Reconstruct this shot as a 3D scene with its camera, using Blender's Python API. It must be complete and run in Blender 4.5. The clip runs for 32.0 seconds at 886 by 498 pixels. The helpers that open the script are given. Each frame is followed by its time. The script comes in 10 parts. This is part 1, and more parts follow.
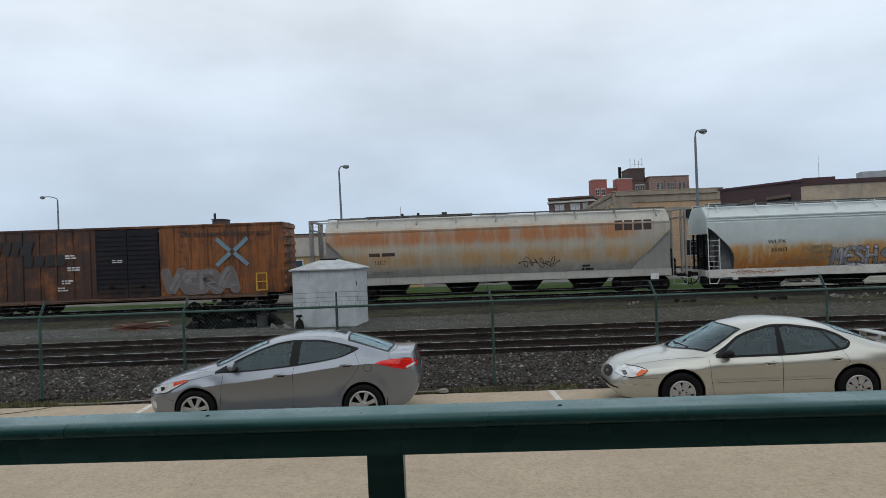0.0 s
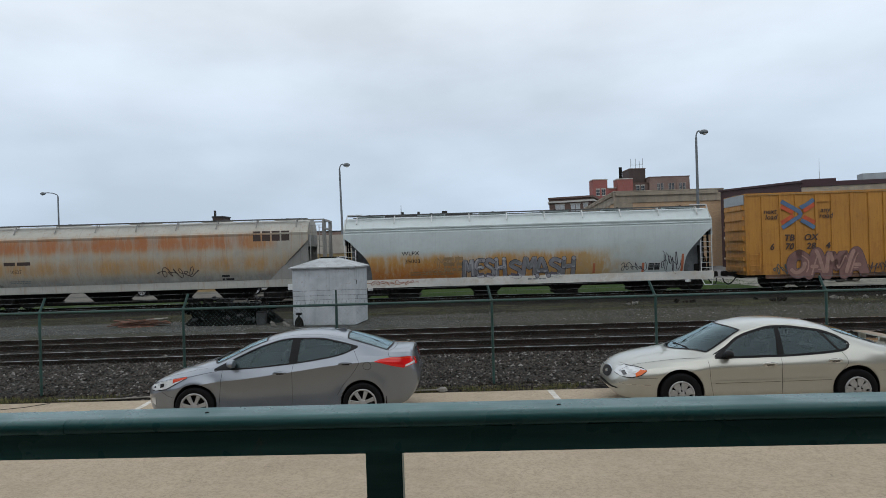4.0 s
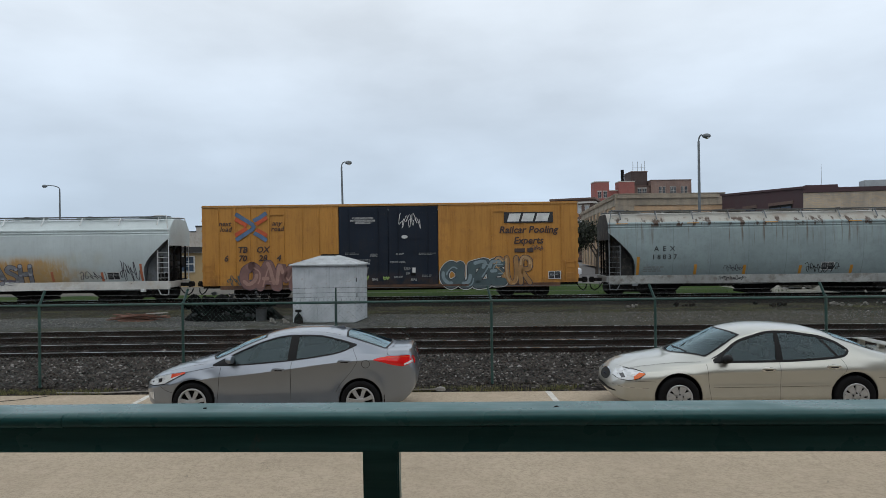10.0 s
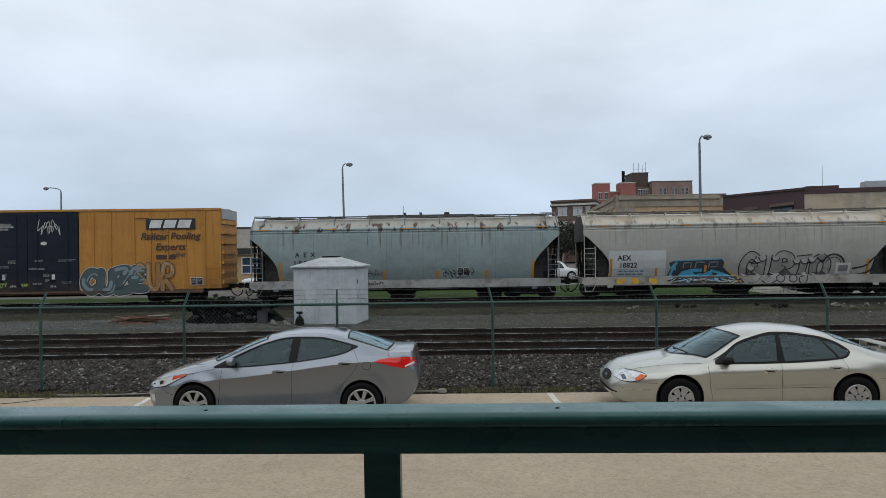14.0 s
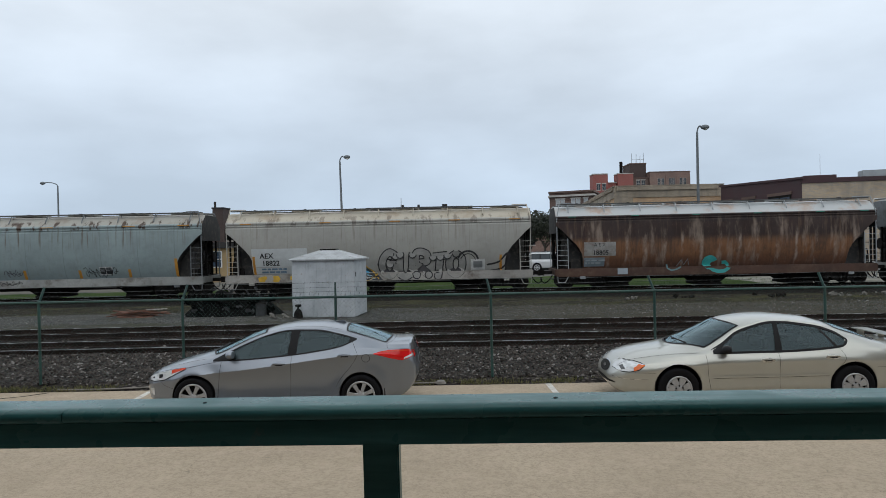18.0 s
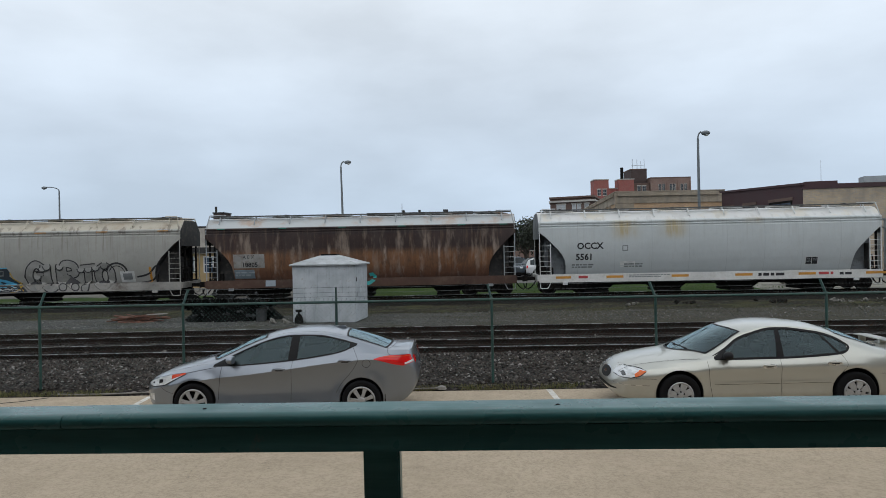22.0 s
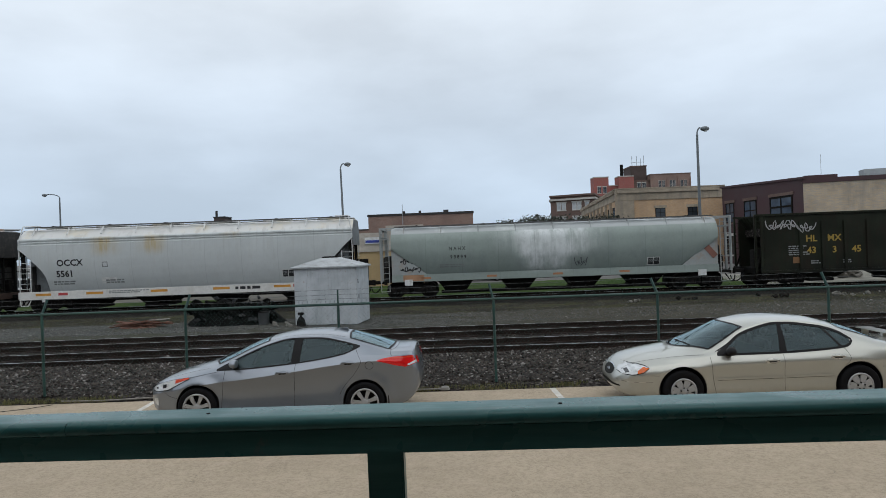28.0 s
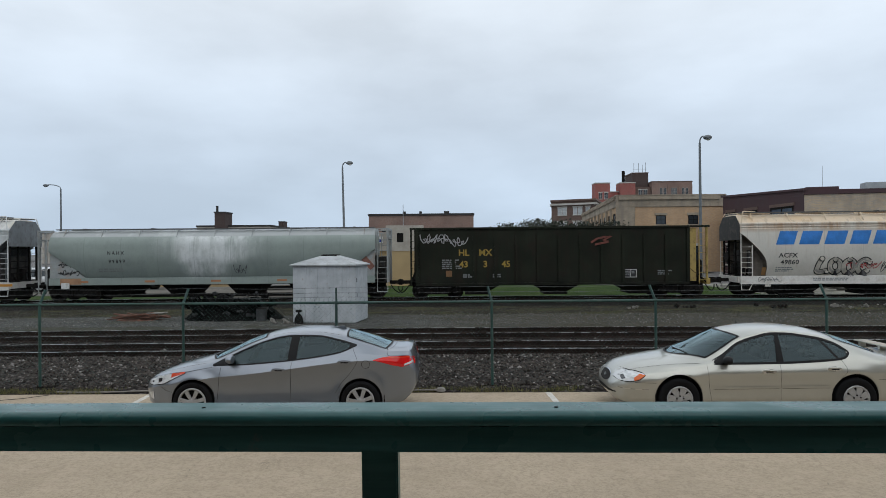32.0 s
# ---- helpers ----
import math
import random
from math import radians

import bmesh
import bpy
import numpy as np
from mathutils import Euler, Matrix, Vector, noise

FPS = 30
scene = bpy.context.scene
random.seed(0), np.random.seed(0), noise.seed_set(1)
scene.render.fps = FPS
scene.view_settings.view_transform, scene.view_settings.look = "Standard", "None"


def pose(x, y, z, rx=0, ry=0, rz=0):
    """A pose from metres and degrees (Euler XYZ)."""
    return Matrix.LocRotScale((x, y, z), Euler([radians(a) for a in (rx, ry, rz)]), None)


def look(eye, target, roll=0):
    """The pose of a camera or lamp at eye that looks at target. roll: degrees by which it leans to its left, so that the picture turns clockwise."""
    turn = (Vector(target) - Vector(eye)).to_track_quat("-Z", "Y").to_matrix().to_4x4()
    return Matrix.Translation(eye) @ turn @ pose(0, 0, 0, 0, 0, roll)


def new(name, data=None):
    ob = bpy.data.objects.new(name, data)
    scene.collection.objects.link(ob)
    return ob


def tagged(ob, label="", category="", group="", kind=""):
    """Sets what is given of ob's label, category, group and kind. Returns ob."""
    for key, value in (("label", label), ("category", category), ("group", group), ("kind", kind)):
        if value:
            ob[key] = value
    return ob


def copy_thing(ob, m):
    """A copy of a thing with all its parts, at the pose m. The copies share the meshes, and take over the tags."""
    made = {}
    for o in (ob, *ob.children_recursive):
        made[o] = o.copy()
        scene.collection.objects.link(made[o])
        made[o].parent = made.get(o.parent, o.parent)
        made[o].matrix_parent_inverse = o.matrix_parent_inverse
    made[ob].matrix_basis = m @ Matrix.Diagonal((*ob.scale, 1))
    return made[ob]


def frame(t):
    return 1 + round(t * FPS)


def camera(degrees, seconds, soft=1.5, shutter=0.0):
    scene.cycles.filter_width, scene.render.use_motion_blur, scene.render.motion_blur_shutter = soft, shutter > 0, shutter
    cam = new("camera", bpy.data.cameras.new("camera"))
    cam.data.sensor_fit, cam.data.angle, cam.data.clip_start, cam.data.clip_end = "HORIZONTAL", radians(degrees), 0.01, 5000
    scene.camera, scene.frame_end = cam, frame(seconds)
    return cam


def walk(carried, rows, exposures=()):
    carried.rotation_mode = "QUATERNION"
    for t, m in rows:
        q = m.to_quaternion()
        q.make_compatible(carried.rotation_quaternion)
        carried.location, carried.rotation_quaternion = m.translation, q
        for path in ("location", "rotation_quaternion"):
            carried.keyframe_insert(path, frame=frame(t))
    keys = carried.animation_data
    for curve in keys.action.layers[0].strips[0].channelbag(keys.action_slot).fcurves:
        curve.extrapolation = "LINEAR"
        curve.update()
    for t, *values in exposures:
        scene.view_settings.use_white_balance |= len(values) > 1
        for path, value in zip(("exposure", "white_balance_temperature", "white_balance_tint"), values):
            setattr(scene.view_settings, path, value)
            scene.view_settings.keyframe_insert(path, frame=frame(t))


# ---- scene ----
cam = camera(67.2, 32.0, soft=0.5)
PATH = [
    (0, (-0.001, 0.003, 2.616), (-0.032, 2.002, 2.624), -2.1),
    (0.5, (-0.002, 0.003, 2.616), (-0.032, 2.002, 2.63), -2.3),
    (1, (-0.002, 0.001, 2.617), (-0.033, 2.0, 2.626), -2.2),
    (1.5, (-0.003, 0.004, 2.616), (-0.033, 2.004, 2.625), -2.2),
    (2, (-0.002, 0.003, 2.616), (-0.024, 2.003, 2.628), -2.1),
    (2.5, (-0.001, 0.0, 2.616), (-0.03, 2.0, 2.624), -2.0),
    (3, (-0.001, 0.002, 2.616), (-0.032, 2.002, 2.619), -2.1),
    (3.5, (-0.001, 0.0, 2.616), (-0.032, 2.0, 2.621), -1.9),
    (5.5, (-0.001, 0.003, 2.615), (-0.033, 2.002, 2.617), -1.2),
    (6, (0.0, 0.0, 2.616), (-0.032, 2.0, 2.618), -0.9),
    (6.5, (0.0, 0.0, 2.616), (-0.033, 1.999, 2.619), -0.8),
    (7, (0.0, 0.0, 2.616), (-0.033, 2.0, 2.62), -0.8),
    (7.5, (0.0, 0.0, 2.616), (-0.033, 2.0, 2.62), -0.8),
    (8, (-0.001, 0.0, 2.617), (-0.033, 2.0, 2.62), -0.8),
    (8.5, (-0.001, 0.002, 2.616), (-0.032, 2.001, 2.626), -0.7),
    (9, (0.0, 0.003, 2.616), (-0.033, 2.003, 2.619), -0.8),
    (9.5, (-0.001, 0.004, 2.615), (-0.034, 2.004, 2.619), -0.8),
    (10, (-0.001, 0.0, 2.617), (-0.034, 2.0, 2.62), -0.7),
    (10.5, (0.001, 0.003, 2.616), (-0.034, 2.003, 2.622), -0.7),
    (11, (0.0, 0.002, 2.615), (-0.036, 2.001, 2.621), -0.3),
    (11.5, (0.001, -0.004, 2.616), (-0.035, 1.996, 2.625), -0.1),
    (12, (0.0, 0.001, 2.616), (-0.035, 2.0, 2.626), -0.5),
    (12.5, (0.0, -0.005, 2.618), (-0.035, 1.995, 2.628), -0.5),
    (13, (0.0, 0.002, 2.616), (-0.035, 2.001, 2.627), -0.8),
    (13.5, (0.001, -0.002, 2.617), (-0.034, 1.998, 2.627), -1.0),
    (14, (0.0, -0.001, 2.617), (-0.036, 1.999, 2.625), -0.8),
    (14.5, (-0.001, 0.003, 2.616), (-0.035, 2.003, 2.62), -0.6),
    (16.5, (0.002, -0.004, 2.616), (-0.03, 1.996, 2.609), -0.8),
    (17, (0.001, -0.001, 2.616), (-0.032, 1.999, 2.615), -0.7),
    (17.5, (0.002, 0.002, 2.615), (-0.03, 2.001, 2.605), -1.0),
    (18, (0.002, -0.001, 2.615), (-0.029, 1.999, 2.599), -1.2),
    (18.5, (0.003, -0.001, 2.616), (-0.029, 1.999, 2.606), -1.0),
    (19, (0.001, 0.003, 2.615), (-0.03, 2.003, 2.604), -1.1),
    (19.5, (0.002, -0.004, 2.618), (-0.03, 1.996, 2.608), -1.0),
    (20, (0.002, -0.001, 2.616), (-0.029, 1.999, 2.604), -1.2),
    (20.5, (0.0, 0.003, 2.616), (-0.032, 2.003, 2.611), -1.1),
    (21, (0.002, 0.0, 2.616), (-0.031, 2.0, 2.611), -1.0),
    (21.5, (0.001, 0.005, 2.615), (-0.032, 2.005, 2.613), -1.2),
    (22, (0.0, 0.007, 2.615), (-0.033, 2.006, 2.615), -1.1),
    (22.5, (0.002, -0.002, 2.616), (-0.031, 1.997, 2.615), -1.2),
    (23, (0.001, 0.003, 2.615), (-0.032, 2.003, 2.614), -1.2),
    (23.5, (0.002, 0.002, 2.615), (-0.032, 2.002, 2.615), -1.2),
    (24, (0.003, -0.002, 2.617), (-0.031, 1.998, 2.617), -1.2),
    (24.5, (0.003, 0.001, 2.616), (-0.031, 2.001, 2.617), -1.2),
    (25, (0.001, 0.006, 2.615), (-0.033, 2.005, 2.616), -1.2),
    (25.5, (0.0, 0.006, 2.615), (-0.035, 2.006, 2.62), -1.4),
    (27.5, (0.002, 0.01, 2.615), (-0.034, 2.01, 2.617), -2.1),
    (28, (0.002, 0.003, 2.617), (-0.034, 2.003, 2.618), -2.1),
    (28.5, (0.001, 0.013, 2.614), (-0.034, 2.012, 2.615), -2.0),
    (29, (0.003, -0.002, 2.617), (-0.033, 1.997, 2.621), -2.1),
    (29.5, (0.001, 0.01, 2.615), (-0.034, 2.009, 2.617), -2.0),
    (30, (0.004, 0.002, 2.616), (-0.032, 2.001, 2.618), -1.9),
    (30.5, (0.002, 0.004, 2.616), (-0.034, 2.004, 2.616), -1.5),
    (31, (0.002, 0.005, 2.614), (-0.035, 2.004, 2.617), -0.7),
    (31.5, (0.003, 0.001, 2.615), (-0.034, 2.001, 2.619), -0.8),
    (32, (0.001, 0.004, 2.615), (-0.034, 2.004, 2.62), -0.5),
]
walk(cam, [(t, look(eye, target, roll)) for t, eye, target, roll in PATH], exposures=[(0, 0.0), (32, 0.0)])

# ---- world and sun: a bright overcast sky ----
SUN_EL, SUN_AZ = 62, 165
world = bpy.data.worlds.new("overcast_sky")
scene.world = world
world.use_nodes = True
wn = world.node_tree
wn.nodes.clear()
w_out = wn.nodes.new("ShaderNodeOutputWorld")
w_bg = wn.nodes.new("ShaderNodeBackground")
w_sky = wn.nodes.new("ShaderNodeTexSky")
w_sky.sky_type, w_sky.sun_disc = "NISHITA", False
w_sky.sun_elevation, w_sky.sun_rotation = radians(SUN_EL), radians(SUN_AZ)
w_tc = wn.nodes.new("ShaderNodeTexCoord")
w_map = wn.nodes.new("ShaderNodeMapping")
w_map.inputs["Scale"].default_value = (1.0, 1.0, 2.6)
w_map.inputs["Location"].default_value = (0.4, 0.2, 0.1)
w_n1 = wn.nodes.new("ShaderNodeTexNoise")
w_n1.inputs["Scale"].default_value, w_n1.inputs["Detail"].default_value, w_n1.inputs["Roughness"].default_value = 2.3, 6, 0.5
w_sep = wn.nodes.new("ShaderNodeSeparateXYZ")
w_h = wn.nodes.new("ShaderNodeMapRange")
w_h.inputs["From Min"].default_value, w_h.inputs["From Max"].default_value = 0.0, 0.42
w_cl = wn.nodes.new("ShaderNodeMix")
w_cl.data_type = "RGBA"
w_cl.inputs["A"].default_value, w_cl.inputs["B"].default_value = (0.46, 0.575, 0.72, 1), (0.76, 0.82, 0.88, 1)
w_r = wn.nodes.new("ShaderNodeMapRange")
w_r.inputs["From Min"].default_value, w_r.inputs["From Max"].default_value = 0.38, 0.66
w_r.inputs["To Min"].default_value, w_r.inputs["To Max"].default_value = 0.88, 1.11
w_mul = wn.nodes.new("ShaderNodeVectorMath")
w_mul.operation = "SCALE"
w_mix = wn.nodes.new("ShaderNodeMix")
w_mix.data_type = "RGBA"
w_mix.inputs["Factor"].default_value = 0.94
w_sk = wn.nodes.new("ShaderNodeVectorMath")
w_sk.operation = "SCALE"
w_sk.inputs["Scale"].default_value = 0.10
L_ = wn.links.new
L_(w_tc.outputs["Generated"], w_map.inputs["Vector"]), L_(w_map.outputs[0], w_n1.inputs["Vector"])
L_(w_tc.outputs["Generated"], w_sep.inputs[0]), L_(w_sep.outputs["Z"], w_h.inputs["Value"])
L_(w_h.outputs[0], w_cl.inputs["Factor"]), L_(w_n1.outputs["Fac"], w_r.inputs["Value"])
L_(w_cl.outputs["Result"], w_mul.inputs[0]), L_(w_r.outputs[0], w_mul.inputs["Scale"])
L_(w_sky.outputs[0], w_sk.inputs[0]), L_(w_sk.outputs[0], w_mix.inputs["A"]), L_(w_mul.outputs[0], w_mix.inputs["B"])
L_(w_mix.outputs["Result"], w_bg.inputs["Color"]), L_(w_bg.outputs[0], w_out.inputs["Surface"])
w_bg.inputs["Strength"].default_value = 1.12
sun = new("sun", bpy.data.lights.new("sun", "SUN"))
sun.data.energy, sun.data.angle, sun.data.color = 0.6, radians(80), (1.0, 0.97, 0.93)
_d = Vector((math.sin(radians(SUN_AZ)) * math.cos(radians(SUN_EL)), math.cos(radians(SUN_AZ)) * math.cos(radians(SUN_EL)), math.sin(radians(SUN_EL))))
sun.matrix_world = look(_d * 60, (0, 0, 0))


# ---- materials ----
class Nodes:
    """Short-hand for a node material."""

    def __init__(self, name, rough=0.6, metal=0.0):
        self.mat = bpy.data.materials.new(name)
        self.mat.use_nodes = True
        self.t = self.mat.node_tree
        self.b = self.t.nodes["Principled BSDF"]
        self.b.inputs["Roughness"].default_value, self.b.inputs["Metallic"].default_value = rough, metal
        self.co = self.add("ShaderNodeTexCoord").outputs["Object"]

    def add(self, kind):
        return self.t.nodes.new(kind)

    def put(self, socket, value):
        if hasattr(value, "links"):
            self.t.links.new(value, socket)
        elif isinstance(value, tuple) and len(value) == 3 and socket.type == "RGBA":
            socket.default_value = (*value, 1)
        else:
            socket.default_value = value

    def math(self, op, a, b=0.0):
        n = self.add("ShaderNodeMath")
        n.operation = op
        self.put(n.inputs[0], a), self.put(n.inputs[1], b)
        return n.outputs[0]

    def stretch(self, sx, sy, sz, off=(0, 0, 0)):
        n = self.add("ShaderNodeMapping")
        n.inputs["Scale"].default_value, n.inputs["Location"].default_value = (sx, sy, sz), off
        self.put(n.inputs["Vector"], self.co)
        return n.outputs[0]

    def noise(self, scale, detail=4, rough=0.55, vec=None):
        n = self.add("ShaderNodeTexNoise")
        n.inputs["Scale"].default_value, n.inputs["Detail"].default_value, n.inputs["Roughness"].default_value = scale, detail, rough
        self.put(n.inputs["Vector"], vec or self.co)
        return n.outputs["Fac"]

    def cells(self, scale, vec=None, out="Color"):
        n = self.add("ShaderNodeTexVoronoi")
        n.inputs["Scale"].default_value = scale
        self.put(n.inputs["Vector"], vec or self.co)
        return n.outputs[out]

    def ramp(self, v, a, b, lo=0.0, hi=1.0):
        n = self.add("ShaderNodeMapRange")
        n.interpolation_type = "SMOOTHSTEP"
        self.put(n.inputs["Value"], v)
        for k, x in zip(("From Min", "From Max", "To Min", "To Max"), (a, b, lo, hi)):
            n.inputs[k].default_value = x
        return n.outputs[0]

    def mix(self, f, a, b, blend="MIX"):
        n = self.add("ShaderNodeMix")
        n.data_type, n.blend_type = "RGBA", blend
        self.put(n.inputs["Factor"], f), self.put(n.inputs["A"], a), self.put(n.inputs["B"], b)
        return n.outputs["Result"]

    def axis(self, k):
        n = self.add("ShaderNodeSeparateXYZ")
        self.put(n.inputs[0], self.co)
        return n.outputs[k]

    def window(self, v, a, b, soft):
        return self.math("MULTIPLY", self.ramp(v, a - soft, a + soft), self.ramp(v, b - soft, b + soft, 1.0, 0.0))

    def rnd(self):
        return self.add("ShaderNodeObjectInfo").outputs["Random"]

    def island(self):
        return self.add("ShaderNodeNewGeometry").outputs["Random Per Island"]

    def done(self, colour, bump=None, strength=0.2, dist=0.01, rough=None):
        self.put(self.b.inputs["Base Color"], colour)
        if rough is not None:
            self.put(self.b.inputs["Roughness"], rough)
        if bump is not None:
            n = self.add("ShaderNodeBump")
            n.inputs["Strength"].default_value, n.inputs["Distance"].default_value = strength, dist
            self.put(n.inputs["Height"], bump)
            self.t.links.new(n.outputs[0], self.b.inputs["Normal"])
        return self.mat


def shade(c, k):
    return tuple(min(1, v * k) for v in c)


def plain(name, c, rough=0.6, metal=0.0, vary=0.25, scale=3.0, fine=40.0, bump=0.15, dirt=None, dirt_amount=0.5):
    """A surface with large blotches, fine grain and an optional coat of dirt."""
    m = Nodes(name, rough, metal)
    big, small = m.noise(scale, 5), m.noise(fine, 3)
    col = m.mix(m.ramp(big, 0.3, 0.7), shade(c, 1 - vary), shade(c, 1 + vary))
    col = m.mix(m.ramp(small, 0.35, 0.75, 0.0, 0.35), col, shade(c, 0.7))
    if dirt:
        col = m.mix(m.ramp(m.noise(scale * 2.3, 6, 0.65), 0.48, 0.68, 0.0, dirt_amount), col, dirt)
    return m.done(col, small, bump, 0.01, m.ramp(big, 0.2, 0.8, max(0.02, rough - 0.1), min(1, rough + 0.1)))


M = {}
M["asphalt"] = plain("weathered_tarmac", (0.13, 0.125, 0.12), 0.9, 0, 0.2, 0.4, 30)
# Both steels start near black, which also deepens the shade under the wagons.
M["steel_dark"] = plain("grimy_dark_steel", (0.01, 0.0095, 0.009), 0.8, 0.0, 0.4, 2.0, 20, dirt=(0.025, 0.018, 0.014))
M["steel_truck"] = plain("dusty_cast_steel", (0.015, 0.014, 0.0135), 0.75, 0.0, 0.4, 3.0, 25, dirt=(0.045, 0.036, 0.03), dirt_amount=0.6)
M["rail_side"] = plain("rusted_rail_steel", (0.03, 0.021, 0.018), 0.85, 0.0, 0.3, 2.0, 30)
M["rail_head"] = plain("polished_rail_head", (0.55, 0.55, 0.57), 0.28, 1.0, 0.1, 3, 30, 0.05)
M["tie"] = plain("creosoted_timber", (0.022, 0.018, 0.016), 0.9, 0, 0.35, 3, 30, dirt=(0.05, 0.045, 0.04))
M["fence_green"] = plain("green_coated_steel", (0.02, 0.062, 0.052), 0.5, 0.0, 0.25, 2.5, 50, dirt=(0.06, 0.09, 0.08))
M["barbed"] = plain("galvanised_wire", (0.12, 0.13, 0.13), 0.6, 0.3, 0.2, 4, 40)
M["white_part"] = plain("white_enamel", (0.62, 0.63, 0.62), 0.5, 0, 0.12, 2, 30, dirt=(0.3, 0.26, 0.2), dirt_amount=0.5)
M["grey_galv"] = plain("galvanised_steel", (0.34, 0.36, 0.37), 0.5, 0.4, 0.12, 2, 30)
M["lamp_steel"] = plain("weathered_lamp_steel", (0.15, 0.165, 0.175), 0.6, 0.2, 0.15, 2, 30)
M["tyre"] = plain("black_rubber", (0.008, 0.008, 0.009), 0.75, 0, 0.2, 8, 60)
M["alloy"] = plain("silver_alloy", (0.55, 0.56, 0.58), 0.32, 0.8, 0.06, 8, 60, 0.03)
M["black_plastic"] = plain("black_trim_plastic", (0.012, 0.012, 0.013), 0.5, 0, 0.2, 8, 60)
M["tyre"].node_tree.nodes["Principled BSDF"].inputs["Specular IOR Level"].default_value = 0.12
M["black_plastic"].node_tree.nodes["Principled BSDF"].inputs["Specular IOR Level"].default_value = 0.15
M["seam"] = plain("dark_gap", (0.008, 0.008, 0.008), 0.9, 0, 0.1)
M["chrome"] = plain("chrome", (0.75, 0.75, 0.76), 0.12, 1.0, 0.04, 8, 60, 0.02)
M["rubble_ground"] = plain("dusty_broken_concrete", (0.2, 0.19, 0.16), 0.95, 0, 0.3, 0.8, 20, 0.4, dirt=(0.09, 0.1, 0.05), dirt_amount=0.8)


def build_pavement_mat():
    m = Nodes("tan_aggregate_paving", 0.93)
    big, mid, small = m.noise(0.35, 6, 0.6), m.noise(2.2, 6, 0.65), m.noise(24, 5, 0.8)
    col = m.mix(m.ramp(big, 0.3, 0.7), (0.36, 0.288, 0.2), (0.44, 0.355, 0.25))
    col = m.mix(m.ramp(mid, 0.35, 0.7, 0, 0.5), col, (0.42, 0.338, 0.242))
    col = m.mix(m.ramp(small, 0.44, 0.62, 0, 0.62), col, (0.235, 0.185, 0.135))
    speck = m.cells(95, out="Distance")
    col = m.mix(m.ramp(speck, 0.1, 0.42, 0.45, 0.0), col, (0.5, 0.44, 0.35))
    col = m.mix(m.ramp(m.noise(1.0, 5, 0.7, m.stretch(1.6, 13, 1)), 0.5, 0.7, 0, 0.22), col, (0.27, 0.22, 0.165))
    pit = m.math("MULTIPLY", m.ramp(m.cells(26, out="Distance"), 0.06, 0.2, 1, 0), m.ramp(m.noise(3.0, 4), 0.5, 0.62))
    col = m.mix(m.math("MULTIPLY", pit, 0.6), col, (0.16, 0.125, 0.095))
    col = m.mix(m.ramp(m.noise(5.0, 6, 0.75), 0.46, 0.66, 0, 0.4), col, (0.49, 0.38, 0.28))
    # hairline cracks, mostly along the drive
    warp = m.add("ShaderNodeVectorMath")
    warp.operation = "ADD"
    nz = m.add("ShaderNodeTexNoise")
    nz.inputs["Scale"].default_value, nz.inputs["Detail"].default_value = 3.0, 5
    m.put(nz.inputs["Vector"], m.co)
    m.put(warp.inputs[0], m.stretch(0.7, 3.0, 1)), m.put(warp.inputs[1], nz.outputs["Color"])
    cr = m.add("ShaderNodeTexVoronoi")
    cr.feature = "DISTANCE_TO_EDGE"
    cr.inputs["Scale"].default_value = 0.9
    m.put(cr.inputs["Vector"], warp.outputs[0])
    crack = m.math("MULTIPLY", m.ramp(cr.outputs["Distance"], 0.002, 0.009, 1, 0), m.ramp(m.noise(1.6, 4), 0.54, 0.6))
    col = m.mix(m.math("MULTIPLY", crack, 0.45), col, (0.1, 0.08, 0.065))
    return m.done(col, m.math("SUBTRACT", small, crack), 0.35, 0.01)


def build_gravel_mat(name, a, b, c, scale, bump, moss=None, soil=None):
    m = Nodes(name, 0.95)
    cell = m.cells(scale)
    sep = m.add("ShaderNodeSeparateColor")
    m.put(sep.inputs[0], cell)
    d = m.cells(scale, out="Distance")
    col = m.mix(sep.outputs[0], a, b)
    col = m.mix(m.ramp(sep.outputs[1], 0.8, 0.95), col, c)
    # Shade in the gaps between stones, put into the colour by distance.
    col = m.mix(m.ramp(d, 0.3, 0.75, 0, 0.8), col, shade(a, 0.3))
    col = m.mix(m.ramp(m.noise(0.5, 5), 0.4, 0.65, 0, 0.45), col, shade(a, 0.7))
    if moss:
        col = m.mix(m.ramp(m.noise(0.8, 6, 0.7, m.stretch(0.45, 1.2, 1)), 0.48, 0.62, 0, 0.7), col, moss)
    if soil:
        # brown soil takes over from the gravel along the yard
        f = m.math("MULTIPLY", m.ramp(m.axis(0), -5.0, 5.0, 0, 0.9), m.ramp(m.noise(0.9, 6, 0.7), 0.3, 0.55, 0.35, 1.0))
        col = m.mix(f, col, m.mix(sep.outputs[2], shade(soil, 0.6), shade(soil, 1.4)))
    return m.done(col, m.math("SUBTRACT", 1.0, d), bump, 0.04)


def build_grass_mat():
    m = Nodes("rough_grass", 0.95)
    col = m.mix(m.ramp(m.noise(0.5, 5), 0.35, 0.65), (0.024, 0.05, 0.01), (0.045, 0.072, 0.014))
    col = m.mix(m.ramp(m.noise(14, 4), 0.4, 0.7, 0, 0.6), col, (0.02, 0.04, 0.009))
    return m.done(col, m.noise(30, 3), 0.5, 0.05)


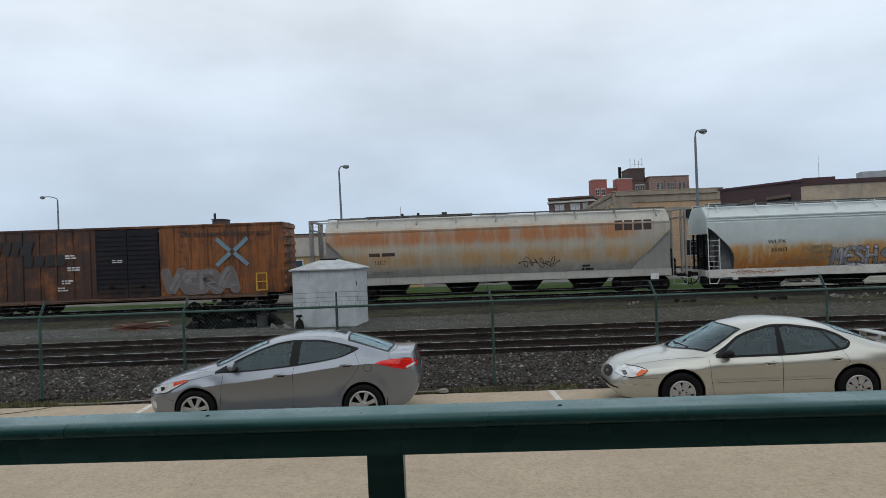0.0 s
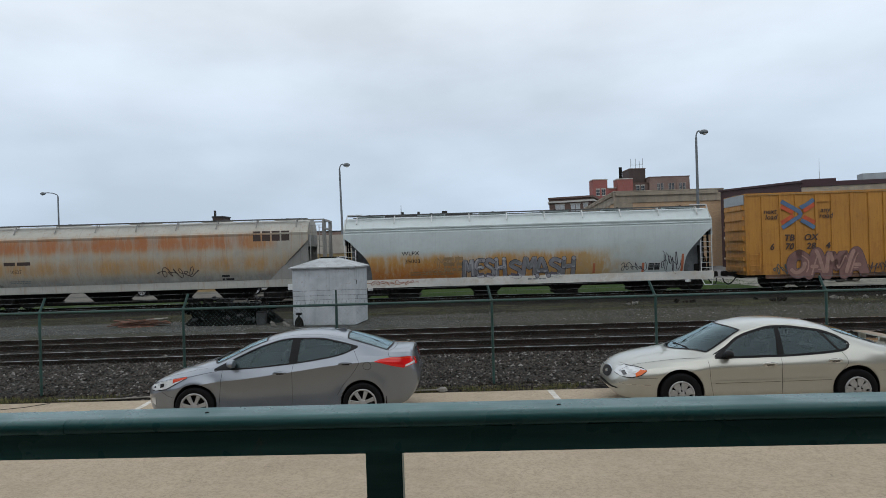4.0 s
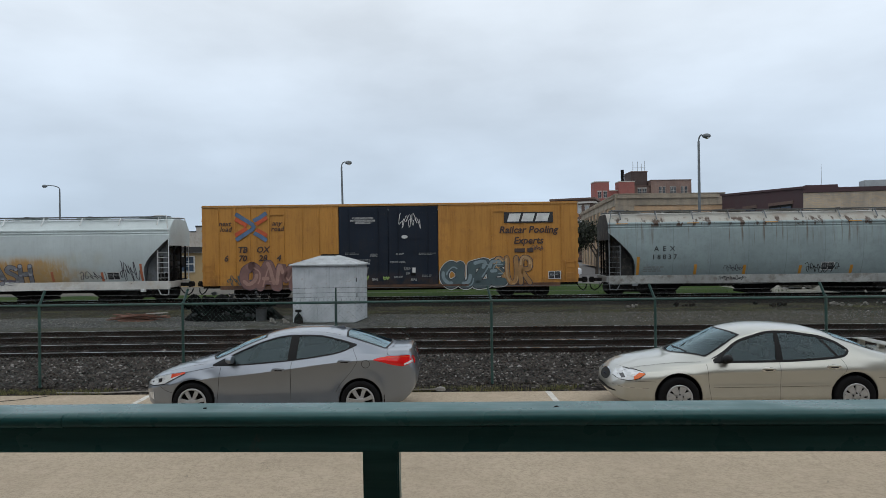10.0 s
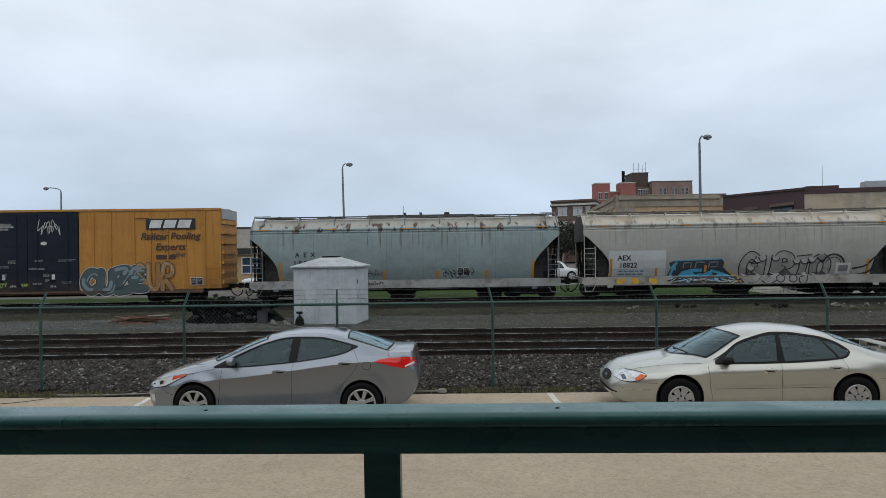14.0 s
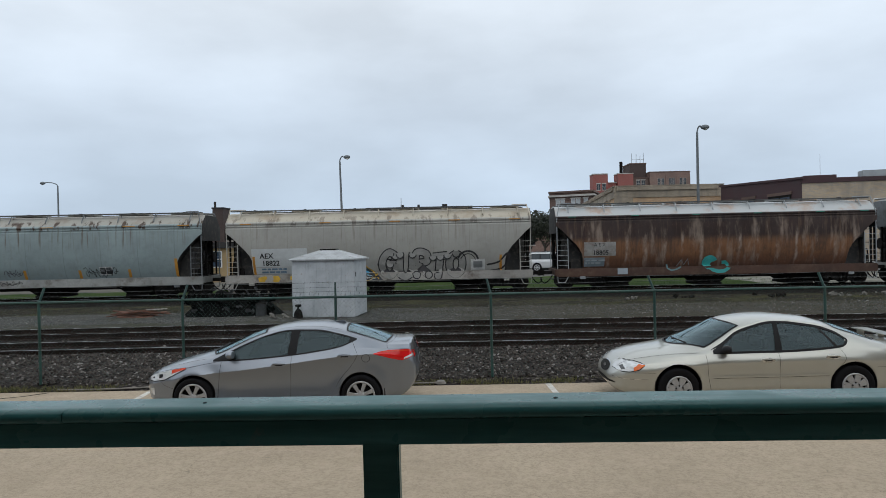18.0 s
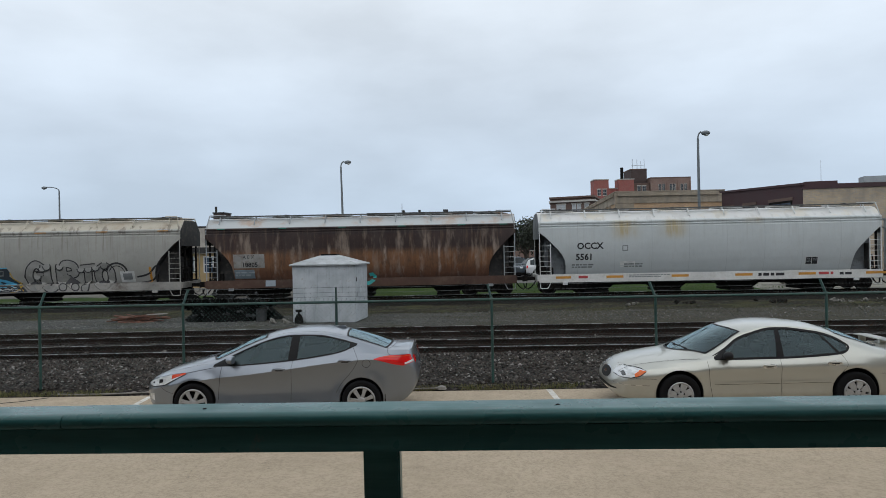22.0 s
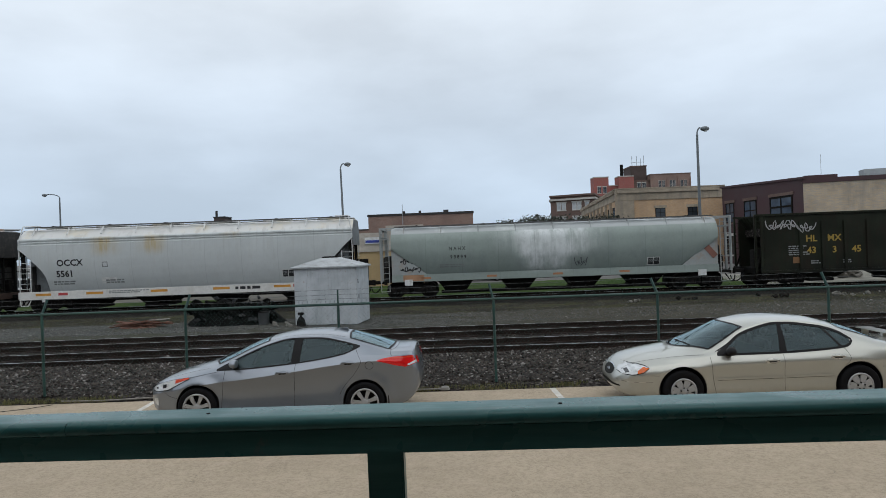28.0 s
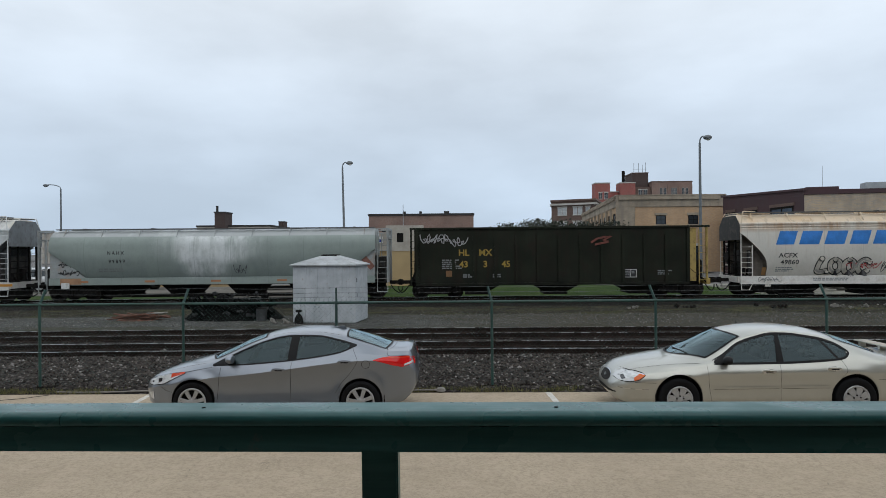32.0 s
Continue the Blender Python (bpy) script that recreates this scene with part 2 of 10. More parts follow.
M["paving"] = build_pavement_mat()
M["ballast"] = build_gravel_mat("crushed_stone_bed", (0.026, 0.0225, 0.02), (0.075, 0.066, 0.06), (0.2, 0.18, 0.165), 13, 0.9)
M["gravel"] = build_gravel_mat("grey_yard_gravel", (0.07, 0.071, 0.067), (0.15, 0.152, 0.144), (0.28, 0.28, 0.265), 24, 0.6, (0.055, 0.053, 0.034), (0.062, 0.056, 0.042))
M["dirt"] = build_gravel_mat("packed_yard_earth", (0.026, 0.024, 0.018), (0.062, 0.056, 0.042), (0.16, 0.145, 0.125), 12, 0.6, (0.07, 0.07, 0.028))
# Dark ballast, taken darker still to hold the train's shade in its colour.
M["shaded_bed"] = build_gravel_mat("shaded_track_bed", (0.011, 0.01, 0.009), (0.032, 0.029, 0.025), (0.085, 0.075, 0.065), 14, 0.7)
M["grass"] = build_grass_mat()


def build_stone_mat(name, a, b):
    m = Nodes(name, 0.93)
    r = m.island()
    col = m.mix(m.ramp(r, 0.0, 0.8), a, b)
    col = m.mix(m.ramp(r, 0.9, 0.97), col, (0.28, 0.265, 0.25))
    return m.done(m.mix(m.ramp(m.noise(9, 4), 0.4, 0.7, 0, 0.4), col, (0.1, 0.08, 0.065)))


M["stone"] = build_stone_mat("broken_ballast_stone", (0.014, 0.012, 0.011), (0.085, 0.074, 0.067))
M["stone_grey"] = build_stone_mat("grey_yard_stone", (0.05, 0.05, 0.047), (0.16, 0.16, 0.15))
for k_ in ("steel_dark", "steel_truck", "rail_side", "tie", "ballast", "gravel", "dirt", "stone", "grass", "shaded_bed"):
    M[k_].node_tree.nodes["Principled BSDF"].inputs["Specular IOR Level"].default_value = 0.1


# ---- mesh helpers ----
def link_mesh(name, verts, faces, material, parent=None, label="", smooth=False):
    me = bpy.data.meshes.new(name)
    me.from_pydata([tuple(v) for v in verts], [], faces)
    if material:
        me.materials.append(material)
    if smooth:
        me.polygons.foreach_set("use_smooth", [True] * len(me.polygons))
    ob = new(name, me)
    if parent:
        ob.parent = parent
    if label:
        ob["label"] = label
    return ob


def part(name, bm, material, parent, label="", smooth=False):
    """Links a bmesh as one mesh object under a thing or a part."""
    me = bpy.data.meshes.new(name)
    bmesh.ops.recalc_face_normals(bm, faces=bm.faces)
    bm.to_mesh(me)
    bm.free()
    me.materials.append(material)
    if smooth:
        me.polygons.foreach_set("use_smooth", [True] * len(me.polygons))
    ob = new(name, me)
    if parent:
        ob.parent = parent
    if label:
        ob["label"] = label
    return ob


def same(ob, name, m, parent=None):
    """Another object on the same mesh."""
    o = new(name, ob.data)
    o.matrix_basis = m
    o.parent = parent or ob.parent
    return o


def box(bm, x0, x1, y0, y1, z0, z1, m=None, bevel=0.0):
    vs = [bm.verts.new((x, y, z)) for x in (x0, x1) for y in (y0, y1) for z in (z0, z1)]
    if m is not None:
        for v in vs:
            v.co = m @ v.co
    fs = [bm.faces.new([vs[i] for i in q]) for q in ((0, 1, 3, 2), (4, 6, 7, 5), (0, 4, 5, 1), (2, 3, 7, 6), (0, 2, 6, 4), (1, 5, 7, 3))]
    if bevel:
        bmesh.ops.bevel(bm, geom=list({e for f in fs for e in f.edges}), offset=bevel, segments=2, affect="EDGES", clamp_overlap=True)
    return bm


def rod(bm, a, b, r, n=8, r2=None):
    a, b = Vector(a), Vector(b)
    q = (b - a).to_track_quat("Z", "Y").to_matrix()
    rings = []
    for p, rr in ((a, r), (b, r if r2 is None else r2)):
        rings.append([bm.verts.new(p + q @ Vector((rr * math.cos(2 * math.pi * k / n), rr * math.sin(2 * math.pi * k / n), 0))) for k in range(n)])
    for k in range(n):
        bm.faces.new((rings[0][k], rings[0][(k + 1) % n], rings[1][(k + 1) % n], rings[1][k]))
    bm.faces.new(rings[0]), bm.faces.new(rings[1])
    return bm


def pipe(bm, pts, r, n=8):
    for a, b in zip(pts, pts[1:]):
        rod(bm, a, b, r, n)
    return bm


def slab(bm, outline, y0, y1, m=None):
    """An (x, z) outline given thickness along y."""
    a = [bm.verts.new((x, y0, z)) for x, z in outline]
    b = [bm.verts.new((x, y1, z)) for x, z in outline]
    if m is not None:
        for v in a + b:
            v.co = m @ v.co
    bm.faces.new(a), bm.faces.new(b[::-1])
    n = len(a)
    for k in range(n):
        bm.faces.new((a[k], b[k], b[(k + 1) % n], a[(k + 1) % n]))
    return bm


def lathe(bm, prof, n=24, m=None, hoop=False):
    """Turns (r, y) round the y axis. hoop: the profile closes on itself and leaves the middle open."""
    rings = []
    for r, y in prof:
        rings.append([bm.verts.new((r * math.cos(2 * math.pi * k / n), y, r * math.sin(2 * math.pi * k / n))) for k in range(n)])
    if m is not None:
        for ring in rings:
            for v in ring:
                v.co = m @ v.co
    for p, q in zip(rings, rings[1:] + rings[:1] if hoop else rings[1:]):
        for k in range(n):
            bm.faces.new((p[k], p[(k + 1) % n], q[(k + 1) % n], q[k]))
    if not hoop:
        bm.faces.new(rings[0]), bm.faces.new(rings[-1][::-1])
    return bm


def B():
    return bmesh.new()


def thing(name, label, category, m=None, group="", kind=""):
    e = new(name)
    e.empty_display_size = 0.2
    if m is not None:
        e.matrix_basis = m
    return tagged(e, label, category, group, kind)


def letters(text, size, shear=0.0, bold=0.0, wide=1.0):
    """The built-in font's outline as vertices (x, z) and faces, centred on x = 0, standing on z = 0."""
    cu = bpy.data.curves.new("letters", "FONT")
    cu.body, cu.size, cu.shear, cu.offset, cu.resolution_u = text, size, shear, bold, 2
    cu.align_x = "CENTER"
    ob = bpy.data.objects.new("letters", cu)
    scene.collection.objects.link(ob)
    dg = bpy.context.evaluated_depsgraph_get()
    me = bpy.data.meshes.new_from_object(ob.evaluated_get(dg))
    vs = [(v.co.x * wide, v.co.y) for v in me.vertices]
    fs = [tuple(p.vertices) for p in me.polygons]
    bpy.data.objects.remove(ob), bpy.data.curves.remove(cu), bpy.data.meshes.remove(me)
    return vs, fs


# ---- the lie of the tracks: a wide curve that straightens out at both ends ----
KAP, BEND = -0.0027, 26.0


def bend(x):
    """The offset and the slope of the curve at x."""
    if abs(x) <= BEND:
        return KAP * x * x / 2, KAP * x
    s = math.copysign(1, x)
    return KAP * BEND * BEND / 2 + KAP * BEND * (abs(x) - BEND), KAP * BEND * s


def along(s):
    """x of the place s metres along the curve."""
    x = s
    for _ in range(3):
        c = min(abs(x), BEND)
        x = math.copysign(1, s) * (abs(s) - KAP * KAP * c ** 3 / 6 - max(0, abs(x) - BEND) * (KAP * BEND) ** 2 / 2)
    return x


FACE_Y, RAIL_Z = 33.48, 0.153


def rail_pose(s):
    """The pose of a point of the train line: the middle between the rails, on top of them."""
    x = along(s)
    off, slope = bend(x)
    a = math.atan(slope)
    return pose(x - 1.52 * math.sin(a), FACE_Y + off + 1.52 * math.cos(a), RAIL_Z, 0, 0, math.degrees(a))


# ---- ground ----
def strip(name, prof, x0, x1, material, label, category, step=2.0, curved=True, rough=0.0, kind="structure"):
    """A sheet with the (y, z) profile, laid along the tracks."""
    n = int((x1 - x0) / step) + 1
    vs, fs, k = [], [], len(prof)
    for i in range(n):
        x = x0 + (x1 - x0) * i / (n - 1)
        off = bend(x)[0] if curved else 0
        for y, z in prof:
            vs.append((x, y + off, z + rough * (noise.noise((x * 0.7, y * 0.9, 3.1)) + 0.6 * noise.noise((x * 2.3, y * 2.3, 7.7)))))
    for i in range(n - 1):
        for j in range(k - 1):
            a = i * k + j
            fs.append((a, a + k, a + k + 1, a + 1))
    return tagged(link_mesh(name, vs, fs, material, smooth=True), label, category, kind=kind)


def fine(prof, step):
    out = [prof[0]]
    for (y0, z0), (y1, z1) in zip(prof, prof[1:]):
        n = max(1, int((y1 - y0) / step))
        out += [(y0 + (y1 - y0) * k / n, z0 + (z1 - z0) * k / n) for k in range(1, n + 1)]
    return out


link = link_mesh("ground", [(-1500, -300, -0.42), (1500, -300, -0.42), (1500, 2600, -0.3), (-1500, 2600, -0.3)], [(0, 1, 2, 3)], M["asphalt"])
tagged(link, "wide grey worn tarmac of the town's lots and streets", "ground", kind="structure")
pv = B()
box(pv, -60, 60, -14, 12.76, -0.4, -0.1)
tagged(part("pavement", pv, M["paving"], None), "tan cracked aggregate concrete of a parking lot", "pavement", kind="structure")
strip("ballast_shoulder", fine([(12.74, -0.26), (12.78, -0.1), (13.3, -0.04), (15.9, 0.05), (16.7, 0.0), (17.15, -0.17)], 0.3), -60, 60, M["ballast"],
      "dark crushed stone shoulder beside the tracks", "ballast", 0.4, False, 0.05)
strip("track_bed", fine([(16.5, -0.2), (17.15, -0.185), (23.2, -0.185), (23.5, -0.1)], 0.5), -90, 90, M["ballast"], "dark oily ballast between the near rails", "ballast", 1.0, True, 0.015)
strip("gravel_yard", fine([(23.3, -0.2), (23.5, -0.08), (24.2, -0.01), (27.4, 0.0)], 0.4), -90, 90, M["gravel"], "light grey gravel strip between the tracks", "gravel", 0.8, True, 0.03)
strip("earth_strip", fine([(27.2, -0.05), (27.6, 0.0), (30.9, 0.015), (31.2, -0.03)], 0.5), -90, 90, M["dirt"], "brown packed earth with sparse weeds", "ground", 1.0, True, 0.04)
strip("far_track_bed", fine([(30.6, -0.06), (31.0, 0.0), (32.9, -0.01), (37.2, -0.02), (37.6, -0.06)], 0.5), -180, 180, M["shaded_bed"], "dark ballast under the train", "ballast", 1.5, True, 0.02)
strip("grass_verge", fine([(37.4, -0.2), (37.9, 0.0), (49.5, 0.02), (49.8, -0.2)], 0.6), -9, 17.5, M["grass"], "bright green mown grass behind the tracks", "grass", 0.8, False, 0.05)
strip("far_grass_patch", fine([(37.6, -0.2), (38.0, -0.02), (41.0, 0.02), (41.4, -0.2)], 0.6), -60, -14, M["grass"], "thin green verge beside the far lot", "grass", 0.8, False, 0.05)
M["worn_lot"] = plain("worn_grey_lot_concrete", (0.14, 0.132, 0.115), 0.9, 0, 0.2, 0.6, 9, dirt=(0.08, 0.075, 0.065))
strip("concrete_lot", [(41.3, -0.2), (41.35, -0.06), (64, -0.05)], -70, -9.2, M["worn_lot"], "worn grey concrete lot beyond the tracks", "pavement", 4, False)
strip("rubble_lot", fine([(37.5, -0.2), (38.0, -0.02), (49.5, 0.0), (49.8, -0.2)], 1.0), 17.5, 60, M["rubble_ground"], "pale broken concrete lot with weeds beyond the tracks", "pavement", 1.2, False, 0.05)
strip("far_street", [(50, -0.25), (50.05, -0.08), (72, -0.07)], -9.1, 60, M["asphalt"], "grey street beyond the grass", "road", 4, False)


def white_line(name, pts, label):
    bm = B()
    vs = [bm.verts.new((x, y, -0.096)) for x, y in pts] 
    bm.faces.new(vs)
    tagged(part(name, bm, M["line_paint"], None), label, "road marking", "parking lines", "structure")


M["line_paint"] = plain("worn_white_road_paint", (0.6, 0.58, 0.53), 0.8, 0, 0.15, 4, 30, dirt=(0.35, 0.29, 0.22), dirt_amount=0.8)
for k in range(-2, 3):
    x = -5.81 + k * 7.61
    white_line("parking_line", [(x, 10.4), (x + 0.11, 10.4), (x + 0.01, 12.74), (x - 0.1, 12.74)], "worn white painted line between parking bays")


def scatter(name, n, region, size, material, label, category, height, seed, curved=False):
    """Loose broken stones in one mesh."""
    rng = np.random.default_rng(seed)
    base = np.array([(1, 0, 0), (-1, 0, 0), (0, 1, 0), (0, -1, 0), (0, 0, 1), (0, 0, -1)], float)
    tri = np.array([(0, 2, 4), (2, 1, 4), (1, 3, 4), (3, 0, 4), (2, 0, 5), (1, 2, 5), (3, 1, 5), (0, 3, 5)])
    x = rng.uniform(region[0], region[1], n)
    y = rng.uniform(region[2], region[3], n)
    s = rng.uniform(size[0], size[1], n) * rng.choice([1, 1, 1, 1.5], n)
    a = rng.uniform(0, 6.28, n)
    v = base[None] * s[:, None, None] * rng.uniform(0.6, 1.25, (n, 6, 1))
    v[:, :, 2] *= 0.75
    v += rng.uniform(-0.25, 0.25, (n, 6, 3)) * s[:, None, None]
    c, t = np.cos(a)[:, None], np.sin(a)[:, None]
    vx, vy = v[:, :, 0] * c - v[:, :, 1] * t, v[:, :, 0] * t + v[:, :, 1] * c
    off = np.array([bend(q)[0] for q in x]) if curved else np.zeros(n)
    z = np.array([height(q, w) for q, w in zip(x, y)]) + s * 0.25
    v = np.stack([vx + x[:, None], vy + (y + off)[:, None], v[:, :, 2] + z[:, None]], 2).reshape(-1, 3)
    f = (tri[None] + 6 * np.arange(n)[:, None, None]).reshape(-1, 3)
    return tagged(link_mesh(name, v.tolist(), f.tolist(), material), label, category, kind="stuff")


def shoulder_z(x, y):
    b = -0.05 + 0.1 * min(1, max(0, (y - 13.2) / 2.7)) - max(0, y - 16.3) * 0.2
    return b + 0.05 * (noise.noise((x * 0.7, y * 0.9, 3.1)) + 0.6 * noise.noise((x * 2.3, y * 2.3, 7.7)))


scatter("ballast_stones", 26000, (-15, 12, 13.15, 17.2), (0.018, 0.038), M["stone"], "loose dark and pale broken ballast stones", "stones", shoulder_z, 3)
scatter("yard_stones", 7000, (-22, 18, 23.6, 27.6), (0.012, 0.028), M["stone_grey"], "scattered grey gravel stones in the yard", "stones", lambda x, y: 0.0, 4, True)
scatter("bed_stones", 4200, (-18, 15, 17.3, 23.3), (0.02, 0.045), M["stone"], "loose stones between the ties", "stones", lambda x, y: -0.18, 5, True)


def blades(name, n, region, height, material, label, seed, curved=False, z=0.0):
    rng = np.random.default_rng(seed)
    x, y = rng.uniform(region[0], region[1], n), rng.uniform(region[2], region[3], n)
    keep = np.array([noise.noise((q * 0.9, w * 1.7, seed)) for q, w in zip(x, y)]) > -0.12
    x, y = x[keep], y[keep]
    n = len(x)
    h = rng.uniform(height[0], height[1], n)
    a, w = rng.uniform(0, 6.28, n), h * 0.09
    dx, dy = np.cos(a) * w, np.sin(a) * w
    lx, ly = rng.normal(0, 0.35, n) * h, rng.normal(0, 0.35, n) * h
    off = np.array([bend(q)[0] for q in x]) if curved else 0
    y = y + off
    v = np.stack([np.stack([x - dx, y - dy, np.full(n, z)], 1), np.stack([x + dx, y + dy, np.full(n, z)], 1), np.stack([x + lx, y + ly, z + h], 1)], 1).reshape(-1, 3)
    f = np.arange(3 * n).reshape(-1, 3)
    return tagged(link_mesh(name, v.tolist(), f.tolist(), material), label, "grass", kind="stuff")


def build_blade_mat(name, a, b):
    m = Nodes(name, 0.8)
    return m.done(m.mix(m.island(), a, b))


M["blade"] = build_blade_mat("grass_blade", (0.055, 0.075, 0.018), (0.19, 0.165, 0.06))
M["blade_dry"] = build_blade_mat("dry_weed_blade", (0.022, 0.027, 0.01), (0.085, 0.07, 0.036))
blades("edge_grass", 16000, (-15, 13, 12.72, 13.12), (0.02, 0.085), M["blade"], "ragged yellowing grass at the edge of the paving", 8, False, -0.09)
blades("yard_weeds", 16000, (-24, 22, 27.2, 31.0), (0.03, 0.11), M["blade_dry"], "thin dry weeds on the earth by the train", 9, True)
blades("gravel_weeds", 9000, (-6, 24, 24.6, 28.2), (0.03, 0.09), M["blade_dry"], "low green-brown weeds in the yard gravel", 11, True)
blades("verge_grass", 9000, (-9, 19.5, 37.8, 46), (0.04, 0.14), build_blade_mat("lush_blade", (0.03, 0.075, 0.012), (0.07, 0.12, 0.022)), "lush green grass blades behind the train", 10)


# ---- tracks ----
def rail_profile(z):
    """(dy, z) of a rail, its head at z."""
    return [(-0.07, z - 0.17), (-0.07, z - 0.155), (-0.012, z - 0.135), (-0.012, z - 0.045), (-0.036, z - 0.035), (-0.036, z - 0.006), (-0.03, z), (0.03, z), (0.036, z - 0.006),
            (0.036, z - 0.035), (0.012, z - 0.045), (0.012, z - 0.135), (0.07, z - 0.155), (0.07, z - 0.17)]


def build_rail(y, z, x0, x1, parent):
    prof = rail_profile(z)
    k, vs, fs, n = len(prof), [], [], int((x1 - x0) / 2) + 1
    for i in range(n):
        x = x0 + (x1 - x0) * i / (n - 1)
        o = bend(x)[0]
        vs += [(x, y + o + d, h) for d, h in prof]
    for i in range(n - 1):
        for j in range(k):
            fs.append((i * k + j, i * k + (j + 1) % k, (i + 1) * k + (j + 1) % k, (i + 1) * k + j))
    ob = link_mesh("rail", vs, fs, M["rail_side"], parent, "steel rail with a bright worn head")
    ob.data.materials.append(M["rail_head"])
    for i, p in enumerate(ob.data.polygons):
        if i % k == 6:
            p.material_index = 1
    return ob


TIE = box(B(), -0.11, 0.11, -1.28, 1.28, -0.2, 0.0, bevel=0.012)
tie_mesh = bpy.data.meshes.new("tie")
TIE.to_mesh(tie_mesh)
TIE.free()
tie_mesh.materials.append(M["tie"])


def build_track(label, y, z, x0, x1, t0, t1):
    tr = thing("railway_track", label, "railway track", kind="structure")
    build_rail(y, z, x0, x1, tr), build_rail(y + 1.51, z, x0, x1, tr)
    rng = random.Random(int(y))
    x = t0
    while x < t1:
        o = new("tie", tie_mesh)
        o.parent = tr
        off, sl = bend(x)
        o.matrix_basis = pose(x, y + 0.755 + off + rng.uniform(-0.06, 0.06), z - 0.168 + rng.uniform(-0.012, 0.004), 0, 0, math.degrees(math.atan(sl)) + rng.uniform(-1, 1))
        x += 0.56 + rng.uniform(-0.03, 0.03)


build_track("rusty rails with bright heads on dark timber ties", 17.74, 0.0, -90, 90, -19, 16)
build_track("second pair of rusty rails on dark timber ties", 21.12, 0.0, -90, 90, -21, 18)
build_track("rails that carry the freight train", 34.245, RAIL_Z, -200, 200, -32, 32)


# ---- the chain-link fence ----
def build_fence():
    fe = thing("chain_link_fence", "green chain-link fence with barbed wire on leaning arms", "fence", pose(0, 13.15, -0.03))
    xs = [-17.5, -14.4, -11.39, -8.28, -5.40, -2.35, 0.72, 3.93, 7.25, 10.47, 13.6]
    lean = [0.05, 0.06, 0.08, 0.06, 0.07, 0.0, -0.07, -0.09, -0.07, -0.05, 0.04]
    tips = []
    for x, d in zip(xs, lean):
        bm = rod(B(), (x, 0, 0), (x, 0, 1.65), 0.027, 10)
        rod(bm, (x, 0, 1.65), (x, 0, 1.69), 0.032, 10, 0.012)
        part("post", bm, M["fence_green"], fe)
        tip = (x + d, 0.1 if d else 0.0, 1.93)
        tips.append(tip)
        part("barb_arm", box(B(), -0.014, 0.014, -0.02, 0.02, 0, (Vector(tip) - Vector((x, 0, 1.62))).length,
             Matrix.Translation((x, 0, 1.62)) @ (Vector(tip) - Vector((x, 0, 1.62))).to_track_quat("Z", "Y").to_matrix().to_4x4()), M["fence_green"], fe)
    part("top_rail", rod(B(), (-18, 0, 1.635), (14, 0, 1.635), 0.026, 10), M["fence_green"], fe)
    bm = B()
    x = -18.0
    while x < 14:
        rod(bm, (x, 0, 1.63), (x + 0.02, 0, 1.72), 0.0025, 3)
        x += 0.09
    part("twisted_selvage", bm, M["fence_green"], fe)["kind"] = "stuff"
    vs, fs = [], []

    def wire(a, b, r):
        i = len(vs)
        for p in (a, b):
            vs.extend([(p[0] - r, p[1], p[2]), (p[0] + r, p[1] - r, p[2]), (p[0] + r, p[1] + r, p[2])])
        fs.extend([(i, i + 1, i + 4, i + 3), (i + 1, i + 2, i + 5, i + 4), (i + 2, i, i + 3, i + 5)])
    x, h = -19.6, 1.6
    while x < 14:
        for d in (1, -1):
            wire((x if d > 0 else x + h, 0.03 * 0 + 0.002 * d, 0.03), (x + h if d > 0 else x, 0.002 * d, 0.03 + h), 0.0012)
        x += 0.085
    fab = link_mesh("chain_link_fabric", vs, fs, M["fence_green"], fe, "green coated diamond wire mesh")
    fab["kind"] = "stuff"
    for k, f in enumerate((0.35, 0.65, 1.0)):
        bm = B()
        for (x0, a), (x1, b) in zip(zip(xs, tips), zip(xs[1:], tips[1:])):
            p = Vector((x0, 0, 1.65)).lerp(Vector(a), f)
            q = Vector((x1, 0, 1.65)).lerp(Vector(b), f)
            mid = (p + q) / 2 - Vector((0, 0, 0.02))
            pipe(bm, [p, mid, q], 0.0028, 4)
            for j in range(1, 24):
                c = p.lerp(q, j / 24) - Vector((0, 0, 0.02 * (1 - abs(j / 12 - 1))))
                rod(bm, c + Vector((-0.01, 0, -0.018)), c + Vector((0.01, 0, 0.018)), 0.002, 3)
        part("barbed_wire", bm, M["barbed"], fe)


build_fence()


# ---- the deck railing before the camera ----
def build_rail_mat():
    m = Nodes("dark_green_gloss_paint", 0.4)
    m.b.inputs["Specular IOR Level"].default_value = 0.32
    st = m.noise(1.0, 5, 0.6, m.stretch(2.5, 30, 30))
    col = m.mix(m.ramp(st, 0.35, 0.7), (0.034, 0.122, 0.118), (0.055, 0.165, 0.158))
    col = m.mix(m.ramp(m.noise(9, 5, 0.7), 0.62, 0.72, 0, 0.7), col, (0.09, 0.13, 0.125))
    return m.done(col, st, 0.25, 0.004, m.ramp(m.noise(6, 4), 0.3, 0.7, 0.22, 0.42))


M["railing"] = build_rail_mat()


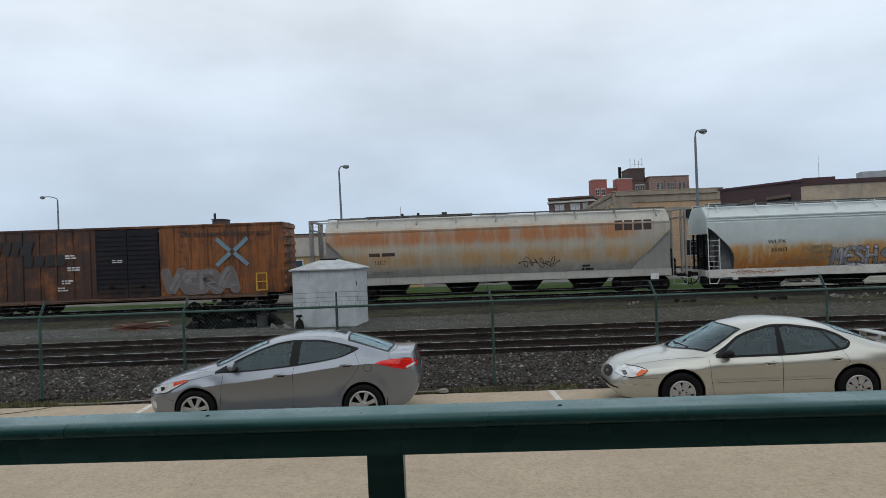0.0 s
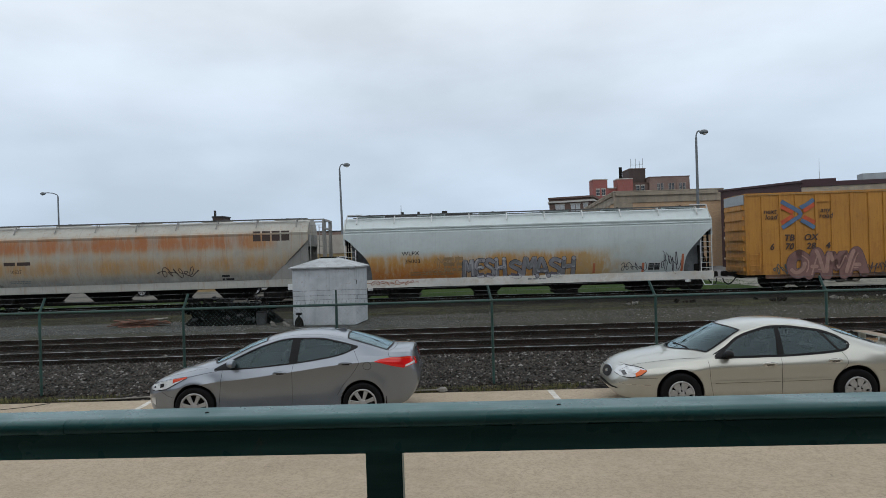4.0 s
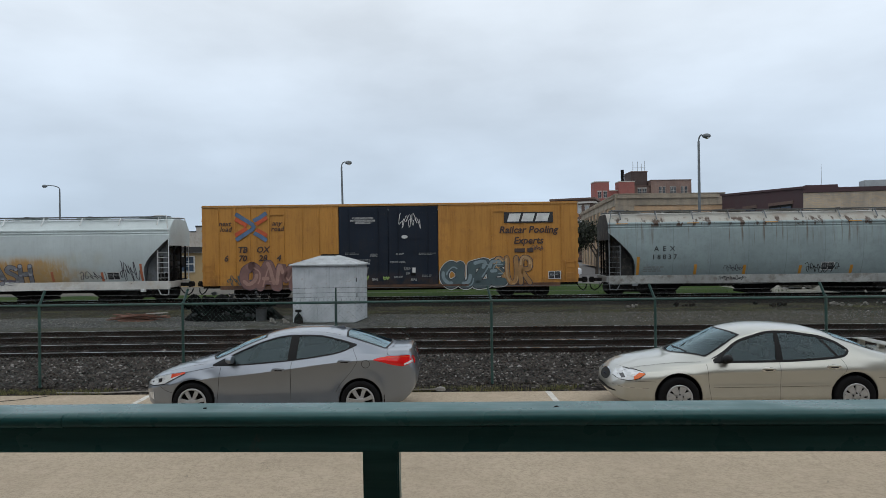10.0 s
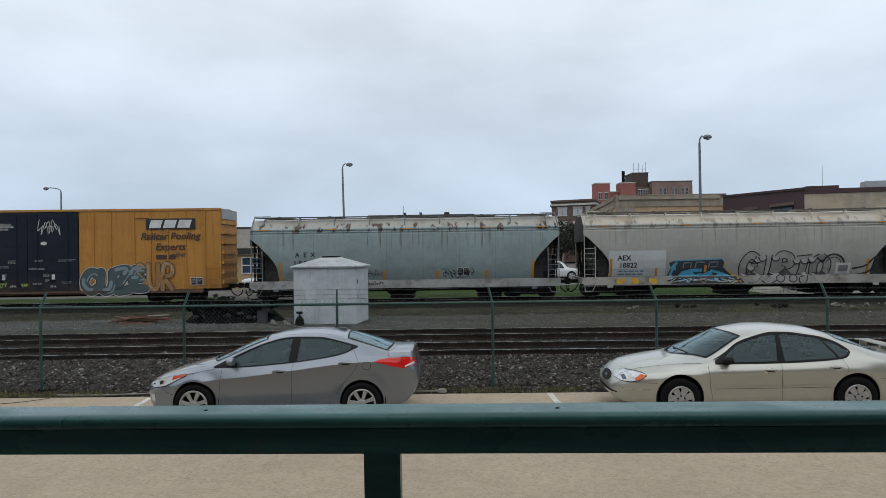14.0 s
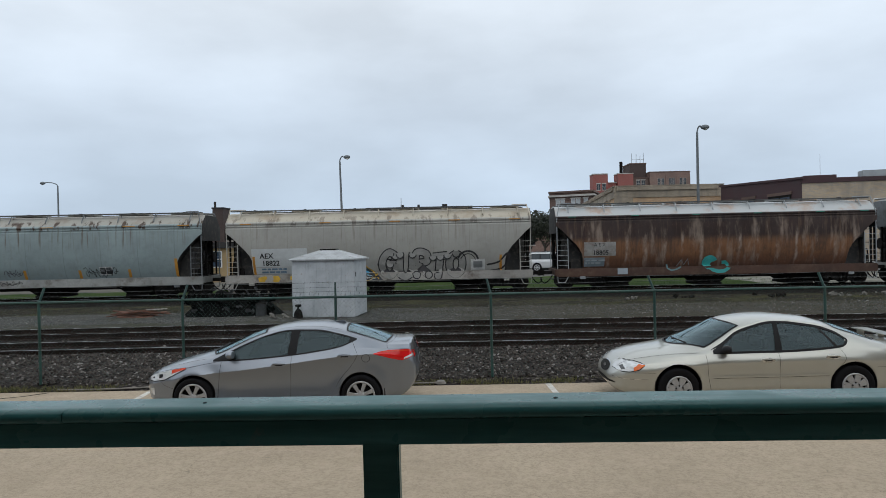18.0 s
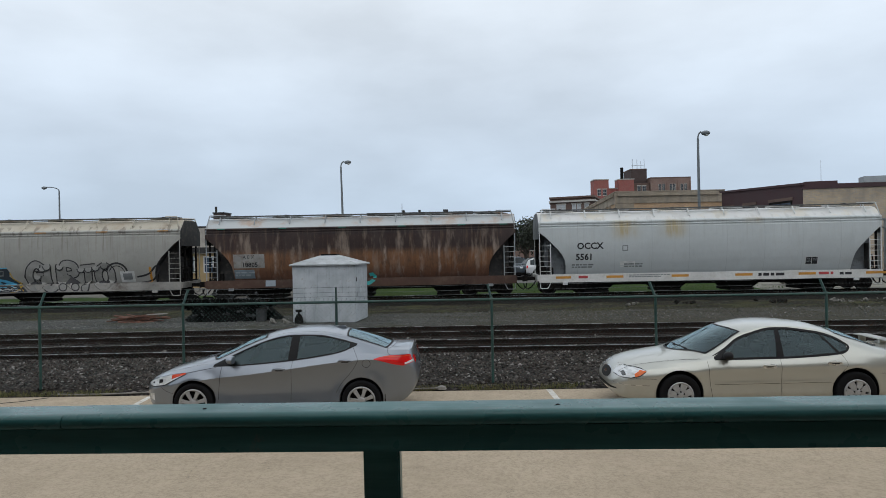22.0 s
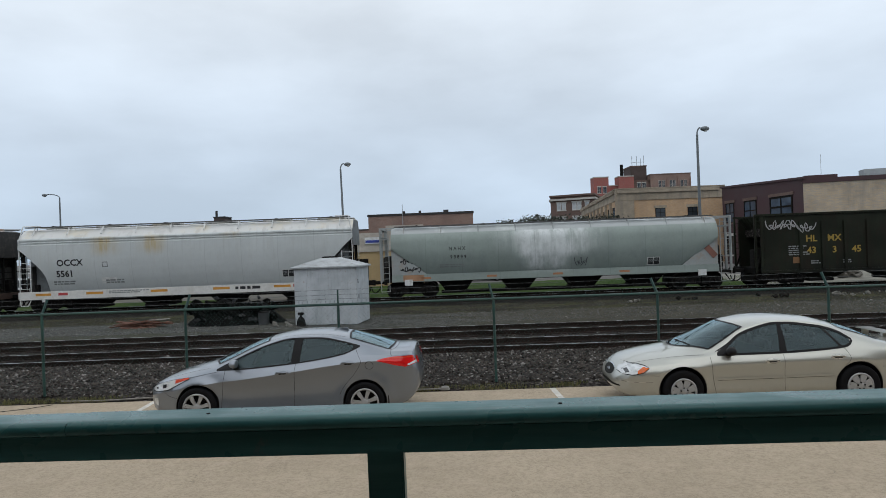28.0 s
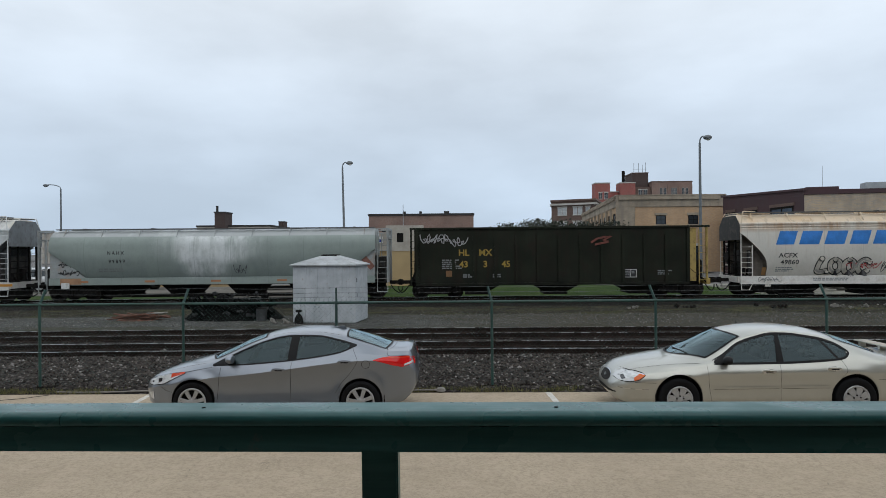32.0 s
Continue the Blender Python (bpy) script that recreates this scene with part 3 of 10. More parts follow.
def build_railing():
    r = thing("deck_railing", "dark green painted timber railing with a flat cap board", "railing", pose(0.0135, 1.552, 0, 0, -0.42, -2.5))
    # the cap's section: a flat top with a rounded nose
    sect = [(0.115, 2.204), (0.115, 2.233), (0.111, 2.238), (0.024, 2.238), (0.015, 2.2367), (0.008, 2.2335), (0.003, 2.2285), (0.0, 2.221), (0.001, 2.213), (0.005, 2.207), (0.012, 2.204)]
    turn = Matrix(((0, 1, 0, 0), (1, 0, 0, 0), (0, 0, 1, 0), (0, 0, 0, 1)))
    for x0, x1, d in ((-0.952, 3.2, 0.0), (-3.2, -0.954, -0.001)):
        cap = part("cap_board", slab(B(), [(y, z + d) for y, z in sect], x0, x1, turn), M["railing"], r, "", True)
        cap.data.set_sharp_from_angle(angle=radians(42))
    part("rail_board", box(B(), -3.2, 3.2, 0.014, 0.06, 2.142, 2.2038, bevel=0.002), M["railing"], r)
    for x in (-2.6, -0.187, 2.3):
        part("post", box(B(), x - 0.0445, x + 0.0445, 0.062, 0.105, 1.12, 2.203, bevel=0.004), M["railing"], r)
    for x in (-0.62, 0.24, 1.1, 2.0):
        bm = rod(B(), (x, 0.055, 2.2375), (x, 0.055, 2.2395), 0.005, 8)
        part("screw_head", bm, M["steel_dark"], r)


build_railing()
# Unseen floor, wall and roof, added to set the light on railing and cars.
M["deck"] = plain("unseen_deck_timber", (0.34, 0.3, 0.25), 0.85, 0, 0.2, 1.5, 30)
M["unseen_brown"] = plain("unseen_wall_brown", (0.11, 0.088, 0.07), 0.9, 0, 0.1, 1.0, 40)
wb = box(B(), -12, 12, -1.69, 1.95, 1.0, 1.115)
tagged(part("floor", wb, M["deck"], None), "plain grey-brown deck floor, unseen, added to bounce light onto the railing", "floor", kind="structure")
wb = box(B(), -45, 45, -1.9, -1.7, 0, 7.5)
tagged(part("wall_behind", wb, M["unseen_brown"], None), "plain brown wall, unseen, added behind the deck to shape the light", "wall", kind="structure")
# This added roof keeps the sky off the railing's front.
wb = box(B(), -12, 12, -1.7, 0.9, 3.7, 3.88)
tagged(part("ceiling", wb, M["unseen_brown"], None), "plain roof, unseen, added over the deck to block sky light", "ceiling", kind="structure")


# ---- the shed in the yard ----
def build_shed():
    m = Nodes("faded_pale_painted_steel", 0.55)
    streak = m.noise(1.0, 6, 0.65, m.stretch(9, 9, 0.7))
    col = m.mix(m.ramp(m.noise(2.2, 5), 0.3, 0.7), (0.4, 0.43, 0.45), (0.52, 0.55, 0.57))
    col = m.mix(m.ramp(streak, 0.5, 0.72, 0, 0.55), col, (0.27, 0.29, 0.31))
    col = m.mix(m.ramp(m.noise(14, 4), 0.6, 0.7, 0, 0.5), col, (0.3, 0.24, 0.18))
    paint = m.done(col, m.noise(30, 3), 0.08)
    roof_m = plain("oxidised_sheet_roof", (0.4, 0.42, 0.43), 0.6, 0.1, 0.2, 2, 30, dirt=(0.2, 0.19, 0.17))
    sh = thing("metal_shed", "small pale grey sheet-metal shed with a low hipped roof", "shed", pose(-4.72, 25.35, -0.02, 0, 0, -7))
    w, d, h = 1.19, 0.86, 2.16
    bm = B()
    box(bm, -w + 0.02, w - 0.02, -d + 0.02, d - 0.02, 0, h)
    part("wall", bm, paint, sh)
    n = 5
    for k in range(n):
        x0, x1 = -w + 2 * w * k / n, -w + 2 * w * (k + 1) / n
        part("panel", box(B(), x0 + 0.002, x1 - 0.002, -d - 0.012, -d + 0.02, 0.03, h, bevel=0.005), paint, sh)
    for k in range(3):
        y0, y1 = -d + 2 * d * k / 3, -d + 2 * d * (k + 1) / 3
        part("panel", box(B(), w - 0.02, w + 0.012, y0 + 0.002, y1 - 0.002, 0.03, h, bevel=0.005), paint, sh)
    bm = B()
    e = [(-w - 0.1, -d - 0.1, h), (w + 0.1, -d - 0.1, h), (w + 0.1, d + 0.1, h), (-w - 0.1, d + 0.1, h)]
    t = [(-0.28, -0.16, h + 0.34), (0.28, -0.16, h + 0.34), (0.28, 0.16, h + 0.34), (-0.28, 0.16, h + 0.34)]
    lo = [bm.verts.new((x, y, z - 0.05)) for x, y, z in e]
    hi = [bm.verts.new(p) for p in e]
    tp = [bm.verts.new(p) for p in t]
    bm.faces.new(lo[::-1]), bm.faces.new(tp)
    for k in range(4):
        bm.faces.new((lo[k], lo[(k + 1) % 4], hi[(k + 1) % 4], hi[k])), bm.faces.new((hi[k], hi[(k + 1) % 4], tp[(k + 1) % 4], tp[k]))
    part("roof", bm, roof_m, sh)
    part("roof_vent", box(B(), -0.26, 0.26, -0.15, 0.15, h + 0.33, h + 0.37, bevel=0.01), M["steel_dark"], sh)
    part("vent_cap", box(B(), -0.31, 0.31, -0.22, 0.2, h + 0.30, h + 0.365, bevel=0.01), M["steel_dark"], sh)
    part("hinge", box(B(), w + 0.012, w + 0.03, -d + 0.1, -d + 0.15, 1.5, 1.66, bevel=0.005), M["steel_dark"], sh)
    part("latch", box(B(), w + 0.012, w + 0.05, -d + 0.12, -d + 0.2, 0.95, 1.1, bevel=0.008), M["grey_galv"], sh)
    part("base_skid", box(B(), -w, w, -d + 0.03, d - 0.03, -0.02, 0.04), M["steel_dark"], sh)


build_shed()


# ---- street lamps ----
def build_lamp(x, y, h, arm, tilt, label):
    la = thing("street_lamp", label, "street lamp", pose(x, y, -0.1, 0, tilt, 0), "tall lot lamps")
    steel = M["lamp_steel"]
    part("pole", rod(B(), (0, 0, 0), (0, 0, h - 0.35), 0.13, 12, 0.075), steel, la)
    part("base_plate", box(B(), -0.2, 0.2, -0.2, 0.2, 0, 0.06, bevel=0.01), steel, la)
    pts = [(arm * (1 - math.cos(a)), 0, h - 0.35 + 0.45 * math.sin(a)) for a in [radians(v) for v in (0, 20, 40, 60, 80, 95)]]
    part("arm", pipe(B(), pts, 0.05, 8), steel, la)
    s = 1 if arm > 0 else -1
    hx = pts[-1][0]
    bm = B()
    bmesh.ops.create_icosphere(bm, subdivisions=3, radius=1.0, matrix=Matrix.Translation((hx + s * 0.3, 0, h + 0.02)) @ Matrix.Diagonal((0.3, 0.22, 0.17, 1)))
    part("lamp_head", bm, M["lamp_steel"], la, "rounded grey luminaire", True)
    part("lens", lathe(B(), [(0.03, -0.02), (0.17, 0.0), (0.15, 0.08), (0.05, 0.14)], 14, pose(hx + s * 0.34, 0, h - 0.05, -90)), M["white_part"], la)


build_lamp(16.86, 46, 10.3, 0.22, 0, "tall grey steel lamp post with a short arm")
build_lamp(-9.55, 58, 10.4, 0.3, -1.0, "tall grey steel lamp post with a short arm, leaning a little")
build_lamp(-44.7, 75, 10.5, -1.3, 0, "grey steel lamp post with a long curved arm")


# ---- buildings beyond the tracks ----
def build_brick_mat(name, a, b, mortar, scale=1.0, soot=0.3):
    m = Nodes(name, 0.9)
    n = m.add("ShaderNodeTexBrick")
    n.inputs["Scale"].default_value = scale
    n.inputs["Brick Width"].default_value, n.inputs["Row Height"].default_value = 0.23, 0.075
    n.inputs["Mortar Size"].default_value, n.inputs["Mortar Smooth"].default_value = 0.008, 0.2
    x, y, z = m.axis(0), m.axis(1), m.axis(2)
    cv = m.add("ShaderNodeCombineXYZ")
    m.put(cv.inputs[0], m.math("ADD", x, y)), m.put(cv.inputs[1], z)
    m.put(n.inputs["Vector"], cv.outputs[0])
    for k, v in zip(("Color1", "Color2", "Mortar"), (a, b, mortar)):
        m.put(n.inputs[k], v)
    col = m.mix(m.ramp(m.noise(0.35, 6, 0.65), 0.35, 0.7, 0, soot), n.outputs["Color"], shade(a, 0.5))
    col = m.mix(m.ramp(m.noise(1.0, 5, 0.6, m.stretch(1.2, 1.2, 0.12)), 0.5, 0.75, 0, soot), col, shade(mortar, 0.6))
    return m.done(col, n.outputs["Fac"], 0.2, 0.01)


M["brick_tan"] = build_brick_mat("tan_brick", (0.47, 0.3, 0.17), (0.56, 0.375, 0.215), (0.44, 0.34, 0.25))
M["brick_grey"] = build_brick_mat("sooty_buff_brick", (0.33, 0.27, 0.2), (0.4, 0.33, 0.24), (0.33, 0.29, 0.24), soot=0.7)
M["brick_maroon"] = plain("maroon_painted_brick", (0.055, 0.025, 0.028), 0.7, 0, 0.15, 0.6, 14)
M["brick_red"] = build_brick_mat("red_brick", (0.29, 0.085, 0.072), (0.34, 0.11, 0.09), (0.27, 0.14, 0.12), soot=0.2)
M["brick_brown"] = build_brick_mat("brown_brick", (0.12, 0.075, 0.06), (0.16, 0.1, 0.08), (0.16, 0.12, 0.1))
M["brick_dull"] = build_brick_mat("dull_red_brown_brick", (0.21, 0.13, 0.105), (0.27, 0.17, 0.135), (0.25, 0.2, 0.17), soot=0.45)
M["brick_soot"] = build_brick_mat("sooty_dark_brick", (0.06, 0.04, 0.035), (0.08, 0.052, 0.045), (0.08, 0.065, 0.06))
M["cornice"] = plain("pale_stone_trim", (0.45, 0.43, 0.39), 0.85, 0, 0.15, 1, 12)
M["glass_far"] = plain("dark_window_glass", (0.03, 0.038, 0.045), 0.12, 0, 0.3, 0.5, 3, 0.0)
M["pane_blue"] = plain("bluish_window_glass", (0.05, 0.075, 0.11), 0.1, 0, 0.3, 0.5, 3, 0.0)
M["roof_dark"] = plain("dark_roofing", (0.035, 0.033, 0.032), 0.9, 0, 0.2, 1, 12)
M["render_white"] = plain("cream_rendered_wall", (0.42, 0.38, 0.33), 0.9, 0, 0.12, 0.6, 15, dirt=(0.26, 0.23, 0.2))
M["render_tan"] = plain("ochre_rendered_wall", (0.40, 0.29, 0.15), 0.9, 0, 0.12, 0.6, 15)


def prism(bm, foot, z0, z1):
    a = [bm.verts.new((x, y, z0)) for x, y in foot]
    b = [bm.verts.new((x, y, z[0] if isinstance(z, tuple) else z)) for (x, y), z in zip(foot, z1 if isinstance(z1, list) else [z1] * len(foot))]
    bm.faces.new(a[::-1]), bm.faces.new(b)
    n = len(a)
    for k in range(n):
        bm.faces.new((a[k], a[(k + 1) % n], b[(k + 1) % n], b[k]))
    return bm


def on_wall(p, q, u, out=0.0):
    """Pose with x along the wall p-q, -y out of it, u metres from p."""
    d = Vector((q[0] - p[0], q[1] - p[1], 0)).normalized()
    nrm = Vector((d.y, -d.x, 0))
    o = Vector((p[0], p[1], 0)) + d * u + nrm * out
    return Matrix(((d.x, -nrm.x, 0, o.x), (d.y, -nrm.y, 0, o.y), (0, 0, 1, 0), (0, 0, 0, 1)))


def add_window(parent, p, q, u, z0, w, h, pane, frame_mat, bars=1, sill=True, trim=None):
    m = on_wall(p, q, u)
    t = max(0.06, w * 0.05)
    win = part("window", box(B(), -w / 2 + t, w / 2 - t, -0.02, 0.0, z0 + t, z0 + h - t, m), pane, parent, "dark reflecting glass in a frame")
    for x0, x1, a, b in ((-w / 2, w / 2, z0, z0 + t), (-w / 2, w / 2, z0 + h - t, z0 + h), (-w / 2, -w / 2 + t, z0 + t, z0 + h - t), (w / 2 - t, w / 2, z0 + t, z0 + h - t)):
        part("frame_bar", box(B(), x0, x1, -0.06, 0.1, a, b, m), frame_mat, win)
    for k in range(1, bars + 1):
        x = -w / 2 + w * k / (bars + 1)
        part("mullion", box(B(), x - t / 2, x + t / 2, -0.05, 0.1, z0 + t, z0 + h - t, m), frame_mat, win)
    part("meeting_rail", box(B(), -w / 2 + t, w / 2 - t, -0.045, 0.1, z0 + h * 0.48, z0 + h * 0.48 + t, m), frame_mat, win)
    if sill:
        part("sill", box(B(), -w / 2 - 0.12, w / 2 + 0.12, -0.14, 0.0, z0 - 0.16, z0, m), trim or M["cornice"], win)
        part("lintel", box(B(), -w / 2 - 0.16, w / 2 + 0.16, -0.08, 0.0, z0 + h + 0.02, z0 + h + 0.3, m), trim or M["cornice"], win)


def build_tan_building():
    b = thing("brick_building", "two-storey tan brick building with a sooty parapet", "building")
    p0, p1, p2, p3 = (22.6, 118), (18.95, 78), (31.6, 78.2), (36, 110)
    foot = [p1, p2, p3, p0]
    part("wall", prism(B(), foot, -0.1, 7.5), M["brick_tan"], b)
    bm = prism(B(), [(18.85, 77.9), (31.6, 78.07), (36, 110), (22.5, 118)], 7.52, 8.8)
    part("parapet", bm, M["brick_grey"], b, "sooty grey brick parapet")
    bm = B()
    for k in range(34):
        box(bm, -0.17, 0.17, -0.22, 0.0, 8.35, 8.78, on_wall(p1, p2, 0.3 + k * 0.345, 0.1))
    for k in range(60):
        box(bm, -0.17, 0.17, -0.22, 0.0, 8.35, 8.78, on_wall(p0, p1, 0.3 + k * 0.66, 0.1))
    part("dentil_course", bm, M["brick_grey"], b)["kind"] = "stuff"
    part("corner_pier", prism(B(), [(18.8, 77.85), (21.0, 77.87), (21.0, 78.1), (18.95, 78.2)], -0.1, 7.5), M["brick_grey"], b)
    part("coping", prism(B(), [(18.78, 77.82), (31.62, 78.0), (36.1, 110), (22.45, 118)], 8.82, 8.93), M["brick_grey"], b)
    for u in (1.2, 5.1, 8.85):
        add_window(b, p1, p2, u, 5.45, 1.15, 1.05, M["glass_far"], M["steel_dark"], 1, True, M["brick_grey"])
        add_window(b, p1, p2, u, 1.2, 1.3, 1.7, M["glass_far"], M["steel_dark"], 1)
    for k in range(9):
        part("pilaster", box(B(), -0.3, 0.3, -0.25, 0.05, 0, 7.5, on_wall(p0, p1, 2.5 + k * 4.2)), M["brick_grey"], b)
        add_window(b, p0, p1, 4.6 + k * 4.2, 4.6, 1.6, 2.2, M["glass_far"], M["steel_dark"], 1, False)


def build_maroon_building():
    b = thing("brick_building", "maroon painted building with a grey brick side wall", "building")
    a, c, d, e = (29.7, 74.2), (31.2, 60), (62, 52), (62, 90)
    part("wall", prism(B(), [a, c, d, e], -0.1, [8.25, 7.75, 7.55, 8.25]), M["brick_maroon"], b)
    bm = B()
    box(bm, 0, 31.8, -0.12, 0.0, -0.1, 7.3, on_wall(c, d, 0.0))
    part("side_wall", bm, build_brick_mat("patched_buff_brick", (0.36, 0.31, 0.25), (0.5, 0.37, 0.235), (0.4, 0.36, 0.31), soot=0.6), b, "patched grey and tan brick side wall")
    part("roof_edge", box(B(), -0.1, 32, -0.22, 0.1, 7.32, 7.46, on_wall(c, d, 0.0)), M["brick_maroon"], b)
    part("roof_edge", box(B(), -0.2, 14.5, -0.15, 0.1, 0, 0.2, on_wall(a, c, 0.0) @ pose(0, 0, 8.2, 0, 2.0, 0)), M["brick_maroon"], b)
    part("roof_hatch", box(B(), 5.0, 8.0, 0.5, 2.0, 7.5, 8.3, on_wall(c, d, 0.0)), M["grey_galv"], b)
    part("roof_kerb", box(B(), 0.2, 2.8, 0.1, 1.4, 7.5, 8.0, on_wall(c, d, 0.0)), M["brick_maroon"], b)
    for u, w in ((1.6, 1.7), (5.6, 2.3), (10.9, 3.6)):
        add_window(b, a, c, u, 4.35, w, 2.1, M["pane_blue"], M["steel_dark"], 1, True, M["brick_brown"])
        add_window(b, a, c, u, 0.9, w, 2.0, M["glass_far"], M["steel_dark"], 1)
    for u in (3.1, 12.0, 20.0):
        add_window(b, c, d, u, 4.9, 0.85, 1.15, M["glass_far"], M["steel_dark"], 0, False)
    part("aerial", rod(B(), (34.2, 62.5, 7.0), (34.2, 62.5, 10.2), 0.03, 6, 0.012), M["grey_galv"], b)


def build_hospital():
    b = thing("apartment_block", "far red brick block of stepped towers with a chimney", "building")

    def tower(name, x0, x1, z1, mat, y0=240, dep=6):
        w = part(name, box(B(), x0, x1, y0, y0 + dep, 0, z1), mat, b)
        part("coping", box(B(), x0 - 0.12, x1 + 0.12, y0 - 0.12, y0 + dep, z1 + 0.02, z1 + 0.35), M["cornice"] if mat == M["brick_red"] else M["brick_brown"], b)
        return w
    tower("tower", 50.2, 55.4, 26.0, M["brick_red"], 238)
    tower("tower", 55.5, 58.9, 23.0, M["brick_red"], 240)
    tower("tower", 59.0, 64.4, 26.0, M["brick_red"], 238)
    tower("tower", 64.5, 70.5, 24.5, M["brick_brown"], 240)
    tower("stair_tower", 64.6, 70.4, 30.0, M["brick_soot"], 243, 10)
    tower("tower", 70.6, 84.8, 26.4, M["brick_dull"], 239)
    tower("tower", 51, 84, 20.0, M["brick_dull"], 246, 18)
    part("chimney", rod(B(), (66.2, 262, 10), (66.2, 262, 33.1), 0.68, 12, 0.62), M["steel_dark"], b)
    for x in (65.5, 67.2, 68.6, 69.8):
        part("aerial", rod(B(), (x, 244, 30), (x, 244, 33 + (x * 7) % 1.5), 0.09, 6), M["grey_galv"], b)
    part("aerial_bar", rod(B(), (65.2, 244, 31.7), (70, 244, 31.7), 0.07, 6), M["grey_galv"], b)
    for x in (52.0, 54.0):
        for z in (15, 20.5):
            add_window(b, (50.2, 238), (55.4, 238), x - 50.2, z, 1.3, 2.2, M["glass_far"], M["cornice"], 1)
    for x in (57.2,):
        add_window(b, (55.5, 240), (58.9, 240), 1.7, 17.5, 1.5, 2.2, M["glass_far"], M["cornice"], 1)
    for u in (1.8, 3.6):
        add_window(b, (64.5, 240), (70.5, 240), u + 0.4, 21.6, 1.3, 2.2, M["glass_far"], M["cornice"], 1)
    for u in (3.2, 4.5, 7.2, 8.3, 11.0, 12.3):
        add_window(b, (70.6, 239), (84.8, 239), u, 21.4, 0.95, 2.9, M["glass_far"], M["cornice"], 1, False)
    for u in (0.15, 5.7, 9.7, 14.0):
        part("pier", box(B(), -0.2, 0.2, -0.2, 0.0, 8, 25.3, on_wall((70.6, 239), (84.8, 239), u)), M["brick_dull"], b)


M["panel_pale"] = plain("drawn_white_blinds", (0.4, 0.42, 0.43), 0.5, 0, 0.2, 1, 10)


def build_white_trim_building():
    b = thing("brick_building", "dark brown brick block with a white cornice and white windows", "building")
    p, q, r = (21.8, 150), (30.4, 146), (25.5, 170)
    part("wall", prism(B(), [p, q, (38, 168), r], 0, 13.3), M["brick_brown"], b)
    part("cornice", prism(B(), [(21.4, 149.6), (30.85, 145.2), (38.4, 168), (25.2, 170)], 12.45, 12.85), M["cornice"], b)
    part("roof_edge", prism(B(), [(21.5, 149.7), (30.75, 145.35), (38.3, 168), (25.3, 170)], 13.32, 13.7), M["brick_brown"], b)
    for row in range(3):
        for u in (1.9, 3.0, 5.4, 6.5, 8.2):
            add_window(b, p, q, u, 10.3 - row * 3.2, 0.95, 1.6, M["panel_pale"], M["white_part"], 0)


def box_building(name, label, x0, x1, y0, dep, z1, mat, roof=0.5, windows=()):
    b = thing(name, label, "building")
    part("wall", box(B(), x0, x1, y0, y0 + dep, -0.1, z1), mat, b)
    part("roof_edge", box(B(), x0 - 0.15, x1 + 0.15, y0 - 0.15, y0 + dep, z1 + 0.01, z1 + roof), M["roof_dark"], b)
    for u, z, w, h in windows:
        add_window(b, (x0, y0), (x1, y0), u, z, w, h, M["glass_far"], M["steel_dark"], 1)
    return b


build_tan_building()
build_maroon_building()
build_hospital()
build_white_trim_building()
lb = box_building("brick_warehouse", "long low warehouse of weathered red-brown brick", -14.8, 3.3, 115, 30, 8.7, M["brick_dull"], 0.35,
                  [(3, 4.5, 1.4, 1.6), (8, 4.5, 1.4, 1.6), (13, 4.5, 1.4, 1.6)])
for x, w in ((-9.0, 0.5), (-6.1, 0.4), (-1.8, 0.9)):
    part("roof_vent", box(B(), x, x + w, 116, 117, 9.0, 9.5), M["roof_dark"], lb)
part("flag_pole", rod(B(), (-8.8, 114.5, 0), (-8.8, 114.5, 10.6), 0.09, 8, 0.05), M["grey_galv"], lb)
tb = box_building("brick_tower", "small dark brick roof tower on a far block", -57.9, -55.3, 160, 5, 12.2, M["brick_soot"], 0.3)
part("flue", rod(B(), (-57.4, 160.5, 12), (-57.4, 160.5, 13.9), 0.3, 8), M["roof_dark"], tb)
box_building("far_block", "far flat-roofed block with a dark roof line", -63, -45, 162, 20, 8.9, M["render_white"], 0.4)
box_building("far_block", "far flat-roofed pale block", -30, -12.5, 205, 20, 8.6, M["brick_dull"], 0.4)
box_building("brick_tower", "dark roof plant box on a far block", -53.0, -51.4, 200, 4, 11.7, M["brick_soot"], 0.2)
box_building("far_block", "long far grey block on the skyline", -120, -62, 190, 25, 8.6, M["render_white"], 0.3)
box_building("far_block", "long far brown block on the skyline", -44, -14, 170, 25, 8.2, M["brick_dull"], 0.3)
box_building("far_block", "far low brown block", 3.8, 22, 135, 20, 5.2, M["brick_dull"], 0.4, [(4, 2, 1.4, 1.4), (8, 2, 1.4, 1.4), (12, 2, 1.4, 1.4)])


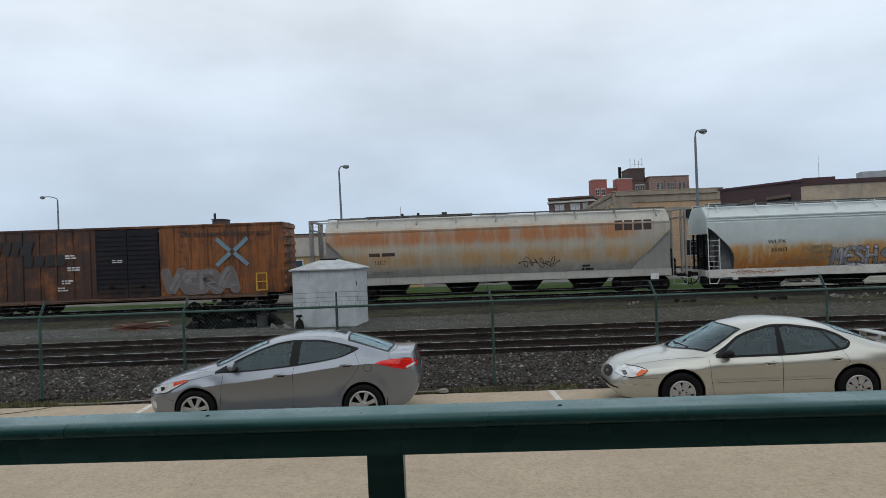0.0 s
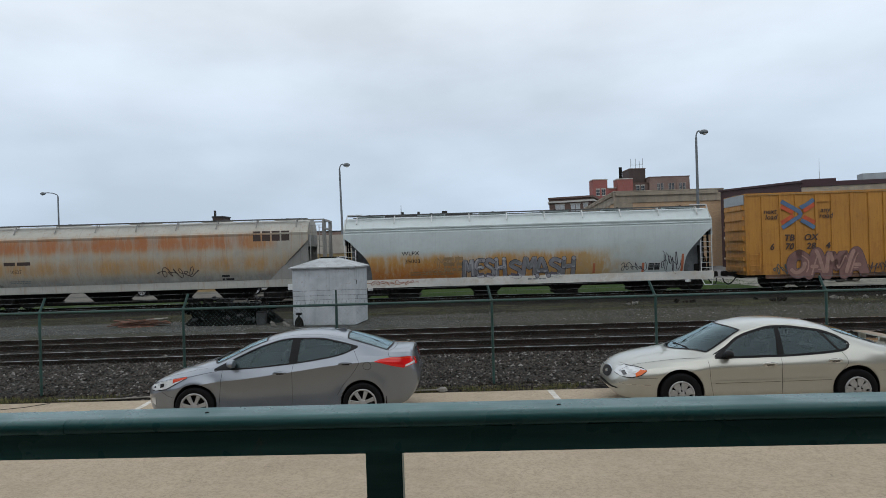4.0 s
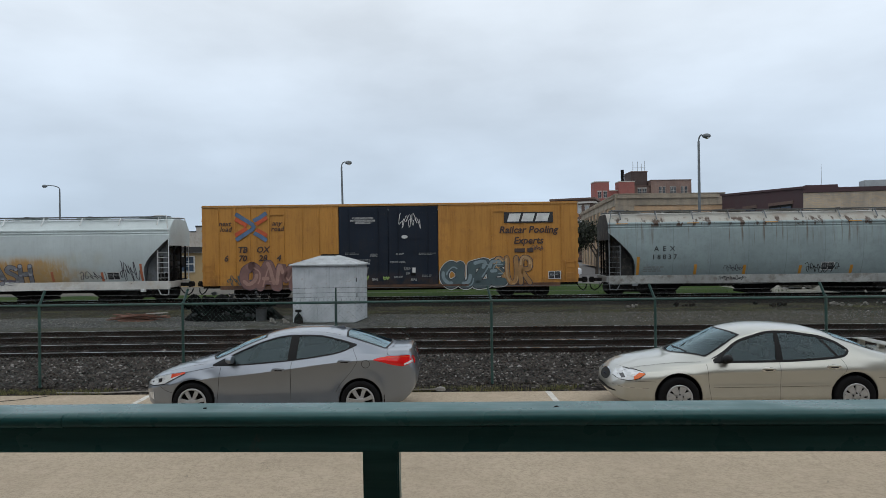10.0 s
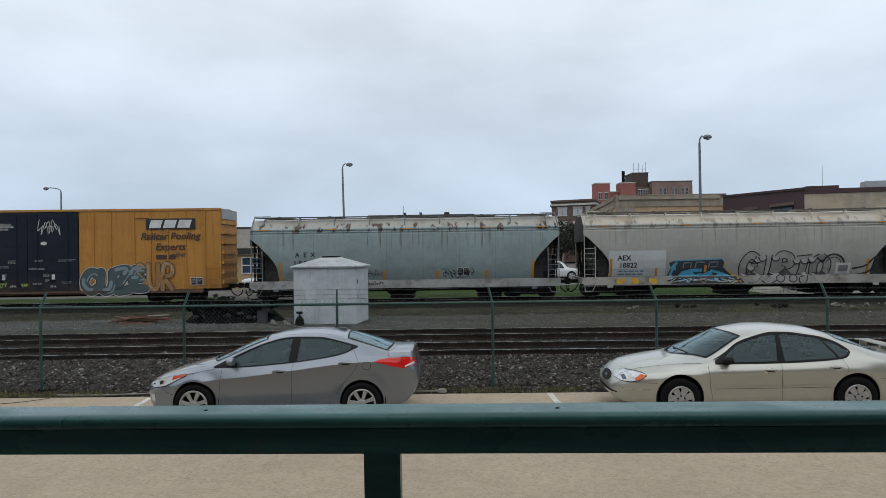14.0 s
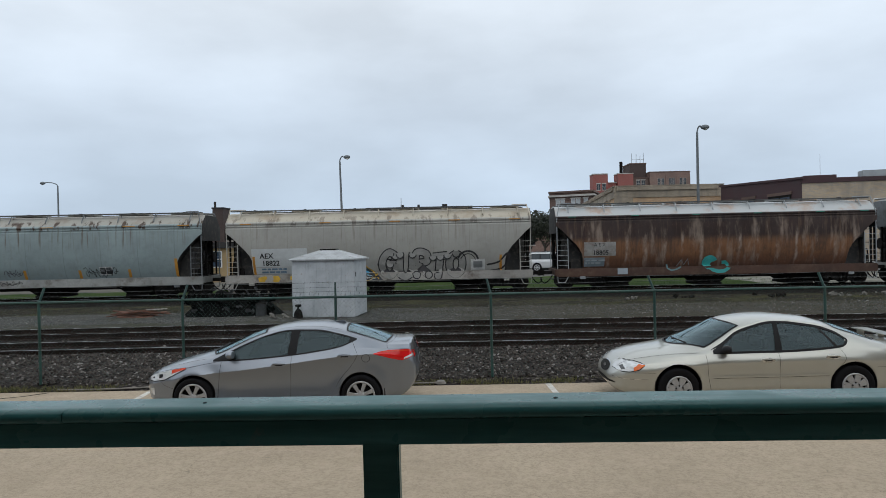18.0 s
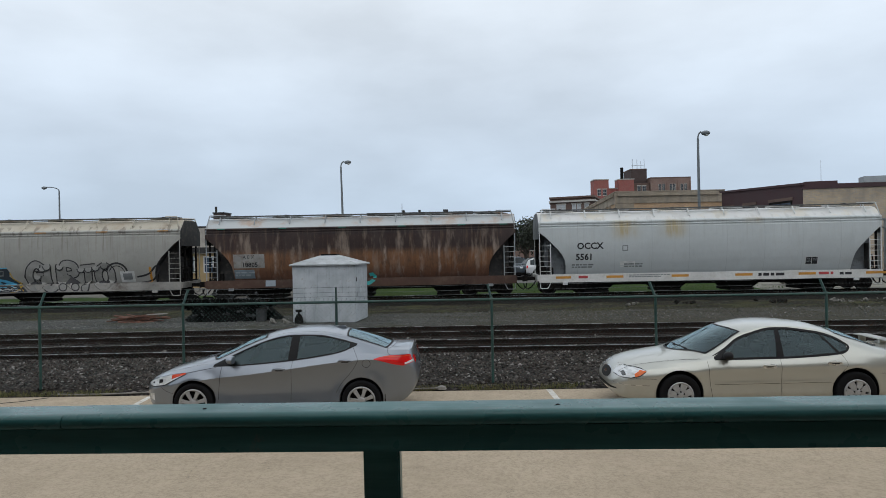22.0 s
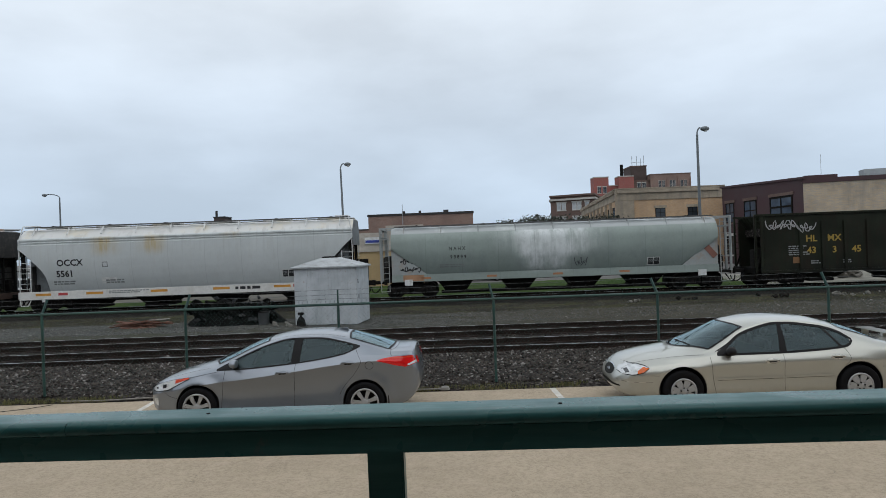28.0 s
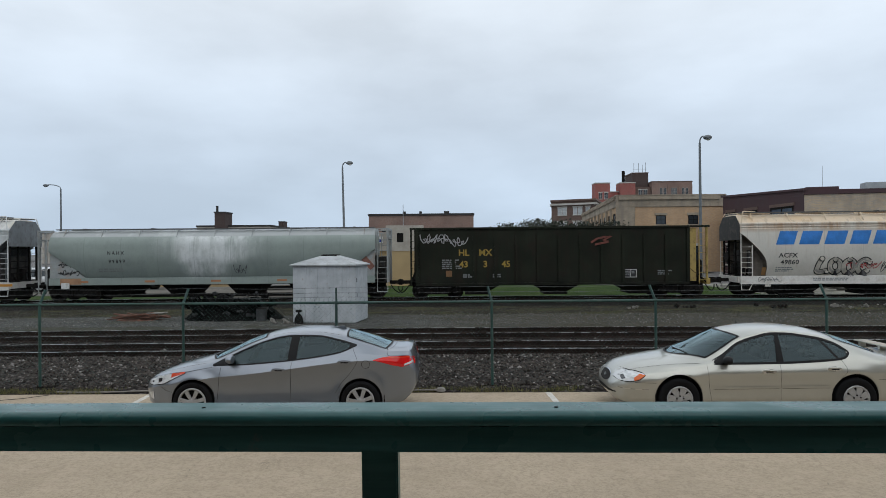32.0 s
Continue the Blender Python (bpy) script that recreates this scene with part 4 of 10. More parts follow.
def build_low_shop():
    b = thing("low_shop", "low shop with a cream upper wall and an ochre lower wall", "shop")
    x0, x1, y = -27.5, -2.9, 52.0
    part("lower_wall", box(B(), x0, x1, y + 0.05, y + 14, -0.1, 2.62), M["render_tan"], b)
    part("upper_wall", box(B(), -15.5, x1 - 0.02, y - 0.1, y + 14, 2.64, 4.1), M["render_white"], b)
    part("roof", box(B(), x0 - 0.1, -15.6, y - 0.3, y + 14, 2.64, 3.1), M["roof_dark"], b)
    part("sign_board", box(B(), -7.0, -5.6, y - 0.2, y - 0.11, 3.25, 3.75), M["white_part"], b, "white board with a blue stripe")
    part("sign_stripe", box(B(), -6.95, -5.65, y - 0.216, y - 0.204, 3.33, 3.53), plain("sign_blue", (0.03, 0.05, 0.3), 0.5), b)
    part("sign_board", box(B(), -4.6, -4.2, y - 0.2, y - 0.11, 3.0, 3.9), plain("sign_dark_blue", (0.03, 0.05, 0.22), 0.5), b, "small dark blue sign")
    for u in (2.0, 4.2, 6.4, 8.6, 11.5, 15.0, 18.5):
        add_window(b, (x0, y), (x1, y), u, 1.1, 1.5, 1.3, M["pane_blue"], M["white_part"], 1, False)
    for u in (13.2, 20.2, 22.4):
        part("door", box(B(), -0.5, 0.5, -0.06, 0.05, 0.0, 2.1, on_wall((x0, y), (x1, y), u)), M["steel_dark"], b, "dark door")
    # the taller bay at its end
    part("end_bay", box(B(), -5.3, -2.4, y - 0.6, y + 0.02, -0.1, 2.6), M["render_tan"], b)
    part("end_bay_top", box(B(), -5.3, -2.4, y - 0.62, y - 0.12, 2.62, 4.6), M["render_white"], b)
    m = on_wall((-5.3, y - 0.62), (-2.4, y - 0.62), 1.1)
    part("vent_opening", box(B(), -0.25, 0.25, -0.02, 0.02, 3.3, 4.0, m), M["steel_dark"], b)


build_low_shop()


# ---- trees ----
def build_leaf_mat(name, a, b):
    m = Nodes(name, 0.7)
    return m.done(m.mix(m.island(), a, b))


M["leaf"] = build_leaf_mat("dull_green_leaf", (0.018, 0.035, 0.012), (0.055, 0.085, 0.026))
M["bark"] = plain("grey_brown_bark", (0.06, 0.048, 0.038), 0.95, 0, 0.3, 2, 14)


M["dark_leaf"] = build_leaf_mat("dark_bronze_green_leaf", (0.01, 0.014, 0.009), (0.03, 0.036, 0.018))


def build_tree(x, y, h, w, seed, label, leaves=1500, leaf="leaf", size=1.0):
    rng = random.Random(seed)
    t = thing("tree", label, "tree", pose(x, y, -0.05))
    part("trunk", rod(B(), (0, 0, 0), (0.1, 0, h * 0.45), h * 0.035, 9, h * 0.02), M["bark"], t)
    tips = []
    for k in range(7):
        a = k * 2.4 + rng.uniform(-0.3, 0.3)
        p0 = Vector((0.05, 0, h * rng.uniform(0.28, 0.45)))
        p1 = Vector((math.cos(a) * w * 0.28, math.sin(a) * w * 0.28, h * rng.uniform(0.5, 0.7)))
        p2 = p1 + Vector((math.cos(a) * w * 0.15, math.sin(a) * w * 0.15, h * rng.uniform(0.1, 0.25)))
        bm = rod(B(), p0, p1, h * 0.014, 6, h * 0.009)
        rod(bm, p1, p2, h * 0.009, 5, h * 0.003)
        part("limb", bm, M["bark"], t)
        tips += [p1, p2, (p1 + p2) / 2]
    tips.append(Vector((0, 0, h * 0.85)))
    vs, fs = [], []
    for k in range(leaves):
        c = rng.choice(tips)
        d = Vector((rng.gauss(0, 1), rng.gauss(0, 1), rng.gauss(0, 0.75)))
        p = c + d * (w * 0.1)
        if p.z > h or p.z < h * 0.22:
            continue
        s = rng.uniform(0.05, 0.11) * h / 5 * size
        n = Vector((rng.gauss(0, 1), rng.gauss(0, 1), rng.gauss(0, 1))).normalized()
        u = n.orthogonal().normalized()
        v = n.cross(u)
        i = len(vs)
        vs += [p + u * s, p + v * s * 0.6, p - u * s, p - v * s * 0.6]
        fs.append((i, i + 1, i + 2, i + 3))
    link_mesh("crown", vs, fs, M[leaf], t, "many small dark leaves" if leaf == "dark_leaf" else "many small dull green leaves")


build_tree(-0.2, 66, 4.8, 4.4, 1, "small dense green tree by the lot", 2600)
build_tree(2.3, 72, 4.2, 3.6, 2, "small green tree beside the street", 1800)
build_tree(9.6, 88, 6.6, 6.0, 3, "broad green street tree", 2600)
build_tree(12.6, 92, 5.6, 5.0, 4, "small round green street tree", 2000)
build_tree(6.2, 98, 6.6, 5.0, 5, "thin dark street tree with bare twigs", 900)
build_tree(15.2, 84, 5.0, 4.0, 6, "rounded green tree before the tan building", 1800)
for k_, (x_, y_, h_, w_) in enumerate(((7.3, 69.0, 5.5, 5.2), (11.0, 70.0, 5.9, 5.6), (14.6, 68.5, 5.6, 5.0))):
    build_tree(x_, y_, h_, w_, 20 + k_, "dark bronze-leaved tree behind the far lot", 4200, "dark_leaf", 1.5)
build_tree(-30.5, 64, 4.6, 4.5, 7, "green tree behind the far lot", 1600)


# ---- the freight train ----
# every wagon stands on the rail tops with its middle at x = 0 and its near side at -y
CARS, WHEELS = [], []


def wagon(label, category, s0, s1):
    w = thing("freight_wagon", label, category, rail_pose((s0 + s1) / 2), "wagons of the freight train")
    CARS.append((w, (s0 + s1) / 2))
    return w


def make_wheel_mesh():
    bm = B()
    for s in (-1, 1):
        lathe(bm, [(0.06, s * 0.68), (0.1, s * 0.68), (0.1, s * 0.71), (0.33, s * 0.72), (0.36, s * 0.69), (0.445, s * 0.69), (0.44, s * 0.705), (0.42, s * 0.72), (0.41, s * 0.82), (0.35, s * 0.82), (0.33, s * 0.77),
                   (0.12, s * 0.78), (0.11, s * 0.84), (0.07, s * 0.84)], 28)
        for k in range(3):
            a = 2 * math.pi * k / 3
            box(bm, 0.16, 0.28, s * 0.78 - 0.02, s * 0.78 + 0.02, -0.03, 0.03, pose(0, 0, 0, 0, math.degrees(a), 0))
    rod(bm, (0, -1.0, 0), (0, 1.0, 0), 0.08, 14)
    bmesh.ops.recalc_face_normals(bm, faces=bm.faces)
    me = bpy.data.meshes.new("wheelset")
    bm.to_mesh(me)
    bm.free()
    me.materials.append(M["steel_truck"])
    return me


WHEEL_MESH = make_wheel_mesh()


def make_frame_mesh():
    bm = B()
    top = [(-1.2, 0.45), (-1.16, 0.58), (-0.95, 0.64), (-0.6, 0.66), (-0.4, 0.76), (0.4, 0.76), (0.6, 0.66), (0.95, 0.64), (1.16, 0.58), (1.2, 0.45)]
    low = [(1.06, 0.4), (0.72, 0.42), (0.42, 0.24), (-0.42, 0.24), (-0.72, 0.42), (-1.06, 0.4)]
    slab(bm, top + low, -0.09, 0.09)
    for x in (-0.88, 0.88):
        lathe(bm, [(0.02, -0.16), (0.13, -0.15), (0.16, -0.1), (0.16, 0.0)], 14, pose(x, 0, 0.44))
    for x in (-0.17, 0.0, 0.17):
        rod(bm, (x, -0.1, 0.32), (x, -0.1, 0.58), 0.075, 10)
    box(bm, -0.3, 0.3, -0.13, 0.0, 0.58, 0.68)
    bmesh.ops.recalc_face_normals(bm, faces=bm.faces)
    me = bpy.data.meshes.new("side_frame")
    bm.to_mesh(me)
    bm.free()
    me.materials.append(M["steel_truck"])
    return me


FRAME_MESH = make_frame_mesh()


def add_truck(w, x):
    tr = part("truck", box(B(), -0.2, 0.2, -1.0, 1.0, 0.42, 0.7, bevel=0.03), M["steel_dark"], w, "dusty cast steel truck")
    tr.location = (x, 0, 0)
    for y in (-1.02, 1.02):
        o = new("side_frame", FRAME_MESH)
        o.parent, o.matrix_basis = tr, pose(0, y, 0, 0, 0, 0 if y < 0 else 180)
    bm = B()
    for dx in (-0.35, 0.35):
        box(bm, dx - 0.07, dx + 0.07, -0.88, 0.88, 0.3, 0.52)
    # Solid filler blocks make the truck's inside read as deep shade.
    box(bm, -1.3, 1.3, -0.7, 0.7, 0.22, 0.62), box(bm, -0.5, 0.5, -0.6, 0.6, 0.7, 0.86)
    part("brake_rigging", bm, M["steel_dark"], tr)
    for dx in (-0.88, 0.88):
        o = new("wheelset", WHEEL_MESH)
        o.parent, o.location = tr, (dx, 0, 0.42)
        WHEELS.append((o, dx))


def add_coupler(w, x, s):
    bm = B()
    box(bm, min(x, x + s * 0.55), max(x, x + s * 0.55), -0.1, 0.1, 0.74, 0.92, bevel=0.02)
    slab(bm, [(x + s * 0.5, 0.68), (x + s * 0.5, 0.98), (x + s * 0.68, 0.98), (x + s * 0.74, 0.9), (x + s * 0.74, 0.72)], -0.17, 0.14)
    part("coupler", bm, M["steel_truck"], w)
    pts = [(x + s * 0.1, -0.35, 0.7), (x + s * 0.3, -0.33, 0.42), (x + s * 0.5, -0.25, 0.28), (x + s * 0.66, -0.12, 0.42), (x + s * 0.7, -0.05, 0.6)]
    part("air_hose", pipe(B(), pts, 0.03, 7), M["tyre"], w)


def add_ladder(w, x0, x1, y, z0, za, zb, rungs, mat, dz=0.0):
    bm = B()
    for x, z in ((x0, za), (x1, zb)):
        box(bm, x - 0.02, x + 0.02, y - 0.018, y + 0.018, z0, z)
    zt = min(za, zb)
    for k in range(rungs):
        z = z0 + (zt - z0) * (k + 0.6) / rungs
        rod(bm, (x0, y, z), (x1, y, z), 0.013, 6)
    part("ladder", bm, mat, w)


def hopper_paint(name, base, vary=0.12, roof=None, roof_z=3.74, streak=(0.12, 0.06, 0.03), streaks=0.4, bands=(), spots=0.0, grime=0.35, rough=0.5, seams=0.35, pale=None, pale_pitch=0.0):
    m = Nodes(name, rough)
    x, z = m.axis(0), m.axis(2)
    col = m.mix(m.ramp(m.noise(0.5, 5, 0.6), 0.3, 0.7), shade(base, 1 - vary), shade(base, 1 + vary))
    run = m.noise(1.0, 6, 0.7, m.stretch(5.0, 5.0, 0.28))
    wide = m.noise(1.0, 5, 0.6, m.stretch(1.1, 1.1, 0.5))
    ragged = m.noise(1.0, 6, 0.7, m.stretch(3.6, 3.6, 0.45))
    # Bands are stains; the low grey ones put the under-curve's shade into the paint.
    for z0, z1, x0, x1, c, amount, soft in bands:
        f = m.math("MULTIPLY", m.window(z, z0, z1, soft), m.window(x, x0, x1, 0.5))
        f = m.math("MULTIPLY", m.math("MULTIPLY", f, m.ramp(wide, 0.32, 0.62, 0.35, 1.0)), m.ramp(ragged, 0.36, 0.6, 0.4, 1.0))
        col = m.mix(m.math("MULTIPLY", f, amount), col, c)
    col = m.mix(m.ramp(run, 0.52, 0.72, 0, streaks), col, streak)
    if pale:
        washed = m.math("MULTIPLY", m.ramp(m.noise(1.0, 5, 0.65, m.stretch(1.5, 1, 0.28)), 0.52, 0.7, 0, 0.6), m.window(z, 1.3, 3.5, 0.35))
        col = m.mix(washed, col, pale)
    if pale_pitch:
        near = m.math("ABSOLUTE", m.math("SUBTRACT", m.math("FRACT", m.math("ADD", m.math("DIVIDE", x, pale_pitch), m.math("MULTIPLY", wide, 0.35)), 0.0), 0.5))
        run_down = m.math("MULTIPLY", m.ramp(near, 0.02, 0.13, 0.85, 0), m.ramp(m.noise(1.0, 5, 0.7, m.stretch(2.5, 1, 0.9)), 0.4, 0.62))
        col = m.mix(m.math("MULTIPLY", run_down, m.window(z, 1.2, 2.75, 0.4)), col, pale)
    # welded seams that hold a little dirt
    fr = m.math("FRACT", m.math("DIVIDE", x, 1.83), 0.0)
    seam = m.ramp(m.math("ABSOLUTE", m.math("SUBTRACT", fr, 0.5)), 0.004, 0.012, 1, 0)
    col = m.mix(m.math("MULTIPLY", seam, seams), col, shade(base, 0.55))
    col = m.mix(m.math("MULTIPLY", m.ramp(m.noise(2.5, 6, 0.7), 0.45, 0.7), grime), col, shade(base, 0.62))
    fine = m.noise(1.0, 6, 0.75, m.stretch(16, 16, 0.9))
    col = m.mix(m.ramp(fine, 0.5, 0.7, 0, 0.16), col, shade(base, 0.6))
    col = m.mix(m.ramp(m.noise(11, 5, 0.8), 0.6, 0.7, 0, 0.5), col, streak)
    if roof:
        rc = m.mix(m.ramp(m.noise(0.8, 6, 0.65), 0.5, 0.68), roof, shade(streak, 1.6))
        col = m.mix(m.ramp(z, roof_z - 0.03, roof_z + 0.03), col, m.mix(0.35, rc, roof))
    if spots:
        f = m.math("MULTIPLY", m.window(z, 3.5, 3.95, 0.08), m.ramp(m.noise(1.0, 4, 0.6, m.stretch(3.4, 1, 1.6)), 0.52, 0.6, 0, spots))
        col = m.mix(f, col, (0.06, 0.035, 0.022))
        drip = m.math("MULTIPLY", m.window(z, 2.7, 3.8, 0.35), m.ramp(m.noise(1.0, 4, 0.6, m.stretch(7, 1, 0.25)), 0.56, 0.7, 0, spots * 0.8))
        col = m.mix(drip, col, (0.11, 0.075, 0.05))
    return m.done(col, m.noise(3.0, 4), 0.12, 0.02, m.ramp(wide, 0.3, 0.7, rough - 0.08, rough + 0.15))


def profile_round(top, ribs=True):
    side = [(1.14, 1.06), (1.33, 1.45), (1.46, 1.9), (1.53, 2.4), (1.548, 2.9), (1.535, 3.34)]
    up = [(1.535, 3.40), (1.50, 3.43), (1.50, 3.48), (1.535, 3.51), (1.50, 3.54), (1.50, 3.59), (1.535, 3.62), (1.535, 3.68), (1.46, 3.72)] if ribs else [(1.52, 3.5), (1.50, 3.6), (1.46, 3.7)]
    k = (top - 3.72) / 0.6
    up += [(1.40, 3.72 + 0.05 * k), (1.15, 3.72 + 0.28 * k), (0.92, 3.72 + 0.46 * k), (0.5, 3.72 + 0.54 * k), (0.0, 3.72 + 0.56 * k)]
    return side, up


def width_at(side, z):
    for (a, za), (b, zb) in zip(side, side[1:]):
        if z <= zb:
            f = max(0, (z - za) / (zb - za))
            return a + (b - a) * f
    return side[-1][0]


def build_tub(half, side, up, cut, zend, mat, w, drop=0.0, end_mat=None):
    """The hopper body: the profile swept along the wagon, its lower corners cut away to the slope sheets. cut: (distance from the end, z)."""
    st = [(-half + d, z) for d, z in cut] + [(half - d, z) for d, z in reversed(cut)]
    vs, fs, ring = [], [], None
    n = 7
    for x, zl in st:
        pts = []
        for k in range(n):
            z = zl + (3.34 - drop - zl) * k / (n - 1)
            pts.append((width_at(side, z), z))
        pts += up
        r = [(x, -a, z) for a, z in pts] + [(x, a, z) for a, z in reversed(pts[:-1])]
        i = len(vs)
        vs += r
        m = len(r)
        if ring is not None:
            for k in range(m):
                fs.append((ring + k, i + k, i + (k + 1) % m, ring + (k + 1) % m))
        ring = i
    fs.append(tuple(range(m)))
    fs.append(tuple(range(ring, ring + m))[::-1])
    ob = link_mesh("tub", vs, fs, mat, w, smooth=True)
    ob.data.materials.append(end_mat or mat)
    for i, p in enumerate(ob.data.polygons):
        if i < len(fs) - 2 and i % m == m - 1:
            p.material_index = 1
    bm = B()
    bm.from_mesh(ob.data)
    bmesh.ops.recalc_face_normals(bm, faces=bm.faces)
    bm.to_mesh(ob.data)
    bm.free()
    ob.data.set_sharp_from_angle(angle=radians(26))
    return ob


def add_outlets(w, xs, mat, top=0.72, wide=0.85, low=0.2):
    for x in xs:
        bm = B()
        a = [(x - wide * 1.15, -1.3, top), (x + wide * 1.15, -1.3, top), (x + wide * 1.15, 1.3, top), (x - wide * 1.15, 1.3, top)]
        b = [(x - 0.5, -0.85, low), (x + 0.5, -0.85, low), (x + 0.5, 0.85, low), (x - 0.5, 0.85, low)]
        va, vb = [bm.verts.new(p) for p in a], [bm.verts.new(p) for p in b]
        bm.faces.new(va), bm.faces.new(vb)
        for k in range(4):
            bm.faces.new((va[k], va[(k + 1) % 4], vb[(k + 1) % 4], vb[k]))
        o = part("hopper_outlet", bm, mat, w, "grimy sloping discharge hopper")
        part("outlet_gate", box(B(), x - 0.6, x + 0.6, -0.95, 0.95, low - 0.09, low + 0.04, bevel=0.01), M["steel_truck"], o)
        bm = rod(B(), (x + 0.1, -1.1, low + 0.05), (x + 0.1, -0.8, low + 0.05), 0.05, 8)
        part("gate_shaft", bm, M["steel_truck"], o)


def add_walkway(w, half, z, mat, brackets, y=0.98):
    for s in (-1, 1):
        bm = B()
        for yy in (y - 0.16, y, y + 0.1):
            box(bm, -half, half, s * yy - 0.035, s * yy + 0.035, z - 0.02, z + 0.03)
        part("running_board", bm, M["walk_shade"], w)
        for k in range(brackets):
            x = -half + 0.5 + (2 * half - 1.0) * k / (brackets - 1)
            bm = B()
            rod(bm, (x, s * (y + 0.08), z), (x, s * 1.36, z - 0.42), 0.03, 6)
            rod(bm, (x, s * (y - 0.1), z), (x, s * (y - 0.05), z - 0.2), 0.022, 6)
            part("bracket", bm, mat, w)


def add_hatches(w, half, z, mat, n):
    for k in range(n):
        x = -half + 1.2 + (2 * half - 2.4) * k / (n - 1)
        bm = box(B(), x - 0.72, x + 0.72, -0.42, 0.42, z, z + 0.09, bevel=0.03)
        h = part("hatch_cover", bm, mat, w)
        part("hatch_latch", box(B(), x - 0.05, x + 0.05, -0.5, 0.5, z + 0.09, z + 0.115), M["steel_dark"], h)


def add_end_gear(w, x, s, mat, brake):
    """The open platform over the end of a hopper wagon. s: the way out."""
    part("end_platform", box(B(), min(x, x - s * 1.5), max(x, x - s * 1.5), -0.35, 0.35, 0.72, 1.02), M["steel_dark"], w)
    for y in (-1.2, -0.5, 0.5, 1.2):
        part("end_post", box(B(), x - s * 0.12 - 0.04, x - s * 0.12 + 0.04, y - 0.04, y + 0.04, 1.0, 3.35), M["steel_dark"], w)
    for z in (1.5, 2.1, 2.75):
        part("end_rung", rod(B(), (x - s * 0.12, -1.25, z), (x - s * 0.12, 1.25, z), 0.02, 6), M["steel_dark"], w)
    for y in (-0.45, 0.45):
        part("slope_brace", pipe(B(), [(x - s * 0.1, y, 1.0), (x - s * 1.3, y, 2.1)], 0.06, 6), M["steel_dark"], w)
    part("crossover_board", box(B(), *sorted((x - s * 0.06, x - s * 0.42)), -1.3, 1.3, 1.06, 1.1), M["steel_dark"], w)
    part("slope_stiffener", box(B(), *sorted((x - s * 0.5, x - s * 0.56)), -1.3, 1.3, 1.1, 2.35), M["end_shade"], w)
    for y in (-0.85, 0.2):
        part("valve_body", box(B(), *sorted((x - s * 0.18, x - s * 0.42)), y - 0.16, y + 0.16, 1.1, 1.5 + 0.2 * (y > 0), bevel=0.04), M["steel_truck"], w)
    part("train_pipe", pipe(B(), [(x - s * 0.2, -1.1, 1.12), (x - s * 0.22, -1.05, 1.75), (x - s * 0.22, 0.7, 1.8), (x - s * 0.2, 0.75, 1.12)], 0.035, 6), M["steel_truck"], w)
    part("end_sill", box(B(), x - s * 0.0 - 0.09, x - s * 0.0 + 0.06, -1.45, 1.45, 0.74, 1.04), mat, w)
    if brake:
        bm = lathe(B(), [(0.03, -0.02), (0.27, -0.02), (0.29, 0.0), (0.27, 0.02), (0.03, 0.02)], 18, pose(x - s * 0.02, 0.55, 2.0, 0, 0, 90))
        part("brake_wheel", bm, M["steel_truck"], w)
        part("air_reservoir", lathe(B(), [(0.05, -0.62), (0.2, -0.55), (0.22, -0.5), (0.22, 0.5), (0.2, 0.55), (0.05, 0.62)], 16, pose(x - s * 0.75, -0.1, 1.32)), M["steel_truck"], w)
        part("valve_body", box(B(), x - s * 0.6 - 0.15, x - s * 0.6 + 0.15, -1.15, -0.85, 1.04, 1.42, bevel=0.03), M["steel_truck"], w)


# Running boards are coloured dark to draw the shadow along their edge.
M["walk_shade"] = plain("shaded_walkway_grating", (0.1, 0.1, 0.098), 0.75, 0.2, 0.2, 2, 30)
# Near-black base holds the shade of the wagon ends; the blotches are dirt.
M["end_shade"] = plain("shaded_end_paint", (0.035, 0.034, 0.033), 0.85, 0, 0.35, 1.5, 14, dirt=(0.1, 0.085, 0.07), dirt_amount=0.6)
M["end_grey"] = plain("dusty_grey_end_sheet", (0.17, 0.185, 0.195), 0.75, 0, 0.2, 1.5, 14, dirt=(0.08, 0.075, 0.07), dirt_amount=0.6)
ROUND_CUT = [(0.0, 3.22), (0.3, 2.98), (0.62, 2.66), (0.95, 2.32), (1.15, 2.06), (1.28, 1.8), (1.335, 1.5), (1.345, 1.06)]


